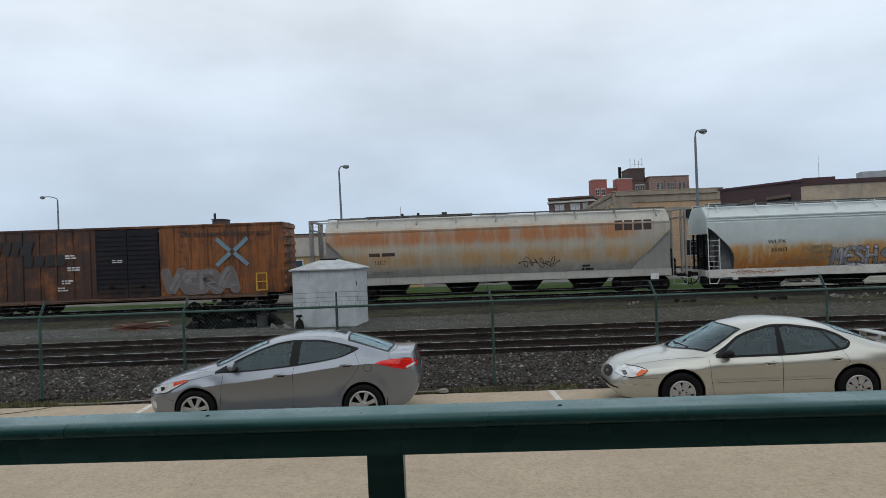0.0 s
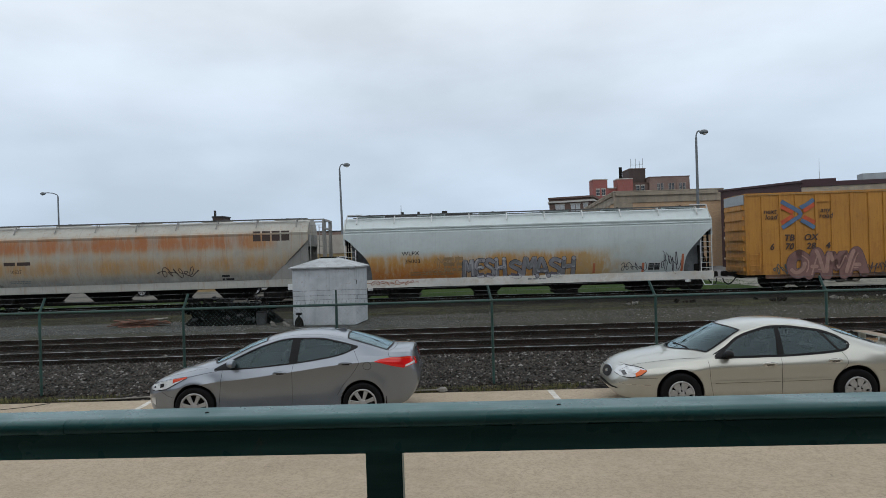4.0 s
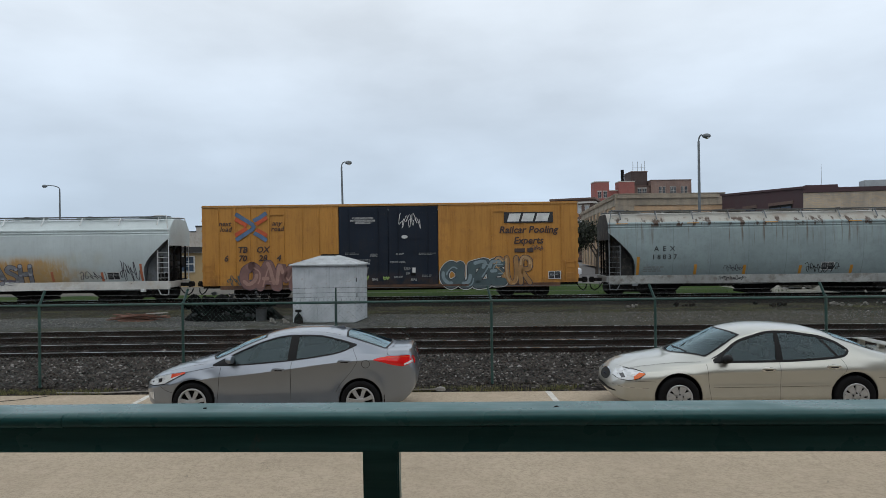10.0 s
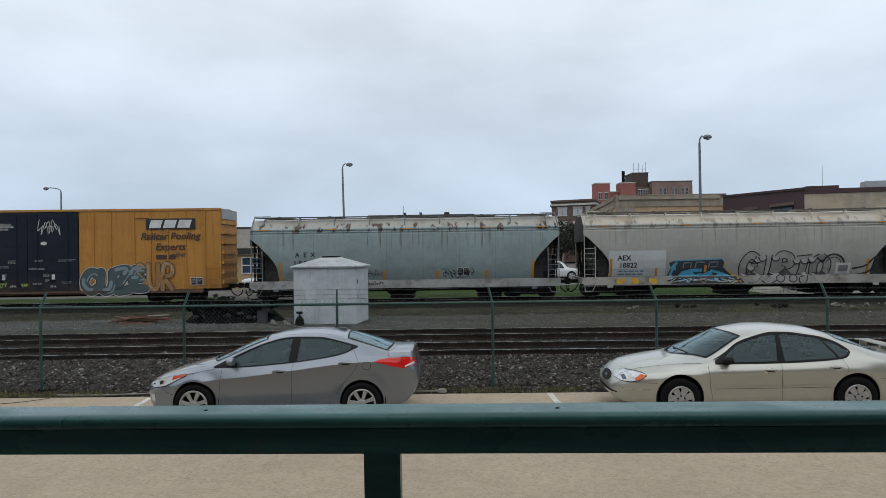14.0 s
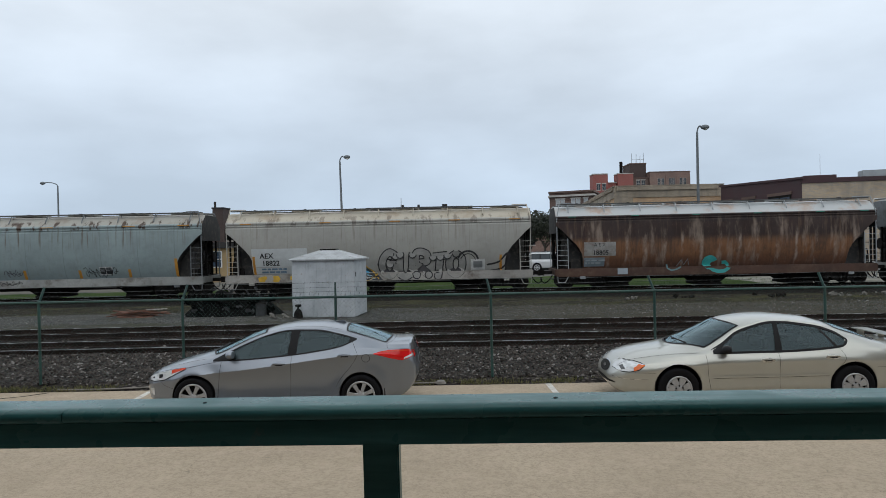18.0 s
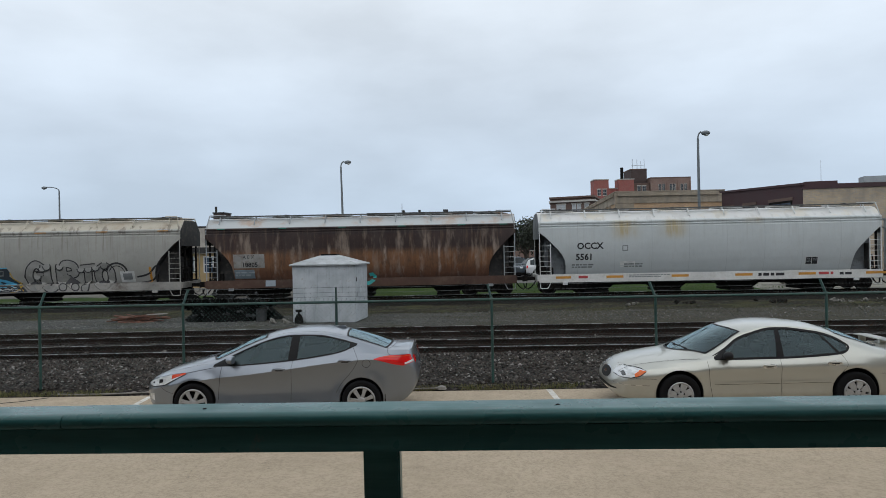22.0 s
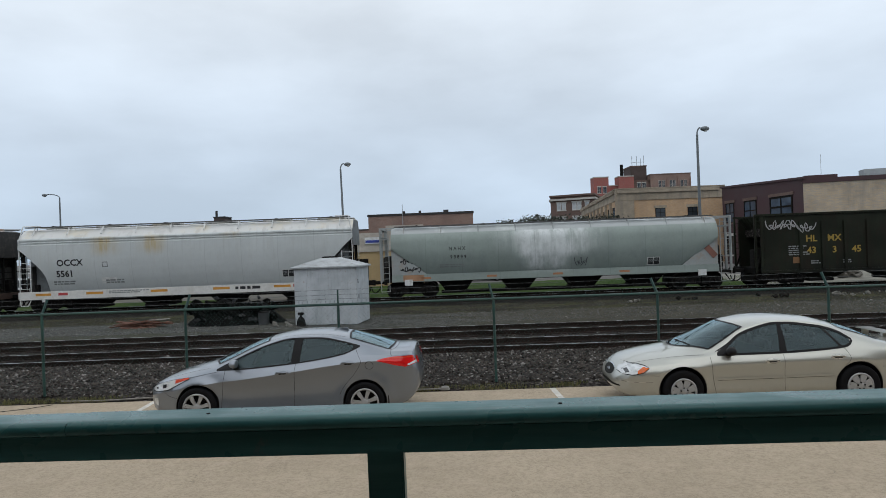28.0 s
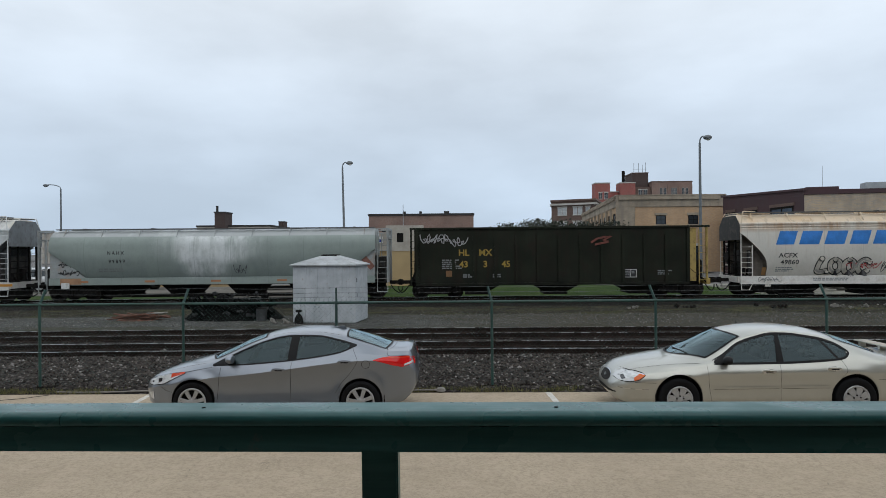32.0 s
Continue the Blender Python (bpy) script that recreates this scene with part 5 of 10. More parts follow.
def round_hopper(label, s0, s1, mat, sill_mat, top, outlets, trucks=1.4, brackets=9, brake_left=True, walk_mat=None, ribs=True, jack=True, end_mat=None, sheet_mat=None):
    end_mat = end_mat or M["end_shade"]
    w = wagon(label, "hopper wagon", s0, s1)
    half = (s1 - s0) / 2
    side, up = profile_round(top, ribs)
    build_tub(half, side, up, ROUND_CUT, 3.22, mat, w, end_mat=end_mat)
    for s in (-1, 1):
        y0, y1 = sorted((s * 1.44, s * 1.53))
        o = part("side_sill", box(B(), -half, half, y0, y1, 0.69, 1.075, bevel=0.012), sill_mat, w)
        part("sill_flange", box(B(), -half, half, *sorted((s * 1.30, s * 1.555)), 0.672, 0.69), sill_mat, o)
        for e in (-1, 1):
            x = e * half
            add_ladder(w, x - e * 0.04, x - e * 0.58, s * 1.5, 1.075, 3.6 if e else 3, 2.62, 6, walk_mat or mat)
            part("grab_iron", pipe(B(), [(x - e * 0.04, s * 1.54, 3.55), (x - e * 0.2, s * 1.35, top + 0.08), (x - e * 0.9, s * 1.0, top + 0.1)], 0.025, 6), walk_mat or mat, w)
            part("step", pipe(B(), [(x - e * 0.04, s * 1.5, 0.69), (x - e * 0.06, s * 1.5, 0.38), (x - e * 0.42, s * 1.5, 0.38), (x - e * 0.58, s * 1.5, 0.69)], 0.02, 6), walk_mat or mat, w)
            if jack:
                part("jacking_pad", box(B(), x - e * 1.28 - 0.13, x - e * 1.28 + 0.13, s * 1.56 - 0.03, s * 1.56 + 0.03, 0.55, 0.68, bevel=0.01), walk_mat or mat, w)
    add_walkway(w, half - 0.15, top + 0.03, walk_mat or mat, brackets)
    add_hatches(w, half, top + 0.0, mat, 6)
    for e in (-1, 1):
        for y in (-0.95, 0.95):
            ol = [(e * (half - d), z) for d, z in ((0.3, 1.04), (1.33, 1.04), (1.27, 1.78), (1.14, 2.04), (0.94, 2.3), (0.61, 2.64), (0.3, 2.96))]
            part("shear_plate", slab(B(), ol, y - 0.01, y + 0.01), end_mat, w)
        part("end_sheet", slab(B(), [(-1.49, 2.86), (1.49, 2.86), (1.49, 3.62), (0.9, top - 0.1), (-0.9, top - 0.1), (-1.49, 3.62)], -0.012, 0.012, pose(e * (half + 0.014), 0, 0, 0, 0, 90)), sheet_mat or M["end_shade"], w, "flat upper end sheet")
        add_end_gear(w, e * half, e, sill_mat, (e < 0) == brake_left)
        add_coupler(w, e * half, e)
        add_truck(w, e * (half - trucks))
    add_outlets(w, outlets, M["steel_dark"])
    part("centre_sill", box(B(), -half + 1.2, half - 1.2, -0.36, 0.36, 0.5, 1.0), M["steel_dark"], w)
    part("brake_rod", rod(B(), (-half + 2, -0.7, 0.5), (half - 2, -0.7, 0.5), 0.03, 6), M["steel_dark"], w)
    return w, (lambda z: max(width_at(side, z), 1.53 if z < 1.08 else 0))


# flat marks that lie on a wagon's side
def decal(w, name, vs, fs, x, z, mat, hw, out=0.006, label=""):
    bm = B()
    bv = [bm.verts.new((x + a, 0, z + b)) for a, b in vs]
    for f in fs:
        try:
            bm.faces.new([bv[i] for i in f])
        except ValueError:
            pass
    lo, hi = z + min(b for _, b in vs), z + max(b for _, b in vs)
    if hi - lo > 0.2:
        # cut into low strips so that the mark follows the curved side
        k = math.ceil(lo / 0.14)
        while k * 0.14 < hi:
            bmesh.ops.bisect_plane(bm, geom=bm.verts[:] + bm.edges[:] + bm.faces[:], plane_co=(0, 0, k * 0.14), plane_no=(0, 0, 1))
            k += 1
    for v in bm.verts:
        v.co.y = -(hw(v.co.z) + out)
    me = bpy.data.meshes.new(name)
    bm.to_mesh(me)
    bm.free()
    me.materials.append(mat)
    ob = new(name, me)
    ob.parent = w
    if label:
        ob["label"] = label
    return ob


def write(w, text, x, z, size, mat, hw, shear=0.0, bold=0.0, wide=1.0, out=0.006):
    vs, fs = letters(text, size, shear, bold, wide)
    o = decal(w, "lettering", vs, fs, x, z, mat, hw, out)
    o["kind"] = "stuff"
    return o


def bars(w, rows, x, z, width, height, mat, hw, seed, out=0.006, name="lettering"):
    """Small print as bars."""
    rng = random.Random(seed)
    vs, fs = [], []
    for r in range(rows):
        b = -r * height * 1.7
        a = 0.0
        while a < width * rng.uniform(0.75, 1.0):
            l = rng.uniform(1.0, 4.0) * height
            i = len(vs)
            vs += [(a, b), (a + l, b), (a + l, b + height), (a, b + height)]
            fs.append((i, i + 1, i + 2, i + 3))
            a += l + height * 0.6
    o = decal(w, name, vs, fs, x, z, mat, hw, out)
    o["kind"] = "stuff"
    return o


def patch(w, name, x0, x1, z0, z1, mat, hw, out=0.004, label=""):
    n = max(1, int((z1 - z0) / 0.25))
    vs, fs = [], []
    for k in range(n + 1):
        z = z0 + (z1 - z0) * k / n
        vs += [(x0, z), (x1, z)]
    for k in range(n):
        fs.append((2 * k, 2 * k + 1, 2 * k + 3, 2 * k + 2))
    return decal(w, name, vs, fs, 0, 0, mat, hw, out, label)


def ribbon(pts, width):
    vs, fs = [], []
    for i, (x, z) in enumerate(pts):
        a, b = pts[max(0, i - 1)], pts[min(len(pts) - 1, i + 1)]
        d = Vector((b[0] - a[0], b[1] - a[1]))
        d = d.normalized() if d.length else Vector((1, 0))
        vs += [(x - d.y * width / 2, z + d.x * width / 2), (x + d.y * width / 2, z - d.x * width / 2)]
        if i:
            k = 2 * i
            fs.append((k - 2, k - 1, k + 1, k))
    return vs, fs


def blob(cx, cz, rx, rz, seed, n=26, lump=0.14):
    rng = random.Random(seed)
    ph = [rng.uniform(0, 6.28) for _ in range(4)]
    out = []
    for k in range(n):
        a = 2 * math.pi * k / n
        r = 1 + lump * math.sin(2 * a + ph[0]) + lump * 0.7 * math.sin(3 * a + ph[1]) + lump * 0.4 * math.sin(5 * a + ph[2])
        c, s = math.cos(a), math.sin(a)
        out.append((cx + rx * r * math.copysign(abs(c) ** 0.7, c), cz + rz * r * math.copysign(abs(s) ** 0.7, s)))
    return out


def smooth_line(pts, n=10):
    """A line of (a, b) rounded through its points."""
    out = []
    for i in range(len(pts) - 1):
        p = [Vector(pts[min(len(pts) - 1, max(0, i + k))]) for k in (-1, 0, 1, 2)]
        for k in range(n):
            t = k / n
            out.append(tuple(0.5 * (2 * p[1] + (p[2] - p[0]) * t + (2 * p[0] - 5 * p[1] + 4 * p[2] - p[3]) * t * t + (3 * p[1] - p[0] - 3 * p[2] + p[3]) * t ** 3)))
    return out + [pts[-1]]


LETTER = {
    "A": [[(0.05, 0), (0.38, 1), (0.6, 1), (0.95, 0)], [(0.25, 0.34), (0.75, 0.34)]], "C": [[(0.9, 0.82), (0.5, 1), (0.12, 0.72), (0.1, 0.3), (0.5, 0), (0.9, 0.16)]],
    "E": [[(0.88, 0.95), (0.3, 0.92), (0.13, 0.5), (0.3, 0.06), (0.9, 0.05)], [(0.2, 0.5), (0.75, 0.53)]], "G": [[(0.9, 0.84), (0.5, 1), (0.12, 0.7), (0.1, 0.3), (0.5, 0), (0.88, 0.18), (0.86, 0.48), (0.55, 0.48)]],
    "H": [[(0.12, 1), (0.1, 0)], [(0.88, 1), (0.9, 0)], [(0.12, 0.48), (0.88, 0.52)]], "L": [[(0.3, 1), (0.12, 0.55), (0.15, 0.05), (0.9, 0.08)]], "M": [[(0.05, 0), (0.15, 1), (0.5, 0.4), (0.85, 1), (0.95, 0)]],
    "N": [[(0.08, 0), (0.12, 1), (0.85, 0.05), (0.9, 1)]], "O": [[(0.5, 1), (0.14, 0.75), (0.14, 0.25), (0.5, 0), (0.86, 0.25), (0.86, 0.75), (0.5, 1)]], "R": [[(0.15, 0), (0.14, 0.95), (0.75, 0.95), (0.8, 0.6), (0.25, 0.48), (0.9, 0)]],
    "S": [[(0.85, 0.88), (0.42, 1), (0.15, 0.75), (0.8, 0.4), (0.7, 0.04), (0.1, 0.1)]], "T": [[(0.05, 0.92), (0.95, 0.98)], [(0.5, 0.92), (0.46, 0)]], "U": [[(0.1, 1), (0.12, 0.25), (0.45, 0), (0.82, 0.2), (0.88, 1)]],
    "V": [[(0.08, 1), (0.42, 0.05), (0.55, 0.05), (0.95, 1)]], "Z": [[(0.1, 0.92), (0.88, 0.95), (0.14, 0.06), (0.92, 0.05)]],
}


def throwup(w, x, z, width, height, word, fill, line, hw, fat, edge, seed, label="", shine=None, halo=None):
    """Fat sprayed letters, each an outline, a fill and a lighter streak laid over one another."""
    rng = random.Random(seed)
    cell = width / len(word)
    for k, ch in enumerate(word):
        dx, dz, lean, grow = rng.uniform(-0.04, 0.04) * cell, rng.uniform(-0.05, 0.06) * height, rng.uniform(-0.1, 0.14) * cell, rng.uniform(0.92, 1.08)
        strokes = []
        for st in LETTER[ch]:
            pts = [(x + cell * k + dx + (0.02 + 0.96 * a) * cell + lean * b, z + dz + fat * 0.5 + b * (height - fat) * grow) for a, b in st]
            strokes.append(smooth_line(pts, 7))
        top = None
        for name, mat, wd, out, sx, sz in (("graffiti", halo, fat + 4 * edge, 0.006, 0, 0), ("graffiti_outline", line, fat + 2 * edge, 0.01, 0, 0), ("graffiti_fill", fill, fat, 0.014, 0, 0),
                                           ("graffiti_streak", shine, fat * 0.42, 0.018, -fat * 0.14, fat * 0.16), ("graffiti_streak", shine, fat * 0.16, 0.021, fat * 0.26, -fat * 0.2)):
            if mat is None:
                continue
            vs, fs = [], []
            o = out + 0.0016 * (k % 2)
            for pts in strokes:
                if name == "graffiti_streak":
                    a = rng.randrange(0, max(1, len(pts) * 2 // 3))
                    pts = pts[a:a + len(pts) // 3 + 2]
                v, f = ribbon(pts, wd)
                i = len(vs)
                vs += [(a + sx, -(hw(b + sz) + o), b + sz) for a, b in v]
                fs += [tuple(i + q for q in face) for face in f]
                for c in (pts[0], pts[-1]):
                    i = len(vs)
                    vs += [(c[0] + sx + wd / 2 * math.cos(q), -(hw(c[1] + sz) + o + 0.0006), c[1] + sz + wd / 2 * math.sin(q)) for q in [0.524 * n for n in range(12)]]
                    fs.append(tuple(range(i, i + 12)))
                o += 0.0009
            ob = link_mesh(name, vs, fs, mat, top or w, label if top is None else "")
            top = top or ob


def scribble(w, x, z, width, height, mat, hw, seed, loops=6, t=0.03, name="graffiti", out=0.009):
    """One running scrawl."""
    rng = random.Random(seed)
    pts, n = [], loops * 9
    a0, b0, k1, k2 = rng.uniform(0, 6.28), rng.uniform(0, 6.28), rng.uniform(0.75, 1.0), rng.uniform(0.33, 0.5)
    for q in range(n + 1):
        u = q / n
        amp = 0.55 + 0.45 * math.sin(b0 + q * k2)
        pts.append((x + width * u + width / loops * 0.55 * math.sin(a0 + q * k1 * 0.9), z + height / 2 + height * 0.5 * amp * math.sin(b0 + q * k1)))
    v, f = ribbon(pts, t)
    return decal(w, name, v, f, 0, 0, mat, hw, out)


def ink(name, c, rough=0.6):
    return plain(name, c, rough, 0, 0.15, 3, 30, 0.03)


M["ink_black"] = ink("black_stencil_paint", (0.018, 0.018, 0.02))
M["ink_grey"] = ink("faded_grey_print", (0.2, 0.21, 0.21))
M["ink_white"] = ink("white_stencil_paint", (0.6, 0.6, 0.58))
M["ink_brown"] = ink("brown_black_paint", (0.05, 0.03, 0.025))
M["ink_yellow"] = ink("yellow_stencil_paint", (0.55, 0.33, 0.03))
M["ink_red"] = ink("red_paint", (0.42, 0.05, 0.05))
M["ink_orange"] = ink("orange_marker_paint", (0.55, 0.25, 0.035))
M["tag_silver"] = ink("silver_spray_paint", (0.25, 0.25, 0.27), 0.45)
M["tag_dark"] = ink("dark_spray_paint", (0.05, 0.045, 0.06))
M["tag_blue"] = ink("sky_blue_spray_paint", (0.1, 0.38, 0.55))
M["tag_teal"] = ink("teal_spray_paint", (0.05, 0.38, 0.36))
M["tag_pink"] = ink("faded_maroon_spray_paint", (0.2, 0.105, 0.09))
M["tag_green"] = ink("slate_green_spray_paint", (0.06, 0.09, 0.095))
M["panel_grey"] = plain("pale_data_panel", (0.53, 0.55, 0.545), 0.6, 0, 0.08, 2, 30)
M["emblem_blue"] = ink("emblem_blue", (0.09, 0.15, 0.25))
M["emblem_red"] = ink("emblem_red", (0.5, 0.085, 0.025))
M["emblem_faded"] = ink("faded_blue_emblem", (0.15, 0.24, 0.29))
M["spray_faded"] = ink("faded_pale_spray", (0.145, 0.125, 0.12))
M["spray_faded_edge"] = ink("faded_dusty_spray", (0.21, 0.19, 0.185))
M["spray_faded_light"] = ink("faded_white_spray", (0.19, 0.185, 0.185))
M["outline_pale"] = ink("pale_outline", (0.5, 0.52, 0.5))
M["outline_soft"] = ink("sooty_outline_spray", (0.028, 0.026, 0.028))
M["logo_blue"] = ink("bright_blue_paint", (0.03, 0.2, 0.58), 0.45)


def data_plate(w, x, z, hw):
    """The black inspection stencil with a white border."""
    patch(w, "stencil_border", x - 0.31, x + 0.31, z - 0.2, z + 0.2, M["ink_white"], hw, 0.006)
    patch(w, "stencil_panel", x - 0.28, x - 0.015, z - 0.17, z + 0.17, M["ink_black"], hw, 0.009)
    patch(w, "stencil_panel", x + 0.015, x + 0.28, z - 0.17, z + 0.17, M["ink_black"], hw, 0.009)
    bars(w, 3, x - 0.25, z + 0.07, 0.2, 0.04, M["ink_grey"], hw, int(x * 10), 0.012)
    bars(w, 2, x + 0.05, z + 0.07, 0.18, 0.04, M["ink_grey"], hw, int(x * 11) + 1, 0.012)


def slanted_bars(w, x, z, height, widths, gap, mat, hw, slant=0.25):
    """A maker's name as plain slanting blocks."""
    a, n = 0.0, 6
    for wd in widths:
        vs = [(a + dx + height * slant * k / n, height * k / n) for k in range(n + 1) for dx in (0, wd)]
        fs = [(2 * k, 2 * k + 1, 2 * k + 3, 2 * k + 2) for k in range(n)]
        decal(w, "emblem", vs, fs, x, z, mat, hw, 0.008, "plain slanting block of a name")
        a += wd + gap


# -- wagon with flat triangular end plates (the rusty grey one and the low grey one)
def plated_hopper(label, s0, s1, inset0, inset1, mat, top, reach, outlets, end_mat, trucks, brackets=9, barrel=False):
    w = wagon(label, "hopper wagon", s0, s1)
    half = (s1 - s0) / 2
    k = top - 4.3
    side = [(1.2, 1.24), (1.36, 1.55), (1.48, 2.0), (1.545, 2.6 + k * 0.5), (1.53, 3.34 + k)]
    up = [(1.52, 3.5 + k), (1.545, 3.56 + k), (1.545, 3.63 + k), (1.47, 3.66 + k), (1.42, 3.75 + k), (1.2, 3.98 + k), (0.95, 4.18 + k), (0.5, 4.28 + k), (0, 4.3 + k)]
    if barrel:
        up = [(1.52, 3.5 + k), (1.5, 3.62 + k), (1.45, 3.78 + k), (1.36, 3.93 + k), (1.22, 4.07 + k), (1.02, 4.18 + k), (0.75, 4.25 + k), (0.4, 4.29 + k), (0, 4.3 + k)]
    cut = [(0.0, 3.2 + k), (reach * 0.5, (3.2 + k + 1.24) / 2), (reach, 1.24)]
    cx = (inset0 - inset1) / 2
    body_half = half - (inset0 + inset1) / 2
    tub = build_tub(body_half, side, up, cut, 3.2, mat, w, -k, M["end_shade"])
    tub.location = (cx, 0, 0)
    for s in (-1, 1):
        y0, y1 = sorted((s * 1.46, s * 1.54))
        part("side_sill", box(B(), cx - body_half, cx + body_half, y0, y1, 0.88, 1.24, bevel=0.012), mat, w)
        part("sill_flange", box(B(), cx - body_half, cx + body_half, *sorted((s * 1.3, s * 1.56)), 0.862, 0.88), M["steel_dark"], w)
        for e in (-1, 1):
            xe = cx + e * body_half
            ol = [(xe, 1.245), (xe, 3.3 + k), (xe - e * 0.02, 3.3 + k), (xe - e * reach, 1.245)]
            part("end_plate", slab(B(), ol, s * 1.40 - 0.012, s * 1.40 + 0.012), end_mat, w, "flat triangular end plate")
            x = e * half
            add_ladder(w, x, xe + e * 0.12, s * 1.46, 0.9, top - 0.2, top - 0.2, 9, end_mat)
            part("step", pipe(B(), [(x, s * 1.46, 0.9), (x, s * 1.46, 0.42), (xe + e * 0.12, s * 1.46, 0.42), (xe + e * 0.12, s * 1.46, 0.9)], 0.02, 6), end_mat, w)
            part("jacking_pad", box(B(), xe - e * 0.85 - 0.2, xe - e * 0.85 + 0.2, s * 1.57 - 0.03, s * 1.57 + 0.03, 0.7, 1.0, bevel=0.01), M["white_part"], w)
    for e in (-1, 1):
        x, xe = e * half, cx + e * body_half
        bm = B()
        for y in (-1.4, -0.8, 0.8, 1.4):
            box(bm, x - 0.05, x + 0.05, y - 0.045, y + 0.045, 0.9, top - 0.02)
        box(bm, x - 0.05, x + 0.05, -1.44, 1.44, top - 0.12, top - 0.02), box(bm, x - 0.05, x + 0.05, -1.44, 1.44, top - 0.55, top - 0.47)
        part("end_frame", bm, end_mat, w)
        part("brake_rack", box(B(), *sorted((xe + e * 0.12, xe + e * 0.5)), -0.35, 1.1, 0.93, 2.2, bevel=0.05), M["end_shade"], w)
        part("end_sheet", box(B(), xe - e * 0.0 - 0.02, xe + 0.02, -1.38, 1.38, 2.9 + k, 3.5 + k), end_mat, w)
        part("platform", box(B(), min(x, xe - e * 1.0), max(x, xe - e * 1.0), -1.44, 1.44, 0.86, 0.93), M["steel_dark"], w)
        for s in (-1, 1):
            part("top_rail", box(B(), *sorted((x, xe - e * 0.2)), s * 1.4 - 0.04, s * 1.4 + 0.04, top - 0.08, top - 0.02), end_mat, w)
        part("valve_rack", box(B(), *sorted((xe + e * 0.1, xe + e * 0.45)), -0.9, -0.5, 0.93, 1.7, bevel=0.04), M["steel_truck"], w)
        add_coupler(w, x, e), add_truck(w, e * (half - trucks))
    add_walkway(w, body_half - 0.1, top + 0.02, end_mat, brackets)
    add_hatches(w, body_half, top - 0.02, mat, 5)
    add_outlets(w, outlets, M["steel_dark"], 0.9, 0.8, 0.32)
    part("delivery_pipe", rod(B(), (-half + 3, -0.75, 0.3), (half - 3, -0.75, 0.3), 0.09, 10), M["steel_dark"], w)
    return w, (lambda z: max(width_at(side, z), 1.54 if z < 1.26 else 0)), cx


M["rust_sill"] = plain("rusted_sill_steel", (0.11, 0.055, 0.032), 0.85, 0, 0.35, 1.0, 16, dirt=(0.04, 0.025, 0.02), dirt_amount=0.8)


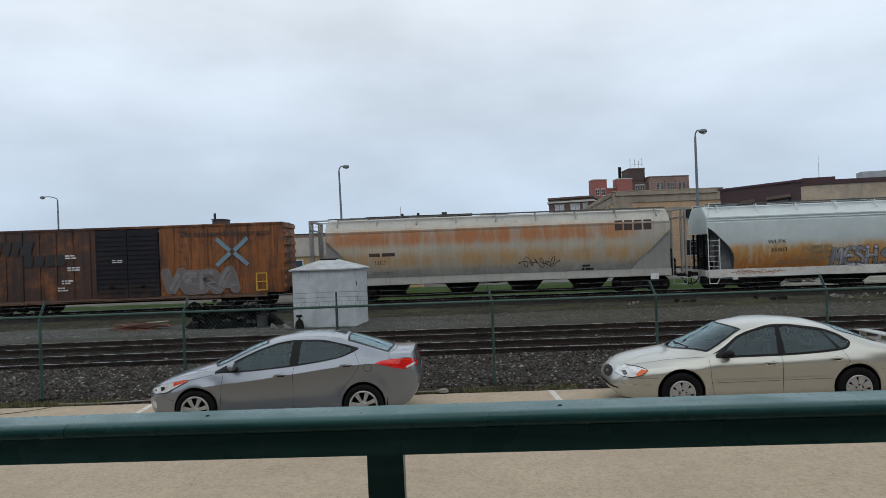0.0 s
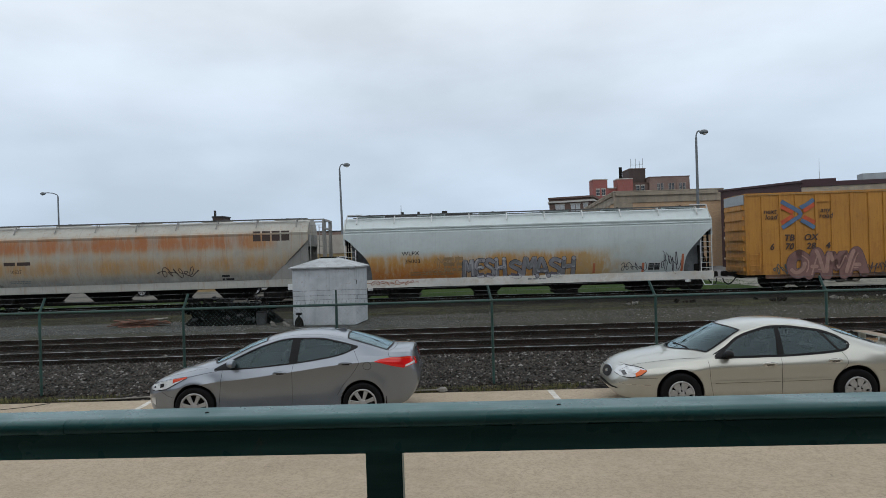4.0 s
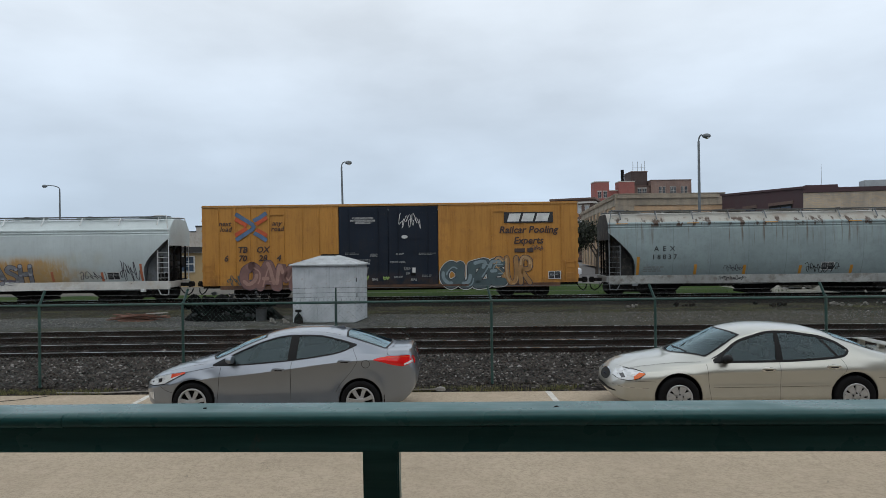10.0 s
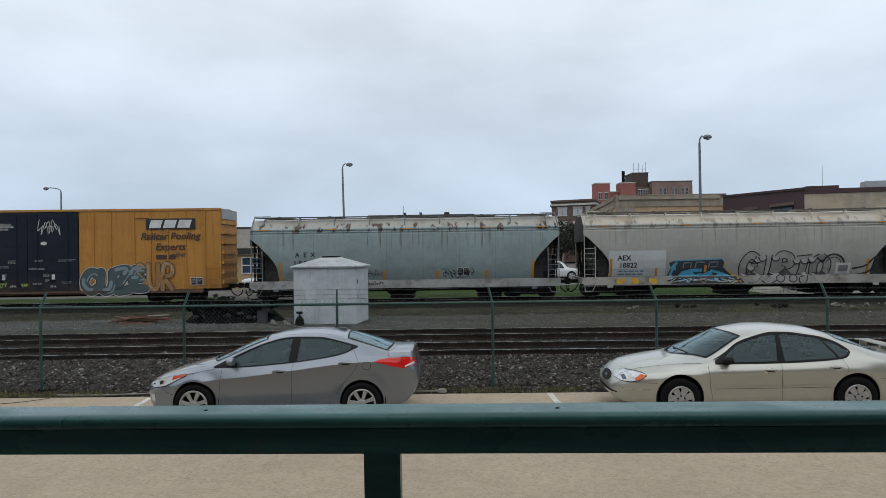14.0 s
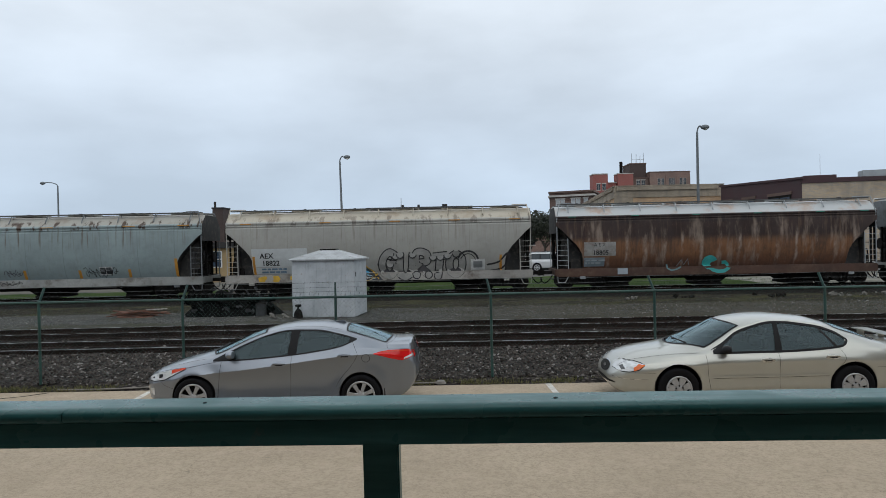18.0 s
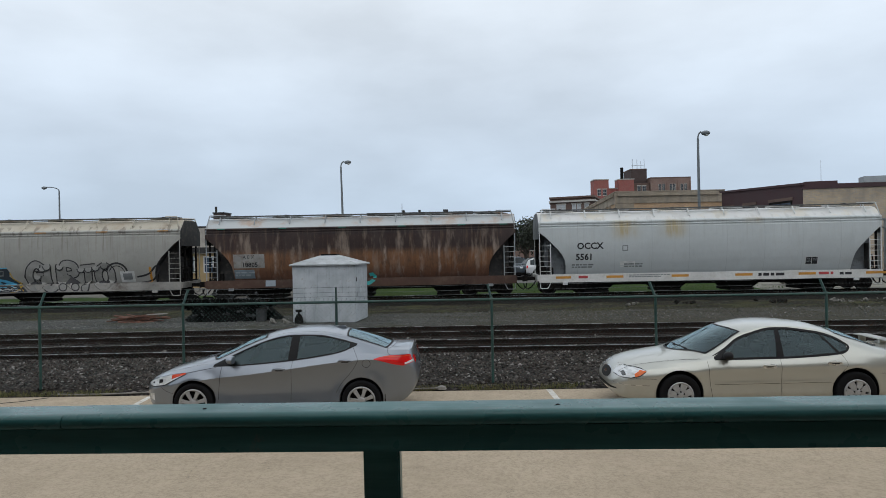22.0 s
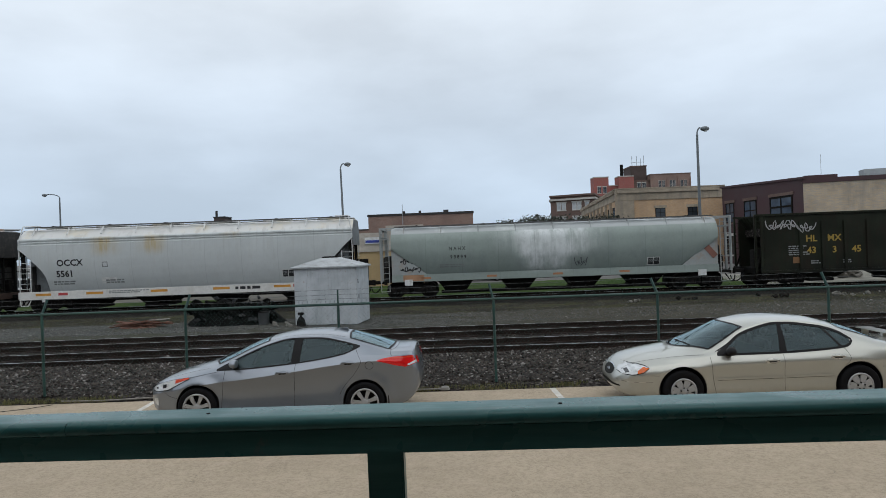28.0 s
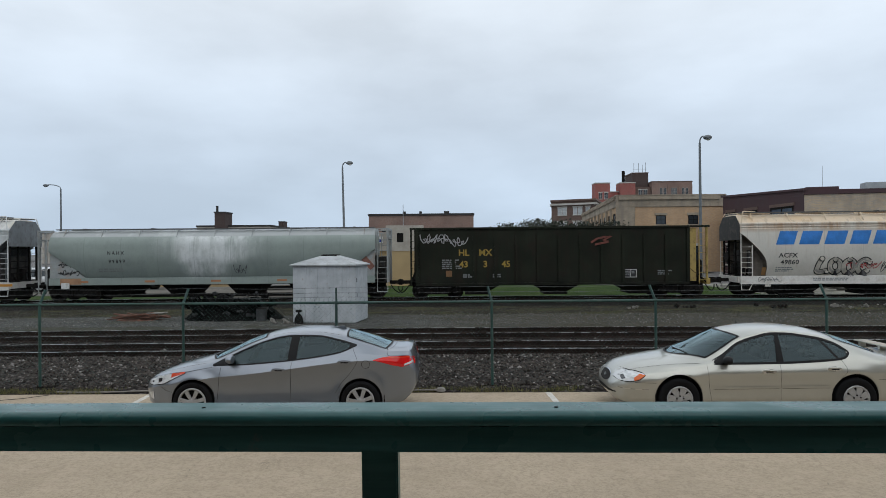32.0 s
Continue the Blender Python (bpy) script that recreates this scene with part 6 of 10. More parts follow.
# -- a boxcar
def boxcar(label, s0, s1, top, paint, door_paint, door0, door1, ribs, roof_mat, trucks, floor=0.72, worn_end=None, door_ribs=6, rods=True):
    w = wagon(label, "boxcar", s0, s1)
    half, c = (s1 - s0) / 2, (s0 + s1) / 2
    d0, d1 = door0 - c, door1 - c
    for s in (-1, 1):
        y0, y1 = sorted((s * 1.46, s * 1.50))
        for a, b in ((-half, d0), (d1, half)):
            part("side_wall", box(B(), a, b, y0, y1, floor, top - 0.14), paint, w)
        for x in ribs:
            xx = x - c
            if not (d0 - 0.05 < xx < d1 + 0.05):
                part("side_post", box(B(), xx - 0.05, xx + 0.05, *sorted((s * 1.502, s * 1.55)), floor + 0.02, top - 0.16, bevel=0.012), paint, w)
        part("side_sill", box(B(), -half + 0.9, half - 0.9, *sorted((s * 1.40, s * 1.52)), floor - 0.2, floor - 0.004), M["rust_sill"], w)
        part("top_chord", box(B(), -half, half, *sorted((s * 1.45, s * 1.545)), top - 0.14, top - 0.02, bevel=0.01), paint, w)
        mid = (d0 + d1) / 2
        for a, b in ((d0 + 0.03, mid - 0.01), (mid + 0.01, d1 - 0.03)):
            d = part("door", box(B(), a, b, *sorted((s * 1.49, s * 1.545)), floor - 0.02, top - 0.17, bevel=0.01), door_paint, w, "dark plug door")
            for k in range(door_ribs):
                z = floor + 0.25 + k * (top - floor - 0.75) / (door_ribs - 1)
                part("door_rib", box(B(), a + 0.02, b - 0.02, *sorted((s * 1.547, s * (1.562 if rods else 1.58))), z, z + 0.1, bevel=0.006), door_paint, d)
            for f in (0.2, 0.8) if rods else ():
                x = a + (b - a) * f
                part("lock_rod", rod(B(), (x, s * 1.58, floor), (x, s * 1.58, top - 0.25), 0.018, 6), door_paint, d)
            part("door_handle", box(B(), (a + b) / 2 - 0.12, (a + b) / 2 + 0.12, *sorted((s * 1.563, s * 1.6)), 1.2, 1.34, bevel=0.01), M["steel_dark"], d)
        part("door_track", box(B(), d0 - 1.5, d1 + 1.5, *sorted((s * 1.52, s * 1.6)), floor - 0.12, floor - 0.04), M["rust_sill"], w)
    bm = B()
    for a, b in ((-half - 0.02, half + 0.02),):
        slab(bm, [(a, 0), (b, 0), (b, 0.02), (a, 0.02)], -1.55, 0, pose(0, 0, top - 0.02, 3.2))
        slab(bm, [(a, 0), (b, 0), (b, 0.02), (a, 0.02)], 0, 1.55, pose(0, 0, top - 0.02, -3.2))
    part("roof", bm, roof_mat, w)
    n = int(2 * half / 1.1)
    for k in range(n):
        x = -half + (k + 0.5) * 2 * half / n
        bm = B()
        box(bm, x - 0.04, x + 0.04, -1.5, 0, 0.02, 0.06, pose(0, 0, top - 0.02, 3.2)), box(bm, x - 0.04, x + 0.04, 0, 1.5, 0.02, 0.06, pose(0, 0, top - 0.02, -3.2))
        part("roof_rib", bm, roof_mat, w)
    for e in (-1, 1):
        x = e * half
        part("end_wall", box(B(), *sorted((x, x - e * 0.04)), -1.455, 1.455, floor, top - 0.03), paint, w)
        for k in range(8):
            z = floor + 0.2 + k * (top - floor - 0.5) / 7
            if k == 7 and worn_end:
                continue
            bm = slab(B(), [(-1.35, z), (-1.25, z + 0.2), (1.25, z + 0.2), (1.35, z)], 0, 0.09, pose(x, 0, 0, 0, 0, 90 if e > 0 else -90) @ pose(0, -0.09, 0))
            part("corrugation", bm, paint, w)
        if worn_end:
            part("end_panel", box(B(), *sorted((x, x + e * 0.05)), -1.4, 1.4, top - 0.55, top - 0.06), worn_end, w, "bare weathered upper end panel")
        add_ladder(w, x - e * 0.12, x - e * 0.62, -1.56, floor + 0.05, 1.9, 1.9, 4, paint)
        add_ladder(w, x - e * 0.12, x - e * 0.62, 1.56, floor + 0.05, 1.9, 1.9, 4, paint)
        part("draft_sill", box(B(), *sorted((x, x - e * 3.0)), -0.4, 0.4, 0.6, floor), M["steel_dark"], w)
        add_coupler(w, x, e), add_truck(w, e * (half - trucks))
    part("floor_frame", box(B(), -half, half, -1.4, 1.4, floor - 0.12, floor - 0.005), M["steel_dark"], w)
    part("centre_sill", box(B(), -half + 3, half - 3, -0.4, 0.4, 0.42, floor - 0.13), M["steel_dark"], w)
    return w, (lambda z: 1.50)


def box_paint(name, base, rust, amount, vary=0.1, grime=(0.1, 0.06, 0.03), black=0.0):
    m = Nodes(name, 0.55)
    m.b.inputs["Specular IOR Level"].default_value = 0.5 if max(base) > 0.1 else 0.12
    z = m.axis(2)
    col = m.mix(m.ramp(m.noise(0.6, 5), 0.3, 0.7), shade(base, 1 - vary), shade(base, 1 + vary))
    run = m.noise(1.0, 6, 0.7, m.stretch(4, 4, 0.35))
    col = m.mix(m.ramp(run, 0.45, 0.75, 0, amount), col, rust)
    col = m.mix(m.ramp(m.noise(1.3, 7, 0.7), 0.5, 0.7, 0, amount), col, rust)
    col = m.mix(m.math("MULTIPLY", m.ramp(z, 1.6, 0.7, 0, 0.5), m.ramp(m.noise(2.2, 5, 0.7), 0.35, 0.65)), col, grime)
    col = m.mix(m.ramp(m.noise(8, 4), 0.62, 0.74, 0, 0.5), col, shade(rust, 0.8))
    col = m.mix(m.ramp(m.noise(1.0, 6, 0.75, m.stretch(15, 15, 0.9)), 0.5, 0.7, 0, 0.4), col, shade(rust, 0.7))
    if black:
        col = m.mix(m.ramp(m.noise(1.0, 6, 0.7, m.stretch(1.7, 1, 0.16)), 0.5, 0.66, 0, black), col, (0.02, 0.012, 0.011))
        col = m.mix(m.math("MULTIPLY", m.ramp(m.axis(0), 1.5, -1.5, 0, black), m.ramp(m.noise(0.9, 6, 0.7), 0.28, 0.52)), col, (0.028, 0.016, 0.014))
    return m.done(col, m.noise(6, 4), 0.1, 0.01, m.ramp(run, 0.3, 0.7, 0.45, 0.7))


# 1: the rust-brown boxcar
p_rust = box_paint("rust_brown_boxcar_paint", (0.25, 0.083, 0.018), (0.08, 0.027, 0.013), 0.9, 0.18, (0.03, 0.02, 0.016), 0.85)
p_rdoor = box_paint("black_boxcar_door_paint", (0.018, 0.02, 0.026), (0.05, 0.03, 0.022), 0.4)
r_rust = plain("rusted_roof_sheet", (0.05, 0.028, 0.026), 0.85, 0, 0.25, 0.8, 14, dirt=(0.07, 0.04, 0.03))
w1, h1 = boxcar("rust-brown weathered boxcar with a dark sliding door and graffiti", -64.9, -49.4, 4.3, p_rust, p_rdoor, -58.73, -55.57,
                [-64 + 0.83 * k for k in range(18)], r_rust, 2.1, 0.75, None, 13, False)
c1 = -57.15
for sx in (-1, 1):
    for sz in (-1, 1):
        v_, f_ = ribbon([(sx * 0.1, sz * 0.06), (sx * 0.45, sz * 0.36), (sx * 0.78, sz * 0.68)], 0.2)
        decal(w1, "emblem", v_, f_, -51.95 - c1, 2.85, M["emblem_faded"], lambda z: 1.52, 0.038, "faded pale blue stroke of a cross")
throwup(w1, -55.45 - c1, 0.82, 3.7, 1.2, "VERA", M["spray_faded"], M["spray_faded_edge"], lambda z: 1.552, 0.44, 0.025, 5, "faded pale graffiti letters", M["spray_faded_light"])
write(w1, "The nationwide boxcar pool", -52.3 - c1, 3.66, 0.42, M["ink_brown"], lambda z: 1.552, 0.15, 0.006, 0.95)
slanted_bars(w1, -64.6 - c1, 3.0, 0.75, [0.55, 0.5, 0.3, 0.3, 0.5], 0.14, M["ink_black"], lambda z: 1.552)
slanted_bars(w1, -62.3 - c1, 2.45, 0.55, [0.42, 0.42, 0.42, 0.42], 0.13, M["ink_black"], lambda z: 1.552)
for k, (x, z) in enumerate(((-60.2, 2.9), (-60.1, 2.3), (-60.4, 1.65), (-60.6, 1.3), (-57.9, 2.6))):
    bars(w1, 2, x - c1, z, 0.5, 0.07, M["ink_white"], lambda z: 1.572, k + 60)
fr = B()
for a in ((-0.5, -0.44, 0.85, 1.75), (0.0, 0.06, 0.85, 1.75), (-0.5, 0.06, 0.85, 0.9), (-0.5, 0.06, 1.28, 1.33), (-0.5, 0.06, 1.7, 1.75)):
    box(fr, a[0], a[1], -1.56, -1.52, a[2], a[3])
part("ladder_frame", fr, M["ink_yellow"], w1, "yellow ladder frame").location = (-50.3 - c1, 0, 0)

# 2: the rusty grey hopper with triangular end plates
p2 = hopper_paint("rust_streaked_grey_paint", (0.38, 0.375, 0.335), 0.1, None, 3.7, (0.3, 0.13, 0.06), 0.5,
                  [(2.4, 3.7, -9, 9.5, (0.43, 0.34, 0.235), 0.9, 0.35), (2.85, 3.55, -8.8, 7.0, (0.4, 0.2, 0.08), 1.5, 0.25), (2.95, 3.5, -8.2, 5.5, (0.38, 0.14, 0.05), 1.2, 0.2), (1.6, 2.5, -8.2, 8.0, (0.44, 0.3, 0.15), 1.0, 0.3), (1.85, 2.35, -7.9, 6.6, (0.42, 0.22, 0.07), 0.75, 0.22),
                   # shade of the inward-curving lower side, as a grey band
                   (1.2, 1.65, -9, 9, (0.2, 0.21, 0.21), 0.7, 0.2)], 0.0, 0.3)
e2 = hopper_paint("dusty_grey_end_cage_paint", (0.24, 0.235, 0.22), 0.1, grime=0.3, streaks=0.2)
w2, h2, cx2 = plated_hopper("rust-streaked grey covered hopper with triangular end plates", -48.06, -29.23, 0.78, 0.78, p2, 4.28, 1.95, (-5.4, -1.8, 1.4, 4.7), e2, 1.95)
c2 = -38.65
slanted_bars(w2, -32.75 - c2, 3.2, 0.5, [0.38, 0.4, 0.4, 0.4], 0.08, M["ink_brown"], h2, 0.0)
bars(w2, 1, -45.1 - c2, 2.32, 0.75, 0.17, M["ink_brown"], h2, 5)
write(w2, "10327", -44.55 - c2, 1.92, 0.26, M["ink_brown"], h2, wide=0.9)
scribble(w2, -37.5 - c2, 1.45, 1.9, 0.6, M["ink_brown"], h2, 12, 6, 0.04)
bars(w2, 2, -34.4 - c2, 1.45, 0.5, 0.1, M["ink_black"], h2, 8)
bars(w2, 2, -44.9 - c2, 1.5, 1.1, 0.05, M["ink_grey"], h2, 9)

# 3: the pale grey hopper with an orange stain
p3 = hopper_paint("orange_stained_pale_paint", (0.5, 0.555, 0.55), 0.06, None, 3.7, (0.32, 0.33, 0.33), 0.15,
                  [(0.9, 2.2, -8.2, 4.0, (0.5, 0.31, 0.12), 1.9, 0.35), (0.9, 2.0, -8.2, 2.4, (0.5, 0.24, 0.055), 1.5, 0.35), (0.6, 1.6, -8.2, -3.6, (0.44, 0.16, 0.035), 1.5, 0.4), (0.7, 1.75, 0.6, 5.4, (0.45, 0.3, 0.13), 0.65, 0.25), (1.9, 2.5, 3.0, 6.0, (0.42, 0.4, 0.28), 0.45, 0.3)], 0.0, 0.2, seams=0.12)
s3 = plain("pale_sill_paint", (0.56, 0.55, 0.51), 0.6, 0, 0.15, 0.7, 14, dirt=(0.36, 0.25, 0.14), dirt_amount=0.4)
w3, h3 = round_hopper("pale grey covered hopper with a broad orange stain and silver graffiti", -28.2, -9.8, p3, s3, 4.3, (-6.1, -2.1, 2.0, 6.0), 1.55, 10, False, M["white_part"], end_mat=M["end_grey"], sheet_mat=p3)
c3 = -19.0
write(w3, "WLPX", -24.85 - c3, 2.27, 0.27, M["ink_black"], h3, bold=0.002, wide=1.2)
write(w3, "35003", -24.75 - c3, 1.87, 0.27, M["ink_black"], h3, bold=0.002, wide=1.2)
bars(w3, 3, -23.2 - c3, 1.95, 1.1, 0.16, ink("brown_stencil", (0.3, 0.2, 0.1)), h3, 21)
bars(w3, 2, -24.9 - c3, 1.35, 2.4, 0.07, ink("brown_stencil", (0.3, 0.2, 0.1)), h3, 22)
throwup(w3, -22.2 - c3, 0.98, 2.15, 1.0, "MESH", M["tag_silver"], M["tag_dark"], h3, 0.19, 0.024, 3, "silver graffiti letters with dark outlines", ink("bright_silver_spray", (0.42, 0.42, 0.43)))
throwup(w3, -19.9 - c3, 0.98, 3.3, 1.0, "SMASH", M["tag_silver"], M["tag_dark"], h3, 0.2, 0.024, 4, "silver graffiti letters with dark outlines", M["ink_grey"])
scribble(w3, -23.6 - c3, 1.5, 1.2, 0.75, ink("faint_brown_scrawl", (0.3, 0.2, 0.11)), h3, 35, 7, 0.03), scribble(w3, -24.2 - c3, 1.3, 1.8, 0.35, ink("faint_tan_scrawl", (0.38, 0.24, 0.12)), h3, 36, 9, 0.025)
for x, z0, z1 in ((-15.65, 1.1, 1.6), (-13.2, 1.08, 1.55), (-11.25, 1.08, 1.95)):
    patch(w3, "marker_stripe", x - c3 - 0.06, x - c3 + 0.06, z0, z1, ink("orange_red_marker", (0.5, 0.16, 0.08)), h3, 0.006)
data_plate(w3, -12.65 - c3, 1.35, h3)
scribble(w3, -14.3 - c3, 1.1, 1.2, 0.5, M["tag_dark"], h3, 31, 5, 0.03)
scribble(w3, -12.3 - c3, 0.95, 0.9, 1.2, M["tag_dark"], h3, 32, 5, 0.035)
scribble(w3, -27.0 - c3, 0.78, 2.4, 0.26, ink("rust_red_scrawl", (0.36, 0.17, 0.12)), lambda z: 1.535, 33, 8, 0.03)
bars(w3, 1, -19.0 - c3, 0.88, 0.8, 0.07, M["ink_grey"], lambda z: 1.535, 34)

# 4: the yellow boxcar
p4 = box_paint("yellow_boxcar_paint", (0.46, 0.21, 0.032), (0.27, 0.105, 0.022), 0.45, 0.08, (0.14, 0.07, 0.03))
d4 = box_paint("navy_door_paint", (0.016, 0.022, 0.034), (0.035, 0.035, 0.035), 0.3)
r4 = plain("weathered_galvanised_roof", (0.36, 0.26, 0.13), 0.6, 0.1, 0.2, 0.8, 14, dirt=(0.2, 0.1, 0.05))
w4, h4 = boxcar("mustard-yellow high boxcar with navy double doors and graffiti", -8.16, 10.74, 4.85, p4, d4, -1.28, 3.74,
                [-7.35, -6.5, -5.75, -4.8, -4.05, -3.15, -2.3, -1.6, 4.45, 5.3, 6.45, 7.25, 8.1, 9.0, 9.95], r4, 2.65, 0.78, M["grey_galv"])
c4 = 1.29
H4 = lambda z: 1.552
for pts_, wd_, mt_ in (([(-0.8, 0.66), (-0.2, 0.28), (0.05, 0.12), (0.12, 0.0), (0.05, -0.12), (-0.2, -0.28), (-0.78, -0.66)], 0.2, "emblem_blue"), ([(0.1, 0.3), (0.4, 0.45), (0.76, 0.7)], 0.2, "emblem_blue"),
                       ([(0.12, -0.3), (0.4, -0.45), (0.76, -0.7)], 0.2, "emblem_blue"), ([(-0.82, 0.4), (-0.24, 0.07)], 0.19, "emblem_red"), ([(-0.24, -0.07), (-0.82, -0.42)], 0.19, "emblem_red"),
                       ([(0.78, 0.46), (0.25, 0.14)], 0.19, "emblem_red"), ([(0.25, -0.14), (0.78, -0.44)], 0.19, "emblem_red")):
    v_, f_ = ribbon(pts_, wd_)
    decal(w4, "emblem", v_, f_, -5.65 - c4, 3.74, M[mt_], lambda z: 1.552, 0.006, "painted stroke of a blue and red cross")
write(w4, "next", -7.0 - c4, 3.8, 0.34, M["ink_brown"], H4, 0.2, 0.006), write(w4, "load", -6.95 - c4, 3.52, 0.34, M["ink_brown"], H4, 0.2, 0.006)
write(w4, "any", -4.38 - c4, 3.8, 0.34, M["ink_brown"], H4, 0.2, 0.006), write(w4, "road", -4.35 - c4, 3.52, 0.34, M["ink_brown"], H4, 0.2, 0.006)
write(w4, "TB", -6.12 - c4, 2.45, 0.42, M["ink_brown"], H4, 0.2, 0.012), write(w4, "OX", -5.1 - c4, 2.45, 0.42, M["ink_brown"], H4, 0.2, 0.012)
for t_, x_ in (("6", -6.95), ("70", -6.12), ("28", -5.1), ("4", -4.3)):
    write(w4, t_, x_ - c4, 2.02, 0.42, M["ink_brown"], H4, 0.2, 0.012)
patch(w4, "name_panel", 7.05 - c4, 9.5 - c4, 3.78, 4.32, M["ink_black"], H4, 0.005)
slanted_bars(w4, 7.2 - c4, 3.85, 0.4, [0.58, 0.58, 0.62], 0.12, M["ink_white"], lambda z: 1.558, 0.3)
write(w4, "Railcar Pooling", 8.25 - c4, 3.28, 0.48, M["ink_brown"], H4, 0.2, 0.012, 1.02)
write(w4, "Experts", 8.25 - c4, 2.74, 0.48, M["ink_brown"], H4, 0.2, 0.012)
bars(w4, 1, 7.55 - c4, 2.3, 1.3, 0.2, M["ink_brown"], H4, 44)
H4d = lambda z: 1.572
write(w4, "CLOSE AND LOCK", -0.05 - c4, 4.06, 0.125, M["ink_white"], H4d, 0, 0.003), write(w4, "BOTH DOORS BEFORE", -0.05 - c4, 3.94, 0.125, M["ink_white"], H4d, 0, 0.003)
write(w4, "MOVING CAR", -0.05 - c4, 3.82, 0.125, M["ink_white"], H4d, 0, 0.003)
for k, (x, z, wd) in enumerate(((-0.95, 2.35, 0.7), (0.3, 2.28, 0.3), (1.6, 2.3, 0.4), (2.75, 2.3, 0.8), (-0.4, 2.0, 0.8), (1.3, 1.9, 0.9), (-1.0, 1.25, 0.25), (1.5, 1.15, 0.5), (2.9, 1.2, 0.5), (2.0, 1.6, 0.3), (0.0, 1.6, 0.15), (2.1, 1.35, 0.15))):
    bars(w4, 2 if wd > 0.3 else 3, x - c4, z, wd, 0.035, M["ink_grey"], H4d, k + 70)
write(w4, "SEAL", 0.55 - c4, 0.98, 0.15, M["ink_white"], H4d), write(w4, "SEAL", 2.5 - c4, 0.95, 0.15, M["ink_white"], H4d)
patch(w4, "paper_label", 0.0 - c4, 0.16 - c4, 1.35, 1.6, M["ink_white"], H4d, 0.003), patch(w4, "paper_label", 2.42 - c4, 2.58 - c4, 1.35, 1.6, M["ink_white"], H4d, 0.003)
scribble(w4, 1.8 - c4, 3.55, 1.0, 0.8, M["ink_white"], H4d, 41, 6, 0.03)
scribble(w4, -0.55 - c4, 0.95, 0.8, 0.4, ink("lime_spray", (0.3, 0.42, 0.12)), H4d, 42, 6, 0.05), scribble(w4, 0.95 - c4, 1.0, 0.3, 0.2, ink("lime_spray", (0.3, 0.42, 0.12)), H4d, 43, 3, 0.04)
o_ = [(0.16 * math.cos(a), 0.0 + 0.09 * math.sin(a)) for a in [i * 0.52 for i in range(12)]]
decal(w4, "round_label", o_, [tuple(range(12))], 2.05 - c4, 3.15, M["ink_white"], H4d)
throwup(w4, 3.95 - c4, 0.58, 3.1, 1.42, "CUZE", M["tag_green"], M["outline_soft"], H4, 0.4, 0.035, 7, "slate graffiti letters with pale outlines", ink("pale_slate_spray", (0.2, 0.26, 0.28)), M["outline_pale"])
throwup(w4, 6.5 - c4, 0.6, 1.9, 1.45, "SUR", ink("cream_spray", (0.3, 0.16, 0.055)), M["tag_dark"], H4, 0.22, 0.03, 9, "tan graffiti letters with dark outlines", ink("orange_spray", (0.4, 0.26, 0.13)))
throwup(w4, -6.2 - c4, 0.56, 3.6, 1.4, "OAMA", M["tag_pink"], ink("dull_violet_line", (0.1, 0.06, 0.07)), H4, 0.42, 0.03, 11, "faded maroon graffiti letters", ink("pale_pink_spray", (0.34, 0.2, 0.16)))
scribble(w4, -6.9 - c4, 0.75, 1.1, 0.6, M["tag_green"], H4, 45, 6, 0.04), scribble(w4, -2.9 - c4, 0.7, 1.4, 0.7, M["tag_dark"], H4, 46, 7, 0.035)
data_plate(w4, 9.55 - c4, 1.15, H4)
scribble(w4, 8.3 - c4, 2.35, 0.7, 0.3, M["tag_dark"], H4, 47, 5, 0.025)
part("gusset", box(B(), 6.45 - c4, 7.2 - c4, -1.56, -1.51, 4.35, 4.42, bevel=0.01), p4, w4), part("gusset", box(B(), -4.8 - c4, -4.0 - c4, -1.56, -1.51, 4.3, 4.37, bevel=0.01), p4, w4)

# 5: the grey-green hopper
p5 = hopper_paint("grey_green_hopper_paint", (0.265, 0.325, 0.325), 0.12, (0.36, 0.35, 0.31), 3.74, (0.16, 0.13, 0.1), 0.25, [(1.0, 1.5, -8, 8, (0.22, 0.27, 0.28), 0.5, 0.3)], 1.0, 0.35, seams=0.55)
s5 = plain("grey_sill_paint", (0.27, 0.275, 0.26), 0.65, 0, 0.25, 0.7, 14, dirt=(0.1, 0.075, 0.055), dirt_amount=0.7)
w5, h5 = round_hopper("grey-green covered hopper with rust spots along the roof edge", 12.24, 27.79, p5, s5, 4.27, (-4.9, -0.2, 4.3), 1.4, 9, False, M["end_grey"])
c5 = 20.015
write(w5, "A  E  X", 15.0 - c5, 2.28, 0.34, M["ink_black"], h5, 0, 0.006), write(w5, "1 8 8 3 7", 15.0 - c5, 1.87, 0.34, M["ink_black"], h5, 0, 0.006)
for x, z1 in ((13.72, 2.0), (16.55, 1.6), (18.95, 1.55), (21.65, 1.5), (24.1, 1.5), (26.45, 2.0)):
    patch(w5, "marker_stripe", x - c5 - 0.07, x - c5 + 0.07, 1.08, z1, M["ink_orange"], h5, 0.006)
for x in (12.9, 16.4, 20.2, 24.2, 26.9):
    patch(w5, "reflector", x - c5 - 0.3, x - c5 + 0.3, 3.64, 3.68, M["ink_orange"], lambda z: 1.54, 0.005)
data_plate(w5, 23.7 - c5 - 0.75, 1.45, h5)
bars(w5, 3, 14.0 - c5, 1.45, 1.0, 0.06, M["ink_grey"], h5, 51)
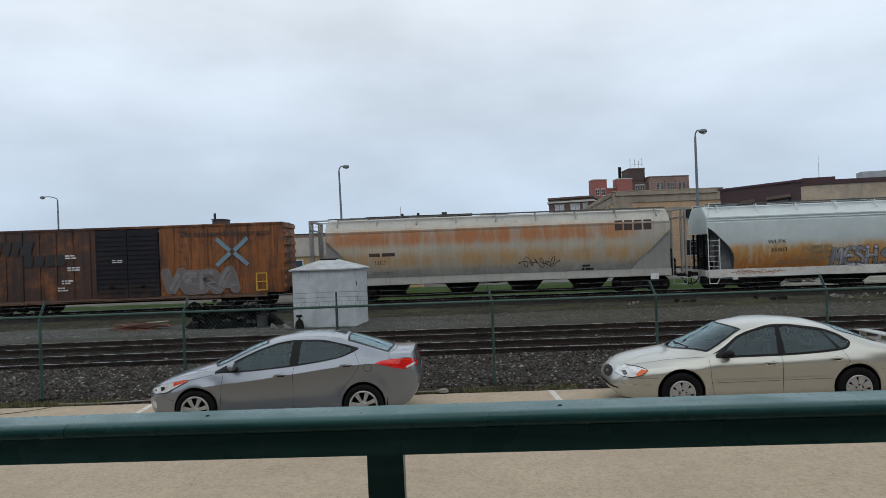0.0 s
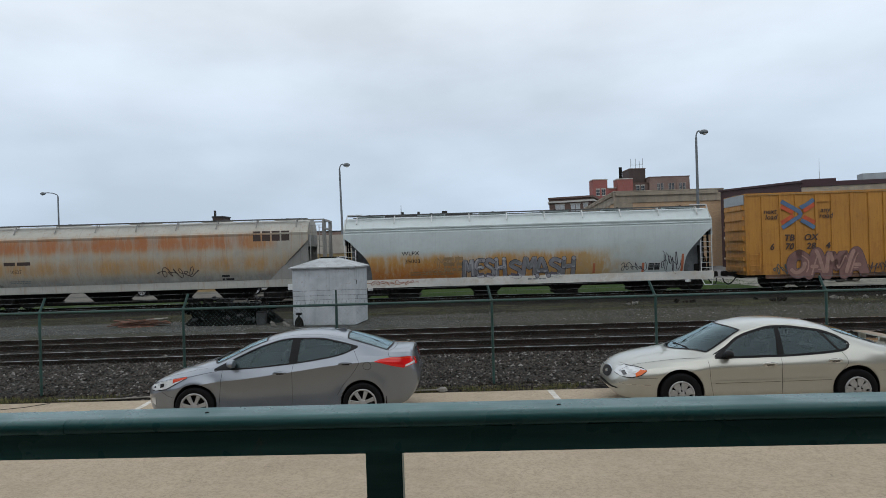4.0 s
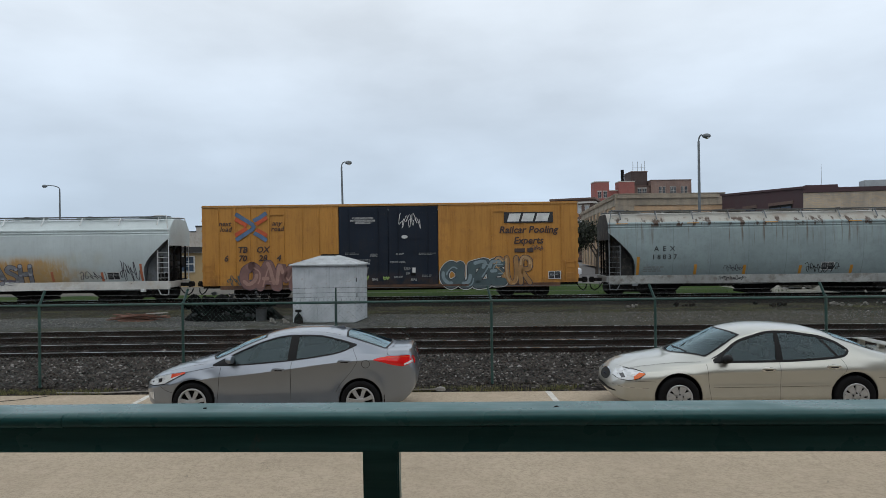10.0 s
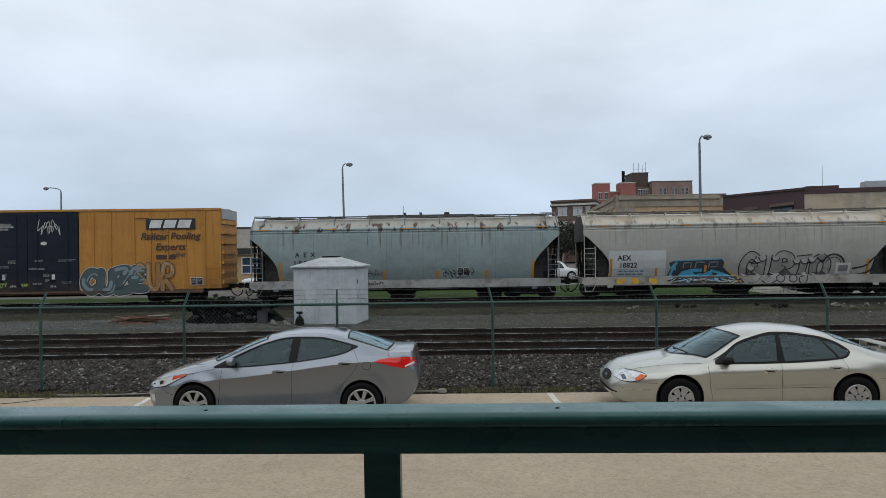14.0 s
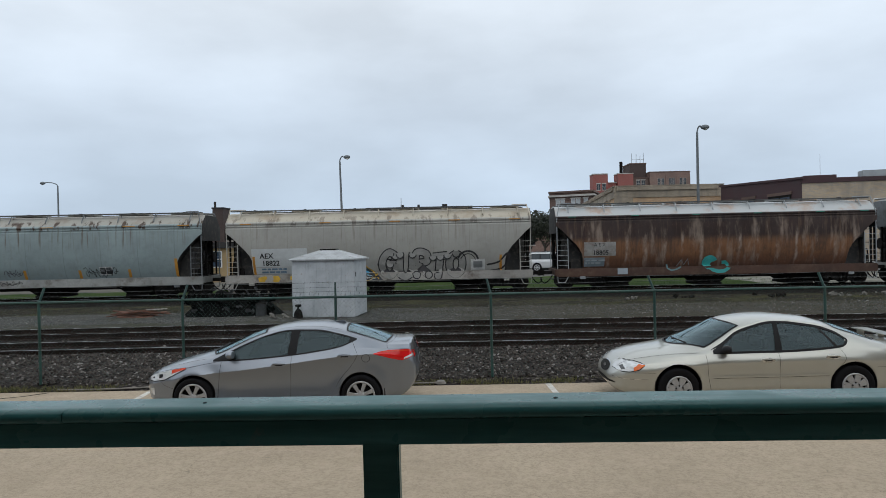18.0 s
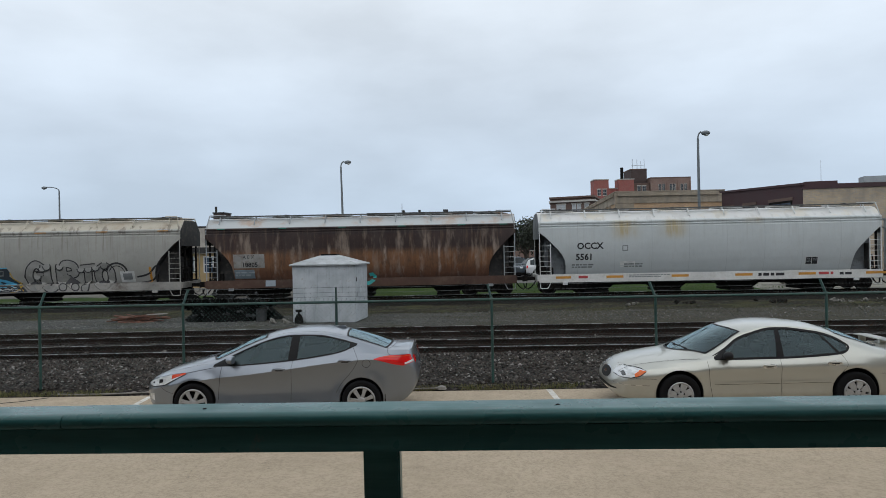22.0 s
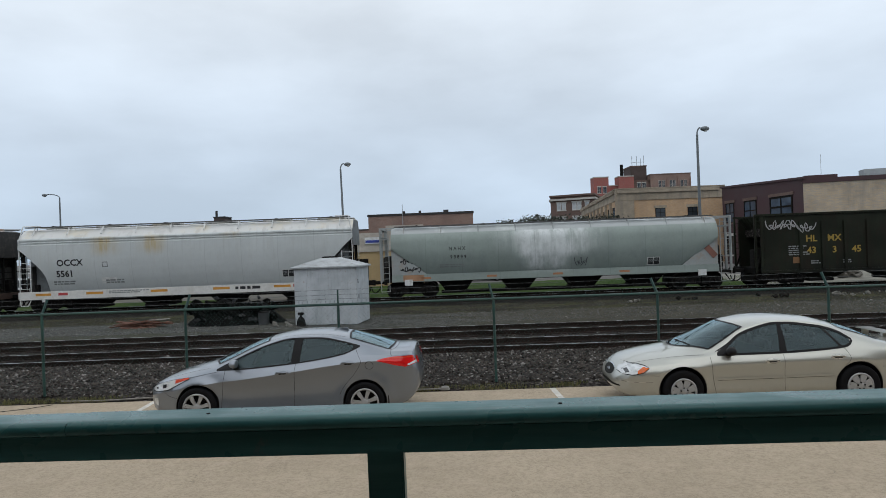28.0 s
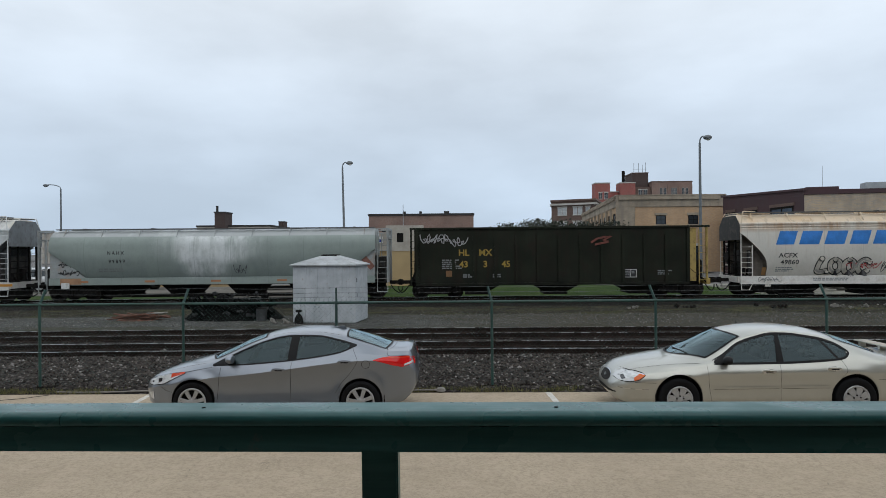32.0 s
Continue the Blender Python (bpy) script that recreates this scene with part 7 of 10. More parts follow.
scribble(w5, 17.6 - c5, 0.78, 1.3, 0.26, M["ink_black"], lambda z: 1.53, 52, 8, 0.025), scribble(w5, 18.0 - c5, 1.2, 0.8, 0.4, M["tag_dark"], h5, 53, 5, 0.025)
scribble(w5, 21.9 - c5, 1.1, 1.6, 0.55, M["ink_black"], h5, 54, 8, 0.03)

# 6: the warm grey hopper
p6 = hopper_paint("warm_grey_hopper_paint", (0.37, 0.36, 0.325), 0.08, (0.46, 0.42, 0.34), 3.74, (0.2, 0.15, 0.1), 0.2, [(1.0, 1.6, -8, 8, (0.36, 0.35, 0.34), 0.5, 0.3)], 0.5, 0.25)
s6 = plain("patched_sill_paint", (0.29, 0.275, 0.25), 0.65, 0, 0.3, 0.6, 14, dirt=(0.09, 0.065, 0.05), dirt_amount=0.85)
w6, h6 = round_hopper("warm grey covered hopper with blue and silver graffiti", 28.98, 44.35, p6, s6, 4.28, (-4.8, 0.0, 4.4), 1.4, 9, True)
c6 = 36.665
patch(w6, "data_panel", 30.25 - c6, 33.05 - c6, 1.1, 2.38, M["panel_grey"], h6, 0.004, "pale repainted data panel")
write(w6, "AEX", 31.0 - c6, 1.9, 0.36, M["ink_black"], lambda z: h6(z) + 0.005, 0, 0.008), write(w6, "18822", 31.2 - c6, 1.53, 0.36, M["ink_black"], lambda z: h6(z) + 0.005, 0, 0.008)
bars(w6, 2, 30.7 - c6, 1.3, 1.3, 0.09, ink("blue_grey_print", (0.16, 0.24, 0.32)), lambda z: h6(z) + 0.005, 61)
for x, z0, z1 in ((30.35, 1.08, 2.0), (32.6, 1.1, 1.5), (35.0, 1.25, 1.6), (42.8, 1.05, 1.85)):
    patch(w6, "marker_stripe", x - c6 - 0.06, x - c6 + 0.06, z0, z1, M["ink_orange"], h6, 0.012)
o_ = [(0.0, 0.36), (0.15, 0.75), (0.05, 1.0), (0.3, 1.1), (0.9, 1.12), (2.6, 1.2), (2.75, 1.0), (2.7, 0.75), (2.95, 0.6), (3.3, 0.36)]
g6 = decal(w6, "graffiti", o_, [tuple(range(len(o_)))], 33.15 - c6, 0.74, ink("charcoal_spray", (0.035, 0.045, 0.055)), h6, 0.007, "charcoal block letters with sky-blue flashes")
q_ = [(0.1, -0.03), (0.25, 0.31), (3.4, 0.31), (3.7, -0.03)]
decal(w6, "graffiti", q_, [(0, 1, 2, 3)], 33.15 - c6, 0.74, ink("charcoal_sill_spray", (0.05, 0.055, 0.06)), lambda z: 1.53, 0.007)
for pts_, wd_, mt_ in (([(0.1, 0.2), (0.3, 0.85), (0.45, 1.02)], 0.13, "tag_blue"), ([(0.3, 1.1), (1.2, 1.13), (2.65, 1.18)], 0.05, "tag_blue"), ([(0.5, 0.1), (0.75, 0.5), (1.2, 0.62), (1.7, 0.62)], 0.16, "tag_blue"),
                       ([(1.2, 0.25), (1.6, 0.42), (2.0, 0.3), (2.4, 0.08)], 0.12, "tag_blue"), ([(2.1, 0.6), (2.5, 0.5), (2.9, 0.35), (3.25, 0.06)], 0.13, "tag_blue"), ([(0.7, 0.2), (1.0, 0.06)], 0.09, "tag_blue"),
                       ([(0.75, 0.75), (0.8, 1.0), (1.15, 1.0), (1.12, 0.75)], 0.07, "ink_grey"), ([(1.35, 0.75), (1.38, 1.02), (1.8, 1.02)], 0.08, "ink_grey"), ([(2.0, 0.75), (2.05, 1.02), (2.45, 1.02), (2.4, 0.8), (2.1, 0.78)], 0.07, "ink_grey"),
                       ([(2.75, 0.95), (2.85, 0.65), (3.3, 0.3), (3.5, 0.02)], 0.05, "ink_yellow"), ([(3.05, 0.0), (3.3, 0.12), (3.45, 0.3)], 0.07, "ink_yellow"), ([(0.3, 0.05), (0.55, 0.4), (0.9, 0.5)], 0.03, "ink_black")):
    v_, f_ = ribbon(pts_, wd_)
    decal(g6, "graffiti_line", v_, f_, 33.15 - c6, 0.74, M[mt_], h6, 0.012)
scribble(w6, 33.2 - c6, 0.72, 3.3, 0.3, M["ink_black"], lambda z: 1.535, 64, 9, 0.05), scribble(w6, 33.4 - c6, 0.74, 3.0, 0.26, M["ink_white"], lambda z: 1.537, 65, 7, 0.02)
for q_ in ([(0.55, 0.42), (1.2, 0.6), (1.45, 0.3), (1.0, 0.3)], [(1.6, 0.35), (2.1, 0.6), (2.3, 0.35)], [(2.2, 0.2), (2.55, 0.5), (2.7, 0.2)], [(0.12, 0.75), (0.35, 1.05), (0.42, 0.6)]):
    decal(g6, "graffiti_fill", q_, [tuple(range(len(q_)))], 33.15 - c6, 0.74, M["tag_blue"], h6, 0.013)
throwup(w6, 36.75 - c6, 0.72, 4.2, 1.4, "GURTO", ink("grey_spray", (0.29, 0.285, 0.265)), M["outline_soft"], h6, 0.32, 0.055, 14, "grey bubble graffiti with black outlines")
for r_, wd_ in ((0.52, 0.09), (0.38, 0.04)):
    v_, f_ = ribbon([(r_ * math.cos(a), r_ * math.sin(a)) for a in [0.2 + i * 0.24 for i in range(12)]], wd_)
    decal(w6, "graffiti", v_, f_, 41.15 - c6, 1.55, M["outline_soft"], h6, 0.018, "black sprayed hooded arc")
v_, f_ = ribbon(smooth_line([(42.1, 1.35), (42.7, 1.5), (43.1, 1.9), (43.25, 1.75), (42.9, 1.2), (42.3, 1.05)]), 0.09)
decal(w6, "graffiti", v_, f_, -c6, 0, M["outline_soft"], h6, 0.012)
v_, f_ = ribbon(smooth_line([(36.75, 1.15), (36.6, 1.5), (36.9, 1.75), (37.25, 1.72), (37.4, 1.9), (37.42, 2.2)]), 0.06)
decal(w6, "graffiti", v_, f_, -c6, 0, M["outline_soft"], h6, 0.012)
for x in (30.8, 31.5, 32.4, 34.6, 36.1):
    q = blob(x - c6, 0.86, 0.2, 0.14, int(x * 7))
    decal(w6, "paint_patch", q, [tuple(range(len(q)))], 0, 0, M["ink_yellow"], lambda z: 1.53, 0.006)
patch(w6, "stencil_border", 41.3 - c6, 42.0 - c6, 1.1, 1.65, M["ink_white"], h6, 0.014), patch(w6, "stencil_panel", 41.42 - c6, 41.88 - c6, 1.22, 1.54, M["ink_grey"], h6, 0.017)
for x in (30.0, 34.0, 37.5, 40.5, 43.5):
    patch(w6, "reflector", x - c6 - 0.28, x - c6 + 0.28, 3.62, 3.66, M["ink_orange"], lambda z: 1.54, 0.005)

# 7: the rust-brown hopper
p7 = hopper_paint("deep_rust_hopper_paint", (0.042, 0.024, 0.02), 0.3, (0.46, 0.48, 0.48), 3.7, (0.26, 0.16, 0.1), 0.28,
                  [(1.5, 2.45, -7.6, 7.6, (0.2, 0.1, 0.05), 1.3, 0.25), (1.1, 2.3, -7.6, 7.6, (0.23, 0.1, 0.042), 0.8, 0.25), (1.0, 1.6, -8, 8, (0.12, 0.05, 0.028), 0.7, 0.2), (3.3, 3.75, -8, 8, (0.025, 0.02, 0.02), 0.8, 0.06)], 0.0, 0.3, 0.75, 0.3, pale=(0.36, 0.28, 0.22), pale_pitch=0.92)
s7 = plain("rusted_sill_paint", (0.075, 0.04, 0.028), 0.85, 0, 0.3, 0.7, 14, dirt=(0.14, 0.095, 0.065), dirt_amount=0.5)
w7, h7 = round_hopper("deep rust-brown covered hopper with a pale roof", 45.59, 61.19, p7, s7, 4.28, (-4.7, -0.1, 4.4), 1.4, 9, True, M["grey_galv"])
c7 = 53.39
patch(w7, "data_panel", 46.98 - c7, 48.55 - c7, 1.68, 2.38, plain("worn_pale_panel", (0.32, 0.31, 0.29), 0.7, 0, 0.2, 2, 20, dirt=(0.15, 0.08, 0.05)), h7, 0.004, "worn pale number panel")
patch(w7, "data_panel", 46.98 - c7, 48.0 - c7, 1.15, 1.6, ink("blue_grey_panel", (0.2, 0.25, 0.28)), h7, 0.004)
write(w7, "A E X", 47.75 - c7, 2.16, 0.24, M["ink_black"], lambda z: h7(z) + 0.005), write(w7, "18805", 47.8 - c7, 1.74, 0.32, M["ink_black"], lambda z: h7(z) + 0.005, 0, 0.008)
bars(w7, 2, 47.05 - c7, 1.42, 0.85, 0.08, ink("pale_print", (0.35, 0.4, 0.42)), lambda z: h7(z) + 0.005, 71)
for pts_, wd_ in (([(0.34 * math.cos(a), 0.34 * math.sin(a) + 0.02) for a in [0.3 + i * 0.33 for i in range(13)]], 0.26), ([(-0.2, -0.2), (0.1, -0.42), (0.45, -0.52), (0.8, -0.48), (1.05, -0.3), (1.1, -0.1), (0.95, 0.05), (0.75, 0.02)], 0.22), ([(0.12, 0.22), (-0.05, 0.1), (-0.12, -0.15)], 0.3)):
    v_, f_ = ribbon(pts_, wd_)
    decal(w7, "graffiti", [(a * 0.8, b * 0.8) for a, b in v_], f_, 53.2 - c7, 1.22, M["tag_teal"], h7, 0.007, "teal painted curl")
v_, f_ = ribbon([(0, 0.25), (0.05, 0.05), (0.25, -0.05), (0.5, 0.0), (0.7, 0.12)], 0.08)
decal(w7, "graffiti", v_, f_, 51.0 - c7, 0.95, ink("pale_teal_spray", (0.13, 0.22, 0.23)), lambda z: 1.535, 0.008)
patch(w7, "paint_patch", 48.6 - c7, 49.1 - c7, 0.75, 1.05, ink("pale_blue_patch", (0.32, 0.36, 0.4)), lambda z: 1.53, 0.006)
for x in (46.4, 49.5, 52.5, 55.5, 58.5, 60.6):
    patch(w7, "reflector", x - c7 - 0.2, x - c7 + 0.2, 3.64, 3.68, ink("green_reflector", (0.03, 0.2, 0.15)), lambda z: 1.54, 0.005)
v_, f_ = ribbon([(0, 0), (0.2, 0.3), (0.35, 0.05), (0.5, 0.35), (0.6, 0.05)], 0.05)
decal(w7, "graffiti", v_, f_, 51.6 - c7, 1.1, M["ink_grey"], h7, 0.008)

# 8: the clean pale hopper
p8 = hopper_paint("clean_pale_grey_paint", (0.52, 0.545, 0.54), 0.05, (0.62, 0.62, 0.6), 3.74, (0.4, 0.36, 0.28), 0.14, [(1.0, 1.5, -9, 9, (0.46, 0.49, 0.5), 0.4, 0.3), (2.9, 3.75, -4.6, -3.4, (0.44, 0.33, 0.15), 0.9, 0.3), (2.9, 3.75, -2.2, -1.2, (0.44, 0.33, 0.15), 0.85, 0.3), (3.5, 4.2, 2.0, 2.6, (0.42, 0.3, 0.14), 0.8, 0.25)], 0.12, 0.12, 0.42, 0.3)
s8 = plain("white_sill_paint", (0.62, 0.61, 0.58), 0.55, 0, 0.08, 0.7, 14, dirt=(0.4, 0.36, 0.3), dirt_amount=0.35)
w8, h8 = round_hopper("clean pale grey covered hopper with a white sill", 62.36, 79.06, p8, s8, 4.28, (-5.4, -1.8, 1.8, 5.4), 1.4, 10, True, M["white_part"], end_mat=M["end_grey"], sheet_mat=M["end_grey"])
c8 = 70.71
write(w8, "OCCX", 64.9 - c8, 2.33, 0.44, M["ink_black"], h8, 0, 0.013, 1.0), write(w8, "5561", 64.62 - c8, 1.78, 0.44, M["ink_black"], h8, 0, 0.013, 0.98)
bars(w8, 2, 64.0 - c8, 1.5, 1.1, 0.07, M["ink_grey"], h8, 81), bars(w8, 2, 66.6 - c8, 1.5, 0.9, 0.07, M["ink_grey"], h8, 82)
patch(w8, "data_panel", 66.4 - c8, 67.15 - c8, 1.38, 1.68, M["ink_white"], h8, 0.003)
patch(w8, "stencil_border", 66.5 - c8, 66.78 - c8, 2.2, 2.47, M["ink_grey"], h8, 0.005), patch(w8, "stencil_panel", 66.54 - c8, 66.74 - c8, 2.24, 2.43, M["panel_grey"], h8, 0.008)
H8 = lambda z: 1.53
for x, wd in ((63.55, 0.38), (66.1, 0.42), (69.3, 0.42), (72.4, 0.42), (75.45, 0.42), (78.75, 0.5)):
    patch(w8, "reflector", x - c8 - wd, x - c8 + wd, 0.86, 0.98, M["ink_orange"], H8, 0.006, "orange reflective strip")
bars(w8, 1, 64.3 - c8, 0.86, 0.6, 0.13, M["ink_red"], H8, 83), bars(w8, 1, 76.0 - c8, 0.86, 0.75, 0.13, M["ink_red"], H8, 84)
bars(w8, 2, 66.8 - c8, 0.96, 2.0, 0.05, M["ink_grey"], H8, 85), bars(w8, 1, 73.1 - c8, 0.84, 1.2, 0.14, M["ink_black"], H8, 86), bars(w8, 1, 77.0 - c8, 0.84, 0.35, 0.12, M["ink_black"], H8, 87)
data_plate(w8, 75.75 - c8, 1.55, h8)

# 9: the low grey hopper with a chalky patch
p9 = hopper_paint("chalky_grey_hopper_paint", (0.25, 0.295, 0.27), 0.09, (0.36, 0.38, 0.38), 3.3, (0.36, 0.38, 0.37), 0.12,
                  [(1.2, 2.2, -8.5, 8, (0.2, 0.235, 0.23), 0.6, 0.4), (2.0, 3.4, -1.7, 1.5, (0.85, 0.87, 0.87), 1.0, 0.25), (1.3, 2.4, -1.3, 0.6, (0.62, 0.65, 0.65), 1.0, 0.3), (2.3, 3.3, -2.8, 2.4, (0.5, 0.53, 0.52), 0.7, 0.4), (1.25, 2.6, 6.2, 7.2, (0.3, 0.12, 0.07), 0.0, 0.3)], 0.0, 0.25)
e9 = plain("dusty_grey_end_paint", (0.3, 0.32, 0.315), 0.65, 0, 0.12, 1.0, 14, dirt=(0.3, 0.17, 0.09), dirt_amount=0.35)
w9, h9, cx9 = plated_hopper("low grey covered hopper with a chalky white patch", 80.43, 97.91, 0.54, 0.64, p9, 3.66, 1.75, (-5.0, -1.8, 1.5, 4.6), e9, 1.5, 9, True)
c9 = 89.17
write(w9, "N A H X", 84.3 - c9, 2.4, 0.25, M["ink_black"], h9, 0, 0.005, 0.9), write(w9, "9 9 8 9 9", 84.35 - c9, 1.98, 0.25, M["ink_black"], h9, 0, 0.005, 0.9)
bars(w9, 2, 83.4 - c9, 1.65, 1.2, 0.06, M["ink_grey"], h9, 91)
He9 = lambda z: 1.415
scribble(w9, 81.45 - c9, 1.75, 0.75, 0.32, M["ink_black"], He9, 92, 4, 0.045), scribble(w9, 81.45 - c9, 1.35, 0.95, 0.3, M["ink_black"], He9, 93, 5, 0.045)
v_, f_ = ribbon([(0.0, 0.0), (-1.0, 1.15)], 0.3)
decal(w9, "rust_patch", v_, f_, 96.2 - c9 + 0.95, 1.62, ink("rust_red_patch", (0.2, 0.085, 0.06)), lambda z: 1.43, 0.006)
for x in (83.0 - 0.3, 86.0, 89.3, 92.6):
    patch(w9, "reflector", x - c9 - 0.25, x - c9 + 0.25, 1.0, 1.1, ink("faded_orange", (0.38, 0.17, 0.08)), lambda z: 1.54, 0.006)
patch(w9, "rust_patch", 81.55 - c9, 82.6 - c9, 0.92, 1.22, ink("faded_orange_patch", (0.36, 0.2, 0.11)), lambda z: 1.54, 0.006)
data_plate(w9, 94.1 - c9, 1.5, h9)
scribble(w9, 90.2 - c9, 1.35, 0.6, 0.5, M["tag_dark"], h9, 94, 4, 0.025)

# 10: the dark green open hopper
M["ink_ochre"] = ink("faded_ochre_stencil", (0.3, 0.2, 0.03))
p10 = box_paint("black_green_hopper_paint", (0.016, 0.0195, 0.0125), (0.024, 0.017, 0.013), 0.7, 0.3, (0.007, 0.007, 0.009))
y10 = plain("dirty_yellow_end_paint", (0.42, 0.3, 0.09), 0.7, 0, 0.15, 1.2, 14, dirt=(0.12, 0.08, 0.04), dirt_amount=0.7)


def open_hopper(s0, s1):
    w = wagon("black-green open-top coal hopper with yellow end frame", "hopper wagon", s0, s1)
    half = (s1 - s0) / 2
    x0, x1 = 99.33 - (s0 + s1) / 2, 112.97 - (s0 + s1) / 2
    top = 3.62
    for s in (-1, 1):
        part("side_wall", box(B(), x0, x1, *sorted((s * 1.42, s * 1.46)), 0.82, top - 0.1), p10, w)
        part("top_chord", box(B(), x0 - 0.3, x1 + 1.0, *sorted((s * 1.40, s * 1.54)), top - 0.1, top, bevel=0.01), p10, w)
        part("side_sill", box(B(), x0, x1, *sorted((s * 1.40, s * 1.5)), 0.7, 0.815), p10, w)
        n = 12
        for k in range(n + 1):
            x = x0 + 0.06 if k == 0 else x1 - 0.06 if k == n else 100.2 + 1.06 * k - (s0 + s1) / 2 - 0.03
            part("side_post", box(B(), x - 0.08, x + 0.08, *sorted((s * 1.462, s * 1.53)), 0.82, top - 0.11 if k in (0, n) else 3.18, bevel=0.015), p10, w)
        for e, xe, mt in ((-1, x0, p10), (1, x1, y10)):
            xo = xe + e * (0.28 if e < 0 else 0.92)
            part("corner_post", box(B(), *sorted((xo, xo + 0.09 * -e)), *sorted((s * 1.36, s * 1.46)), 0.7, top - 0.1), mt, w)
            part("end_brace", pipe(B(), [(xo, s * 1.4, 0.75), (xe, s * 1.4, 1.5)], 0.05, 6), M["steel_dark"], w)
            add_ladder(w, xo - e * 0.05, xo - e * 0.45, s * 1.5, 0.72, 3.4, 3.4, 8, mt)
            if e > 0:
                part("end_cheek", box(B(), *sorted((xe + 0.02, xe + 0.34)), *sorted((s * 1.38, s * 1.44)), 0.85, top - 0.12), mt, w, "dirty yellow end panel")
    bm = B()
    vs = []
    for e, xe in ((-1, x0), (1, x1)):
        slab(bm, [(xe, top - 0.1), (xe - e * 0.05, top - 0.1), (xe - e * 1.9, 0.95), (xe - e * 1.85, 0.85)], -1.4, 1.4)
    part("slope_sheet", bm, p10, w)
    part("cross_ridge", slab(B(), [(-3.4, 0.8), (-2.3, 1.6), (-1.2, 0.8)], -1.4, 1.4), p10, w), part("cross_ridge", slab(B(), [(1.2, 0.8), (2.3, 1.6), (3.4, 0.8)], -1.4, 1.4), p10, w)
    part("coal_load", slab(B(), [(x0 + 0.3, 2.9), (x1 - 0.3, 2.9), (x1 - 0.35, 2.5), (x0 + 0.35, 2.5)], -1.39, 1.39), M["ballast"], w, "dark load inside")
    for e, xe in ((-1, -half), (1, half)):
        part("end_platform", box(B(), *sorted((xe, xe - e * 1.9)), -0.4, 0.4, 0.62, 0.98), M["steel_dark"], w)
        part("end_sill", box(B(), *sorted((xe, xe - e * 0.12)), -1.45, 1.45, 0.68, 0.98), M["steel_dark"] if e < 0 else y10, w)
        part("brake_rig", box(B(), *sorted((xe - e * 0.2, xe - e * 0.7)), -0.9, -0.3, 1.0, 1.9, bevel=0.05), M["steel_truck"], w)
        add_coupler(w, xe, e), add_truck(w, e * (half - 1.4))
    add_outlets(w, (-4.1, -0.3 + 0.2, 4.2), p10, 0.76, 1.1, 0.3)
    hw = lambda z: 1.462
    hp = lambda z: 1.462
    c = (s0 + s1) / 2
    for t, x, z in (("HL", 101.75, 2.2), ("MX", 102.83, 2.2), ("43", 101.75, 1.62), ("3", 102.83, 1.62), ("45", 103.87, 1.62)):
        write(w, t, x - c, z, 0.44, M["ink_ochre"], hp, 0, 0.012, out=0.006)
    scribble(w, 99.65 - c, 2.75, 1.35, 0.55, ink("grey_white_spray", (0.32, 0.32, 0.32)), lambda z: 1.535, 101, 6, 0.05)
    scribble(w, 101.0 - c, 2.65, 0.85, 0.5, ink("grey_white_spray", (0.32, 0.32, 0.32)), lambda z: 1.535, 102, 4, 0.05)
    bars(w, 5, 100.65 - c, 1.95, 0.85, 0.06, M["ink_grey"], hp, 103), patch(w, "rust_patch", 100.85 - c, 101.3 - c, 1.15, 1.45, ink("brown_patch", (0.2, 0.1, 0.04)), hp, 0.006)
    bars(w, 2, 101.7 - c, 1.2, 0.4, 0.06, M["ink_grey"], hp, 104), bars(w, 2, 103.2 - c, 1.2, 0.35, 0.06, M["ink_grey"], hp, 105), bars(w, 3, 111.4 - c, 1.35, 0.6, 0.05, M["ink_grey"], hp, 106)
    v, f = ribbon([(0, 0), (0.3, 0.2), (0.7, 0.28), (1.0, 0.32), (0.6, 0.1), (0.9, 0.05), (0.2, -0.1)], 0.1)
    decal(w, "graffiti", v, f, 108.1 - c, 2.8, ink("dull_red_scrawl", (0.16, 0.045, 0.03)), lambda z: 1.535, 0.006)
    data_plate(w, 110.05 - c, 1.25, lambda z: 1.466)
    return w


open_hopper(99.0, 114.0)

# 11: the cream hopper with a blue name
p11 = hopper_paint("cream_hopper_paint", (0.66, 0.63, 0.565), 0.06, (0.62, 0.5, 0.36), 3.72, (0.4, 0.28, 0.16), 0.2,
                   [(3.28, 3.75, -9, 9, (0.42, 0.26, 0.14), 0.8, 0.1)], 0.25, 0.2)
s11 = plain("cream_sill_paint", (0.68, 0.66, 0.62), 0.6, 0, 0.08, 0.7, 14, dirt=(0.36, 0.28, 0.2), dirt_amount=0.4)
w11, h11 = round_hopper("cream covered hopper with large blue blocks of a name and graffiti", 115.45, 132.6, p11, s11, 4.2, (-5.4, -1.8, 1.8, 5.4), 1.5, 10, True, end_mat=plain("dusty_brown_end_sheet", (0.17, 0.145, 0.12), 0.8, 0, 0.25, 1.5, 14, dirt=(0.08, 0.065, 0.05), dirt_amount=0.6))
c11 = 124.025
slanted_bars(w11, 117.15 - c11, 2.62, 0.66, [0.85, 0.95, 0.95, 0.85, 0.75, 0.9, 0.9, 0.9, 0.9], 0.24, M["logo_blue"], h11, 0.3)
write(w11, "ACFX", 117.75 - c11, 1.98, 0.32, M["ink_black"], h11, 0, 0.005, 1.1), write(w11, "49860", 117.85 - c11, 1.64, 0.32, M["ink_black"], h11, 0, 0.005, 1.1)
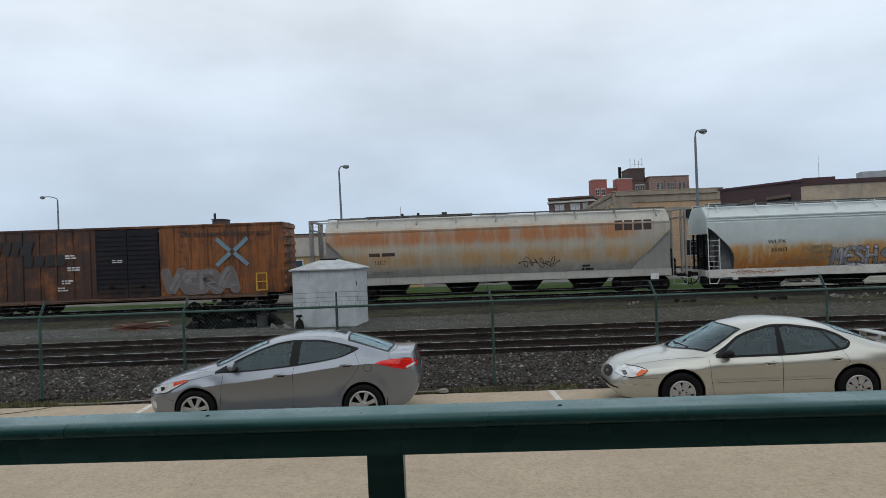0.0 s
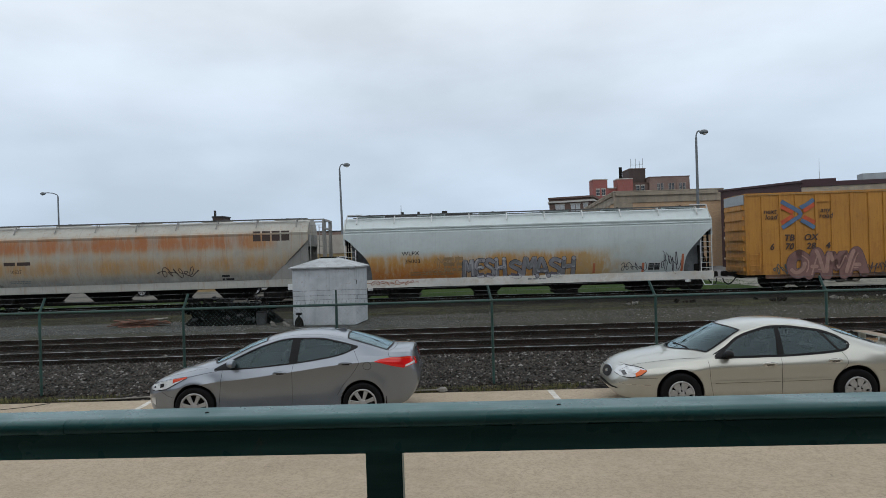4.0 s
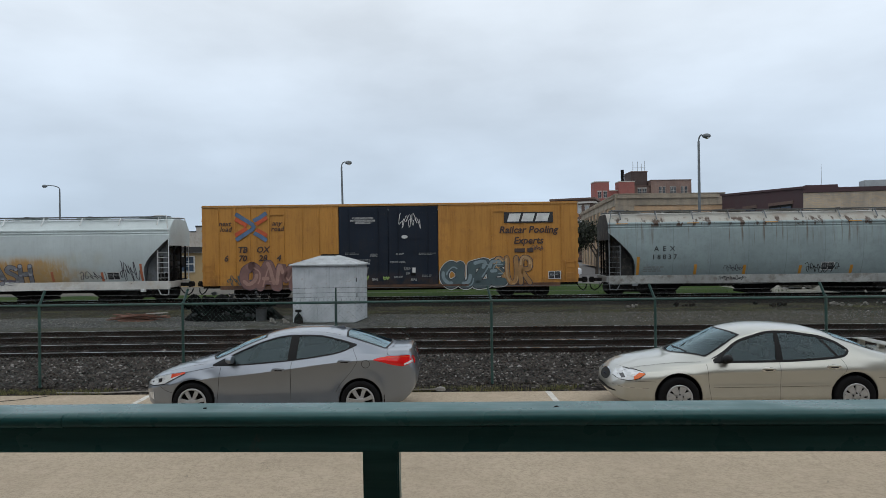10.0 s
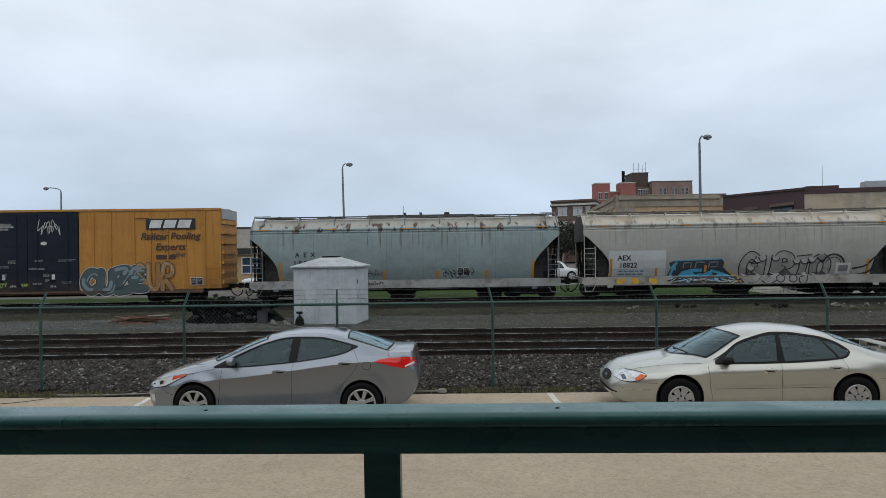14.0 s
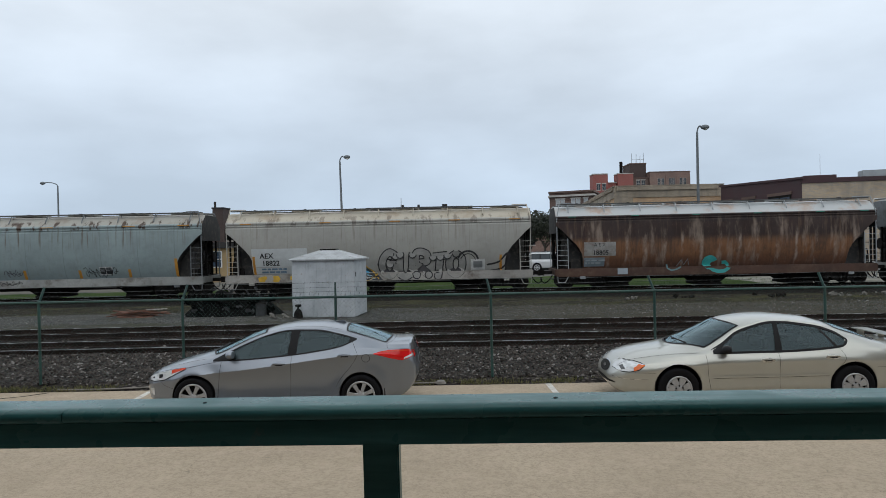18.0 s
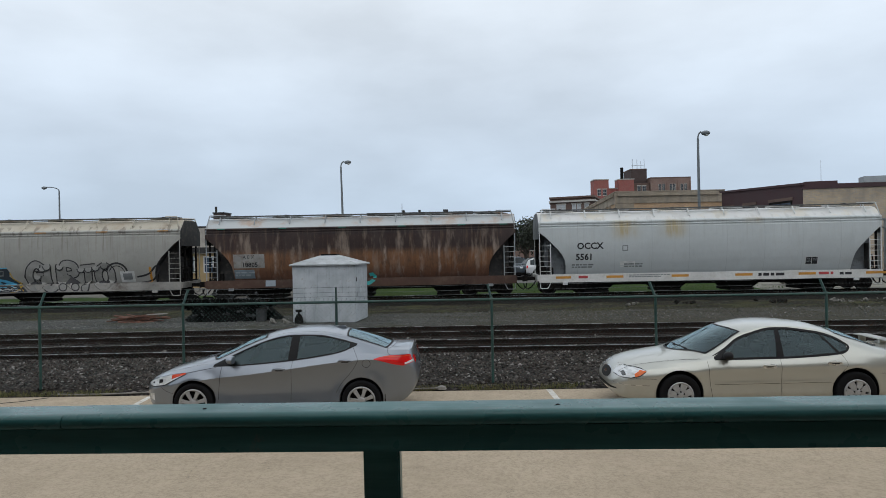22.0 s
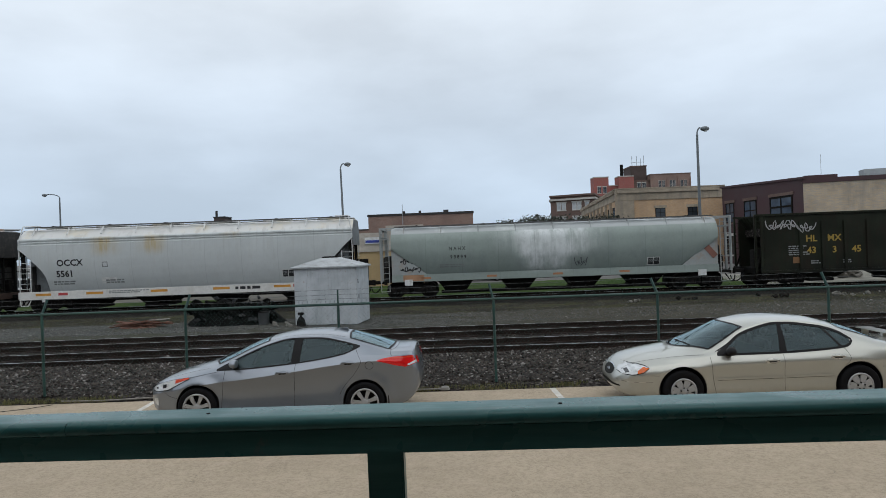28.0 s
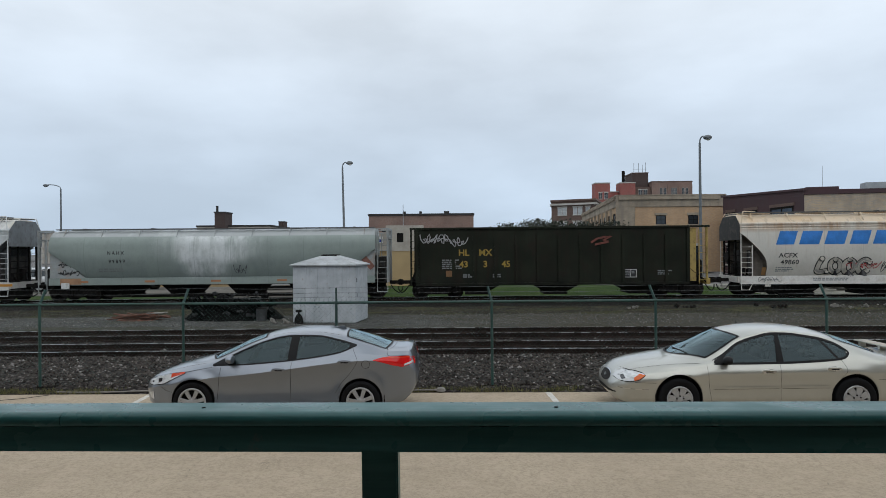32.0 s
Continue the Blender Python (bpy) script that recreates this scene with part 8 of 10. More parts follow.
bars(w11, 3, 117.2 - c11, 1.45, 0.9, 0.05, M["ink_grey"], h11, 111)
throwup(w11, 119.1 - c11, 1.1, 2.5, 0.9, "LOOC", ink("cream_fill", (0.5, 0.47, 0.4)), M["ink_black"], h11, 0.2, 0.045, 17, "cream graffiti letters with black outlines", ink("grey_shade_spray", (0.3, 0.29, 0.27)))
scribble(w11, 120.6 - c11, 1.4, 1.5, 0.4, M["ink_red"], h11, 112, 6, 0.035, out=0.015), scribble(w11, 122.2 - c11, 1.2, 1.0, 0.7, M["ink_black"], h11, 113, 5, 0.035)
scribble(w11, 116.3 - c11, 0.75, 1.0, 0.3, M["ink_grey"], lambda z: 1.53, 114, 6, 0.025), bars(w11, 2, 118.9 - c11, 0.92, 1.6, 0.05, M["ink_grey"], lambda z: 1.53, 115)
patch(w11, "marker_stripe", 116.55 - c11, 116.75 - c11, 1.1, 1.5, ink("brown_marker", (0.3, 0.16, 0.06)), h11, 0.006)


# ---- parked cars ----
from mathutils.bvhtree import BVHTree


def car_paint(name, c, metal, rough=0.32):
    m = Nodes(name, rough, metal)
    col = m.mix(m.ramp(m.noise(0.9, 4), 0.3, 0.7), shade(c, 0.96), shade(c, 1.03))
    # The paint gets darker in blotches towards the sill.
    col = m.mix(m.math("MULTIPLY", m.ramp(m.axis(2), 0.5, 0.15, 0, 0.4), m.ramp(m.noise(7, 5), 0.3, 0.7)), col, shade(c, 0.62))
    m.b.inputs["Coat Weight"].default_value, m.b.inputs["Coat Roughness"].default_value = 1.0, 0.04
    return m.done(col, m.noise(400, 2), 0.02, 0.001)


def glossy(name, c, rough=0.06):
    m = Nodes(name, rough)
    m.b.inputs["Coat Weight"].default_value = 0.5
    return m.done(m.mix(m.ramp(m.noise(3, 3), 0.3, 0.7), shade(c, 0.85), shade(c, 1.15)))


def build_car_glass(name, tint, gloss):
    """A clear tinted pane: a gloss that grows towards the edge-on view over a see-through tint."""
    mat = bpy.data.materials.new(name)
    mat.use_nodes = True
    t = mat.node_tree
    t.nodes.clear()
    out, mix = t.nodes.new("ShaderNodeOutputMaterial"), t.nodes.new("ShaderNodeMixShader")
    clear, shine, fr, up = t.nodes.new("ShaderNodeBsdfTransparent"), t.nodes.new("ShaderNodeBsdfGlossy"), t.nodes.new("ShaderNodeLayerWeight"), t.nodes.new("ShaderNodeMapRange")
    power = t.nodes.new("ShaderNodeMath")
    power.operation = "POWER"
    power.inputs[1].default_value = 4.0
    clear.inputs["Color"].default_value, shine.inputs["Color"].default_value = (*tint, 1), (0.74, 0.94, 1.0, 1)
    shine.inputs["Roughness"].default_value, fr.inputs["Blend"].default_value, up.inputs["To Min"].default_value = 0.03, 0.5, gloss
    t.links.new(fr.outputs["Facing"], power.inputs[0]), t.links.new(power.outputs[0], up.inputs["Value"]), t.links.new(up.outputs[0], mix.inputs[0])
    t.links.new(clear.outputs[0], mix.inputs[1]), t.links.new(shine.outputs[0], mix.inputs[2])
    t.links.new(mix.outputs[0], out.inputs["Surface"])
    return mat


def build_lens():
    m = Nodes("clear_headlamp_lens", 0.08)
    m.b.inputs["Coat Weight"].default_value = 1.0
    return m.done(m.mix(m.ramp(m.noise(1.0, 3, 0.5, m.stretch(11, 5, 22)), 0.5, 0.62), (0.66, 0.68, 0.69), (0.52, 0.54, 0.55)))


M["car_glass"] = build_car_glass("tinted_side_glass", (0.27, 0.37, 0.39), 0.05)
M["screen_glass"] = build_car_glass("clear_screen_glass", (0.6, 0.68, 0.68), 0.075)
M["far_car_glass"] = glossy("dark_car_glass", (0.02, 0.028, 0.031))
M["cabin"] = plain("dark_grey_cabin_trim", (0.03, 0.032, 0.034), 0.8, 0, 0.2, 5, 40)
M["cabin"].node_tree.nodes["Principled BSDF"].inputs["Specular IOR Level"].default_value = 0.08
M["seat_cloth"] = plain("grey_seat_cloth", (0.11, 0.112, 0.115), 0.9, 0, 0.15, 8, 60)
M["lamp_clear"] = build_lens()
M["lamp_amber"] = glossy("amber_lens", (0.68, 0.13, 0.02), 0.12)
M["lamp_red"] = glossy("red_tail_lens", (0.62, 0.012, 0.012), 0.1)
M["lamp_orange"] = glossy("orange_red_lens", (0.62, 0.06, 0.02), 0.12)
M["lamp_dark"] = glossy("dark_lamp_inside", (0.015, 0.016, 0.018), 0.15)
M["wheel_silver"] = plain("silver_painted_wheel", (0.4, 0.405, 0.41), 0.35, 0.4, 0.06, 8, 60, 0.03)
for k_ in ("lamp_amber", "lamp_red", "lamp_orange"):
    M[k_].node_tree.nodes["Principled BSDF"].inputs["Coat Weight"].default_value = 0.0


def curve(pts):
    xs, vs = [p[0] for p in pts], [p[1] for p in pts]
    return lambda x: float(np.interp(x, xs, vs))


def spline(pts):
    """A smooth curve through points that never overshoots them."""
    xs, ys = [p[0] for p in pts], [p[1] for p in pts]
    d = [(ys[i + 1] - ys[i]) / (xs[i + 1] - xs[i]) for i in range(len(xs) - 1)]
    tan = [d[0]] + [0.0 if a * b <= 0 else 2 * a * b / (a + b) for a, b in zip(d, d[1:])] + [d[-1]]

    def at(x):
        if x <= xs[0]:
            return ys[0]
        if x >= xs[-1]:
            return ys[-1]
        i = max(k for k in range(len(xs) - 1) if xs[k] <= x)
        h = xs[i + 1] - xs[i]
        s = (x - xs[i]) / h
        return (ys[i] * (1 + 2 * s) * (1 - s) ** 2 + tan[i] * h * s * (1 - s) ** 2 + ys[i + 1] * s * s * (3 - 2 * s) + tan[i + 1] * h * s * s * (s - 1))
    return at


def plan_outline(scr, n=9, grow=0.0):
    """The (x, y) outline of a screen: scr = (x at the foot, its sweep, half width, x at the top, its sweep, half width)."""
    xb, cb, yb, xt, ct, yt = scr
    foot = [(xb + cb * s * s, s * yb) for s in [-1 + 2 * k / n for k in range(n + 1)]]
    head = [(xt + ct * s * s, s * yt) for s in [1 - 2 * k / n for k in range(n + 1)]]
    return foot + head


def section(spec, f, x):
    """Half a cross-section, from the middle of the floor up to the middle of the roof."""
    w, zb, zc, zs, yr, zr, zt = (f[k](x) for k in ("half", "low", "crease", "belt", "rail_y", "rail_z", "top"))
    zc, yb = min(zc, zs - 0.02), w * (1 - f["tuck"](x))
    yr, zr = min(yr, yb - 0.01), max(zr, zs + 0.012)
    zt = max(zt, zr + 0.012)
    pts = [(0, zb), (0.55 * w, zb), (0.84 * w, zb + 0.006), (0.925 * w, zb + 0.03), (0.955 * w, zb + 0.085)]
    za = zb + 0.085
    for s in (0.14, 0.28, 0.42, 0.56, 0.7, 0.82, 0.92, 1.0):
        pts.append((w * (0.955 + 0.045 * s) - spec["hollow"] * math.sin(math.pi * s) * f["body"](x), za + (zc - za) * s))
    for s in (0.12, 0.3, 0.5, 0.75, 1.0):
        pts.append((w + (yb - w) * s ** spec["round"], zc + (zs - zc) * s))
    out = []
    for y, z in pts:
        for ax in spec["axles"]:
            r = math.hypot(x - ax, z - spec["wr"] - 0.015)
            y += spec["flare"] * math.exp(-((r - spec["well"] - 0.02) / 0.085) ** 2) * (1 if y > 0.7 * w else 0)
        out.append((y, z))
    for s in (0.06, 0.28, 0.52, 0.76, 0.92, 1.0):
        out.append((yb + (yr - yb) * s + 0.02 * math.sin(math.pi * s) * f["body"](x), zs + (zr - zs) * s))
    for q in (0.05, 0.12, 0.22, 0.36, 0.55, 0.78, 1.0):
        out.append((yr * (1 - q), zr + (zt - zr) * (1 - (1 - q) ** 2.5)))
    return out


def hull(spec):
    """The closed shell of a near car: hollowed under its panes and over its wheels. Slot 1 is the cabin."""
    f = {k: spline(spec[k]) for k in ("half", "low", "crease", "belt", "rail_y", "rail_z", "top", "tuck")}
    x0, x1 = spec["ends"]
    f["body"] = lambda x: min(1, max(0, (x - x0 - 0.5) / 0.6), max(0, (x1 - 0.5 - x) / 0.6))
    xs = [x0, x0 + 0.012, x0 + 0.03, x0 + 0.055, x0 + 0.09, x0 + 0.13] + [x0 + 0.18 + k * (x1 - x0 - 0.36) / 96 for k in range(97)] + [x1 - 0.14, x1 - 0.11, x1 - 0.085, x1 - 0.06, x1 - 0.04, x1 - 0.022, x1 - 0.01, x1]
    vs, fs, ring, m = [], [], None, 0
    for x in xs:
        pts = section(spec, f, x)
        loop = [(x, -a, z) for a, z in pts] + [(x, a, z) for a, z in reversed(pts[1:-1])]
        i, m = len(vs), len(loop)
        vs += loop
        if ring is not None:
            fs += [(ring + k, ring + (k + 1) % m, i + (k + 1) % m, i + k) for k in range(m)]
        ring = i
    fs += [tuple(range(m))[::-1], tuple(range(ring, ring + m))]
    me = bpy.data.meshes.new("shell")
    me.from_pydata(vs, [], fs)
    bm = B()
    bm.from_mesh(me)
    bmesh.ops.recalc_face_normals(bm, faces=bm.faces)
    bm.to_mesh(me)
    bvh = BVHTree.FromBMesh(bm)
    bm.free()
    shell = bpy.data.objects.new("shell", me)
    scene.collection.objects.link(shell)
    me.materials.append(spec["paint"]), me.materials.append(M["cabin"])
    cuts = []
    for x in spec["axles"]:
        for s in (-1, 1):
            cuts.append((lathe(B(), [(spec["well"], s * 0.55), (spec["well"], s * 1.3)], 44, pose(x, 0, spec["wr"] + 0.015)), 0))
    lo, hi = spline(spec["dlo_lo"]), spline(spec["dlo_hi"])
    a, b = spec["dlo"]
    us = [a + 0.03 + (b - a - 0.06) * k / 40 for k in range(41)]
    ol = [(u, lo(u) + 0.01) for u in us] + [(u, hi(u) - 0.008) for u in reversed(us) if hi(u) - lo(u) > 0.03]
    cuts.append((slab(B(), ol, -1.2, 1.2), 1))
    for scr, z in ((spec["screen"], spec["dash"]), (spec["rear_screen"], spec["shelf"])):
        cuts.append((prism(B(), plan_outline(scr), z, 2.2), 1))
    obs = []
    for bmc, slot in cuts:
        bmesh.ops.recalc_face_normals(bmc, faces=bmc.faces)
        mc = bpy.data.meshes.new("cutter")
        bmc.to_mesh(mc)
        bmc.free()
        mc.materials.append(spec["paint"]), mc.materials.append(M["cabin"])
        mc.polygons.foreach_set("material_index", [slot] * len(mc.polygons))
        oc = bpy.data.objects.new("cutter", mc)
        scene.collection.objects.link(oc)
        md = shell.modifiers.new("cut", "BOOLEAN")
        md.operation, md.object, md.solver = "DIFFERENCE", oc, "EXACT"
        obs.append(oc)
    out = bpy.data.meshes.new_from_object(shell.evaluated_get(bpy.context.evaluated_depsgraph_get()))
    for o in obs + [shell]:
        bpy.data.objects.remove(o)
    out.polygons.foreach_set("use_smooth", [True] * len(out.polygons))
    out.set_sharp_from_angle(angle=radians(30))
    return out, bvh


def project(bvh, axis, a, b, out):
    """Onto the shell from the near side ('y': a, b = x, z), from above ('z': x, y) or from ahead ('x': y, z)."""
    o, d = {"y": ((a, -3, b), (0, 1, 0)), "Y": ((a, 3, b), (0, -1, 0)), "z": ((a, b, 3), (0, 0, -1)), "x": ((-2, a, b), (1, 0, 0)), "X": ((8, a, b), (-1, 0, 0))}[axis]
    p, n, _, _ = bvh.ray_cast(Vector(o), Vector(d))
    if p is None:
        return None
    return p - Vector(d) * out


def skin(bvh, name, axis, u0, u1, lo, hi, mat, parent, out=0.005, nu=26, nv=8, label="", shape=curve):
    """A thin panel that follows the shell between two curves."""
    lo, hi = shape(lo), shape(hi)
    vs, fs = [], []
    for i in range(nu + 1):
        u = u0 + (u1 - u0) * i / nu
        for j in range(nv + 1):
            v = lo(u) + (hi(u) - lo(u)) * j / nv
            vs.append(project(bvh, axis, u, v, out))
    for i in range(nu):
        for j in range(nv):
            a = i * (nv + 1) + j
            q = (a, a + 1, a + nv + 2, a + nv + 1)
            if all(vs[k] is not None for k in q):
                fs.append(q)
    used = sorted({k for f in fs for k in f})
    re = {k: i for i, k in enumerate(used)}
    return link_mesh(name, [vs[k] for k in used], [tuple(re[k] for k in f) for f in fs], mat, parent, label, True)


def screen_pane(bvh, name, scr, mat, parent, label, inset=0.0, out=0.004):
    """A windscreen that follows the shell, and its black seal."""
    xb, cb, yb, xt, ct, yt = scr
    n, k = 24, 20
    vs = []
    for i in range(n + 1):
        s = -1 + 2 * i / n
        for j in range(k + 1):
            t = j / k
            x = (xb + cb * s * s) * (1 - t) + (xt + ct * s * s) * t
            vs.append(project(bvh, "z", x, s * (yb + (yt - yb) * t), out))
    fs = [(i * (k + 1) + j, i * (k + 1) + j + 1, (i + 1) * (k + 1) + j + 1, (i + 1) * (k + 1) + j) for i in range(n) for j in range(k)]
    g = link_mesh(name, vs, fs, mat, parent, label, True)
    ol = plan_outline(scr, 12)
    seam(bvh, ol + ol[:1], g, 0.03, M["black_plastic"], "window_seal", "z", 0.007)
    return g


def seam(bvh, pts, parent, width=0.009, mat=None, name="panel_gap", axis="y", out=0.004):
    dense = []
    for a, b in zip(pts, pts[1:]):
        n = max(1, int(math.dist(a, b) / 0.04))
        dense += [(a[0] + (b[0] - a[0]) * k / n, a[1] + (b[1] - a[1]) * k / n) for k in range(n)]
    dense.append(pts[-1])
    v, f = ribbon(dense, width)
    p = [project(bvh, axis, a, b, out) for a, b in v]
    f = [q for q in f if all(p[k] is not None for k in q)]
    return link_mesh(name, [q or Vector((0, 0, 0.5)) for q in p], f, mat or M["seam"], parent)


def add_wheel(car, x, y, r, spokes, twist, rim_mat, k_=0.72, inner=0.09, outer=0.16, lugs=0):
    wl = part("wheel", lathe(B(), [(r * k_ * 0.98, -0.085), (r * (k_ + 0.04), -0.103), (r * 0.9, -0.108), (r * 0.96, -0.1), (r, -0.075), (r, 0.08), (r * 0.94, 0.105), (r * 0.78, 0.1)], 44, None, True), M["tyre"], car, "black tyre on a silver wheel", True)
    wl.matrix_basis = pose(x, y, r, 0, 0, 0 if y < 0 else 180)
    part("rim", lathe(B(), [(r * (k_ - 0.09), -0.07), (r * (k_ - 0.075), -0.112), (r * (k_ - 0.02), -0.116), (r * (k_ + 0.015), -0.11), (r * (k_ + 0.02), -0.06)], 44, None, True), rim_mat, wl, "", True)
    part("brake_disc", lathe(B(), [(0.05, -0.035), (r * (k_ - 0.08), -0.035), (r * (k_ - 0.08), 0.02), (0.05, 0.02)], 24), M["steel_dark"], wl)
    part("hub", lathe(B(), [(0.01, -0.118), (r * 0.13, -0.117), (r * 0.2, -0.108), (r * 0.22, -0.09), (r * 0.22, 0.0)], 24), rim_mat, wl, "", True)
    for k in range(spokes):
        bm = slab(B(), [(-r * inner, r * 0.12), (r * inner, r * 0.12), (r * outer * 0.8, r * (k_ * 0.6)), (r * outer, r * (k_ - 0.05)), (-r * outer, r * (k_ - 0.05)), (-r * outer * 0.8, r * (k_ * 0.6))], -0.112, -0.088, pose(0, 0, 0, 0, twist + 360 * k / spokes, 0))
        bmesh.ops.bevel(bm, geom=[e for e in bm.edges if all(v.co.y < -0.1 for v in e.verts)], offset=0.006, segments=1, affect="EDGES")
        part("spoke", bm, rim_mat, wl)
    for k in range(lugs):
        a = 2 * math.pi * (k + 0.3) / lugs
        part("lug_hole", lathe(B(), [(0.004, -0.123), (0.013, -0.122), (0.013, -0.1)], 10, pose(r * 0.17 * math.cos(a), 0, r * 0.17 * math.sin(a))), M["seam"], wl)


def add_seat(car, x, y, z, h, width, head=True):
    st = part("seat_back", box(B(), -0.07, 0.07, -width / 2, width / 2, -0.02, h, pose(x, y, z, 0, 12), bevel=0.045), M["seat_cloth"], car, "", True)
    if head:
        part("headrest", box(B(), -0.05, 0.05, -0.12, 0.12, h + 0.015, h + 0.16, pose(x, y, z, 0, 12), bevel=0.04), M["seat_cloth"], st, "", True)


def near_car(label, spec, m):
    """A parked saloon seen close by."""
    paint = spec["paint"]
    car = thing("parked_car", label, "car", m, "cars parked along the fence")
    me, bvh = hull(spec)
    body = new("body", me)
    body.parent = car
    r, lo, hi = spec["wr"], spline(spec["dlo_lo"]), spline(spec["dlo_hi"])
    for x in spec["axles"]:
        for s in (-1, 1):
            add_wheel(car, x, s * (spec["track"] - 0.1), r, spec["spokes"], spec["twist"] + 17 * x, M["wheel_silver"], spec["rim"], spec["spoke_in"], spec["spoke_out"], spec["lugs"])
            w = spec["well"]
            part("wheel_well", lathe(B(), [(0.05, s * 0.552), (w - 0.004, s * 0.552), (w - 0.004, s * (spec["track"] - 0.04)), (w - 0.012, s * (spec["track"] - 0.04)), (w - 0.012, s * 0.57), (0.05, s * 0.57)], 44, pose(x, 0, r + 0.015)), M["black_plastic"], car)
    a, b = spec["dlo"]
    us = [a + (b - a) * k / 48 for k in range(49)]
    ring = [(u, lo(u)) for u in us] + [(u, hi(u)) for u in reversed(us)]
    for ax in ("y", "Y"):
        s = -1 if ax == "y" else 1
        skin(bvh, "side_window", ax, a + 0.02, b - 0.02, spec["dlo_lo"], spec["dlo_hi"], M["car_glass"], car, -0.004, 60, 12, "tinted side glass", spline)
        seam(bvh, ring, car, spec["trim"], M["black_plastic"], "window_trim", ax, 0.004)
        for p in spec["pillars"]:
            (xa, xb), (xc, xd) = p
            zl, zh = lo((xa + xb) / 2) + 0.004, hi((xc + xd) / 2) - 0.004
            quad = [project(bvh, ax, xa + (xc - xa) * t + (xb - xa + (xd - xc - xb + xa) * t) * u, zl + (zh - zl) * t, 0.003) for t in [k / 10 for k in range(11)] for u in (0, 0.5, 1)]
            link_mesh("window_pillar", quad, [(3 * k + j, 3 * k + j + 1, 3 * k + j + 4, 3 * k + j + 3) for k in range(10) for j in (0, 1)], M["black_plastic"], car, "black pillar between the panes", True)
        for xa, xb in spec["sails"]:
            skin(bvh, "window_corner", ax, xa, xb, spec["dlo_lo"], spec["dlo_hi"], M["black_plastic"], car, 0.008, 14, 6, "black window corner", spline)
        for pts in spec["gaps"]:
            seam(bvh, smooth_line(pts), car, 0.0048, axis=ax)
        for (nm, mat, u0, u1, l_, h_, out) in spec["lights"]:
            lens = skin(bvh, nm, ax, u0, u1, l_, h_, M[mat], car, out, 34, 8)
            if nm == "headlight":
                fl, fh = curve(l_), curve(h_)
                us = [u0 + (u1 - u0) * k / 24 for k in range(25)]
                seam(bvh, [(u, fl(u)) for u in us] + [(u, fh(u)) for u in reversed(us)], lens, 0.012, None, "lamp_gap", ax, 0.007)
        for x, z in spec["handles"]:
            p = project(bvh, ax, x, z, 0.0)
            cup = lathe(B(), [(0.01, -0.006), (0.1, -0.009), (0.112, -0.006), (0.115, 0.004)], 24, pose(p.x, p.y + s * 0.002, z - 0.004) @ Matrix.Diagonal((1.05, 1 if s < 0 else -1, 0.36, 1)))
            part("handle_cup", cup, paint if spec["chrome_cup"] == "paint" else spec["chrome_cup"], car, "", True)
            part("door_handle", box(B(), p.x - 0.1, p.x + 0.095, p.y - 0.024, p.y + 0.024, z + 0.002, z + 0.024, pose(0, 0, 0), bevel=0.009), paint, car, "", True)
            # Dark bar stands in for the shade beneath the handle.
            part("handle_gap", box(B(), p.x - 0.06, p.x + 0.065, p.y - 0.014, p.y + 0.014, z - 0.02, z - 0.003, bevel=0.004), M["seam"], car)
        x, z = spec["mirror"]
        p = project(bvh, ax, x, z, 0.0)
        bm = B()
        bmesh.ops.create_icosphere(bm, subdivisions=3, radius=1.0, matrix=Matrix.Translation((x + 0.02, p.y + s * 0.12, z + 0.035)) @ Matrix.Diagonal((0.085, 0.11, 0.068, 1)))
        for v in bm.verts:
            v.co.x = min(v.co.x, x + 0.055)
        part("door_mirror", bm, spec["mirror_mat"] or paint, car, "", True)
        part("mirror_foot", box(B(), x - 0.05, x + 0.06, min(p.y - s * 0.02, p.y + s * 0.08), max(p.y - s * 0.02, p.y + s * 0.08), z - 0.045, z + 0.0, bevel=0.012), M["black_plastic"], car)
        for x0_, z0_, x1_, z1_, wd in spec["mouldings"]:
            seam(bvh, [(x0_, z0_), (x1_, z1_)], car, wd, paint, "side_moulding", ax, 0.014)
            seam(bvh, [(x0_, z0_ - wd * 0.6), (x1_, z1_ - wd * 0.6)], car, 0.007, None, "moulding_gap", ax, 0.006)
    screen_pane(bvh, "windscreen", spec["screen"], M["screen_glass"], car, "raked clear windscreen")
    screen_pane(bvh, "rear_window", spec["rear_screen"], M["screen_glass"], car, "raked rear window")
    for (nm, mat, u0, u1, l_, h_, out) in spec["front"]:
        skin(bvh, nm, "x", u0, u1, l_, h_, M[mat], car, out, 24, 8, "", spline)
    for (nm, mat, u0, u1, l_, h_, out) in spec["back"]:
        skin(bvh, nm, "X", u0, u1, l_, h_, M[mat], car, out, 20, 6)
    for pts in spec["top_gaps"]:
        seam(bvh, smooth_line(pts), car, 0.006, None, "panel_gap", "z")
    xb, cb, yb = spec["screen"][:3]
    for y0, y1, dx in ((-0.45, 0.1, 0.14), (0.15, 0.6, 0.12)):
        part("wiper", pipe(B(), [project(bvh, "z", xb + cb * (y0 / yb) ** 2 + 0.03, y0, 0.018), project(bvh, "z", xb + cb * (y1 / yb) ** 2 + dx, y1, 0.022)], 0.011, 5), M["black_plastic"], car)
    part("underbody", box(B(), 0.4, spec["ends"][1] - 0.5, -0.5, 0.5, 0.14, 0.26), M["black_plastic"], car)
    x, z = spec["wheel_at"]
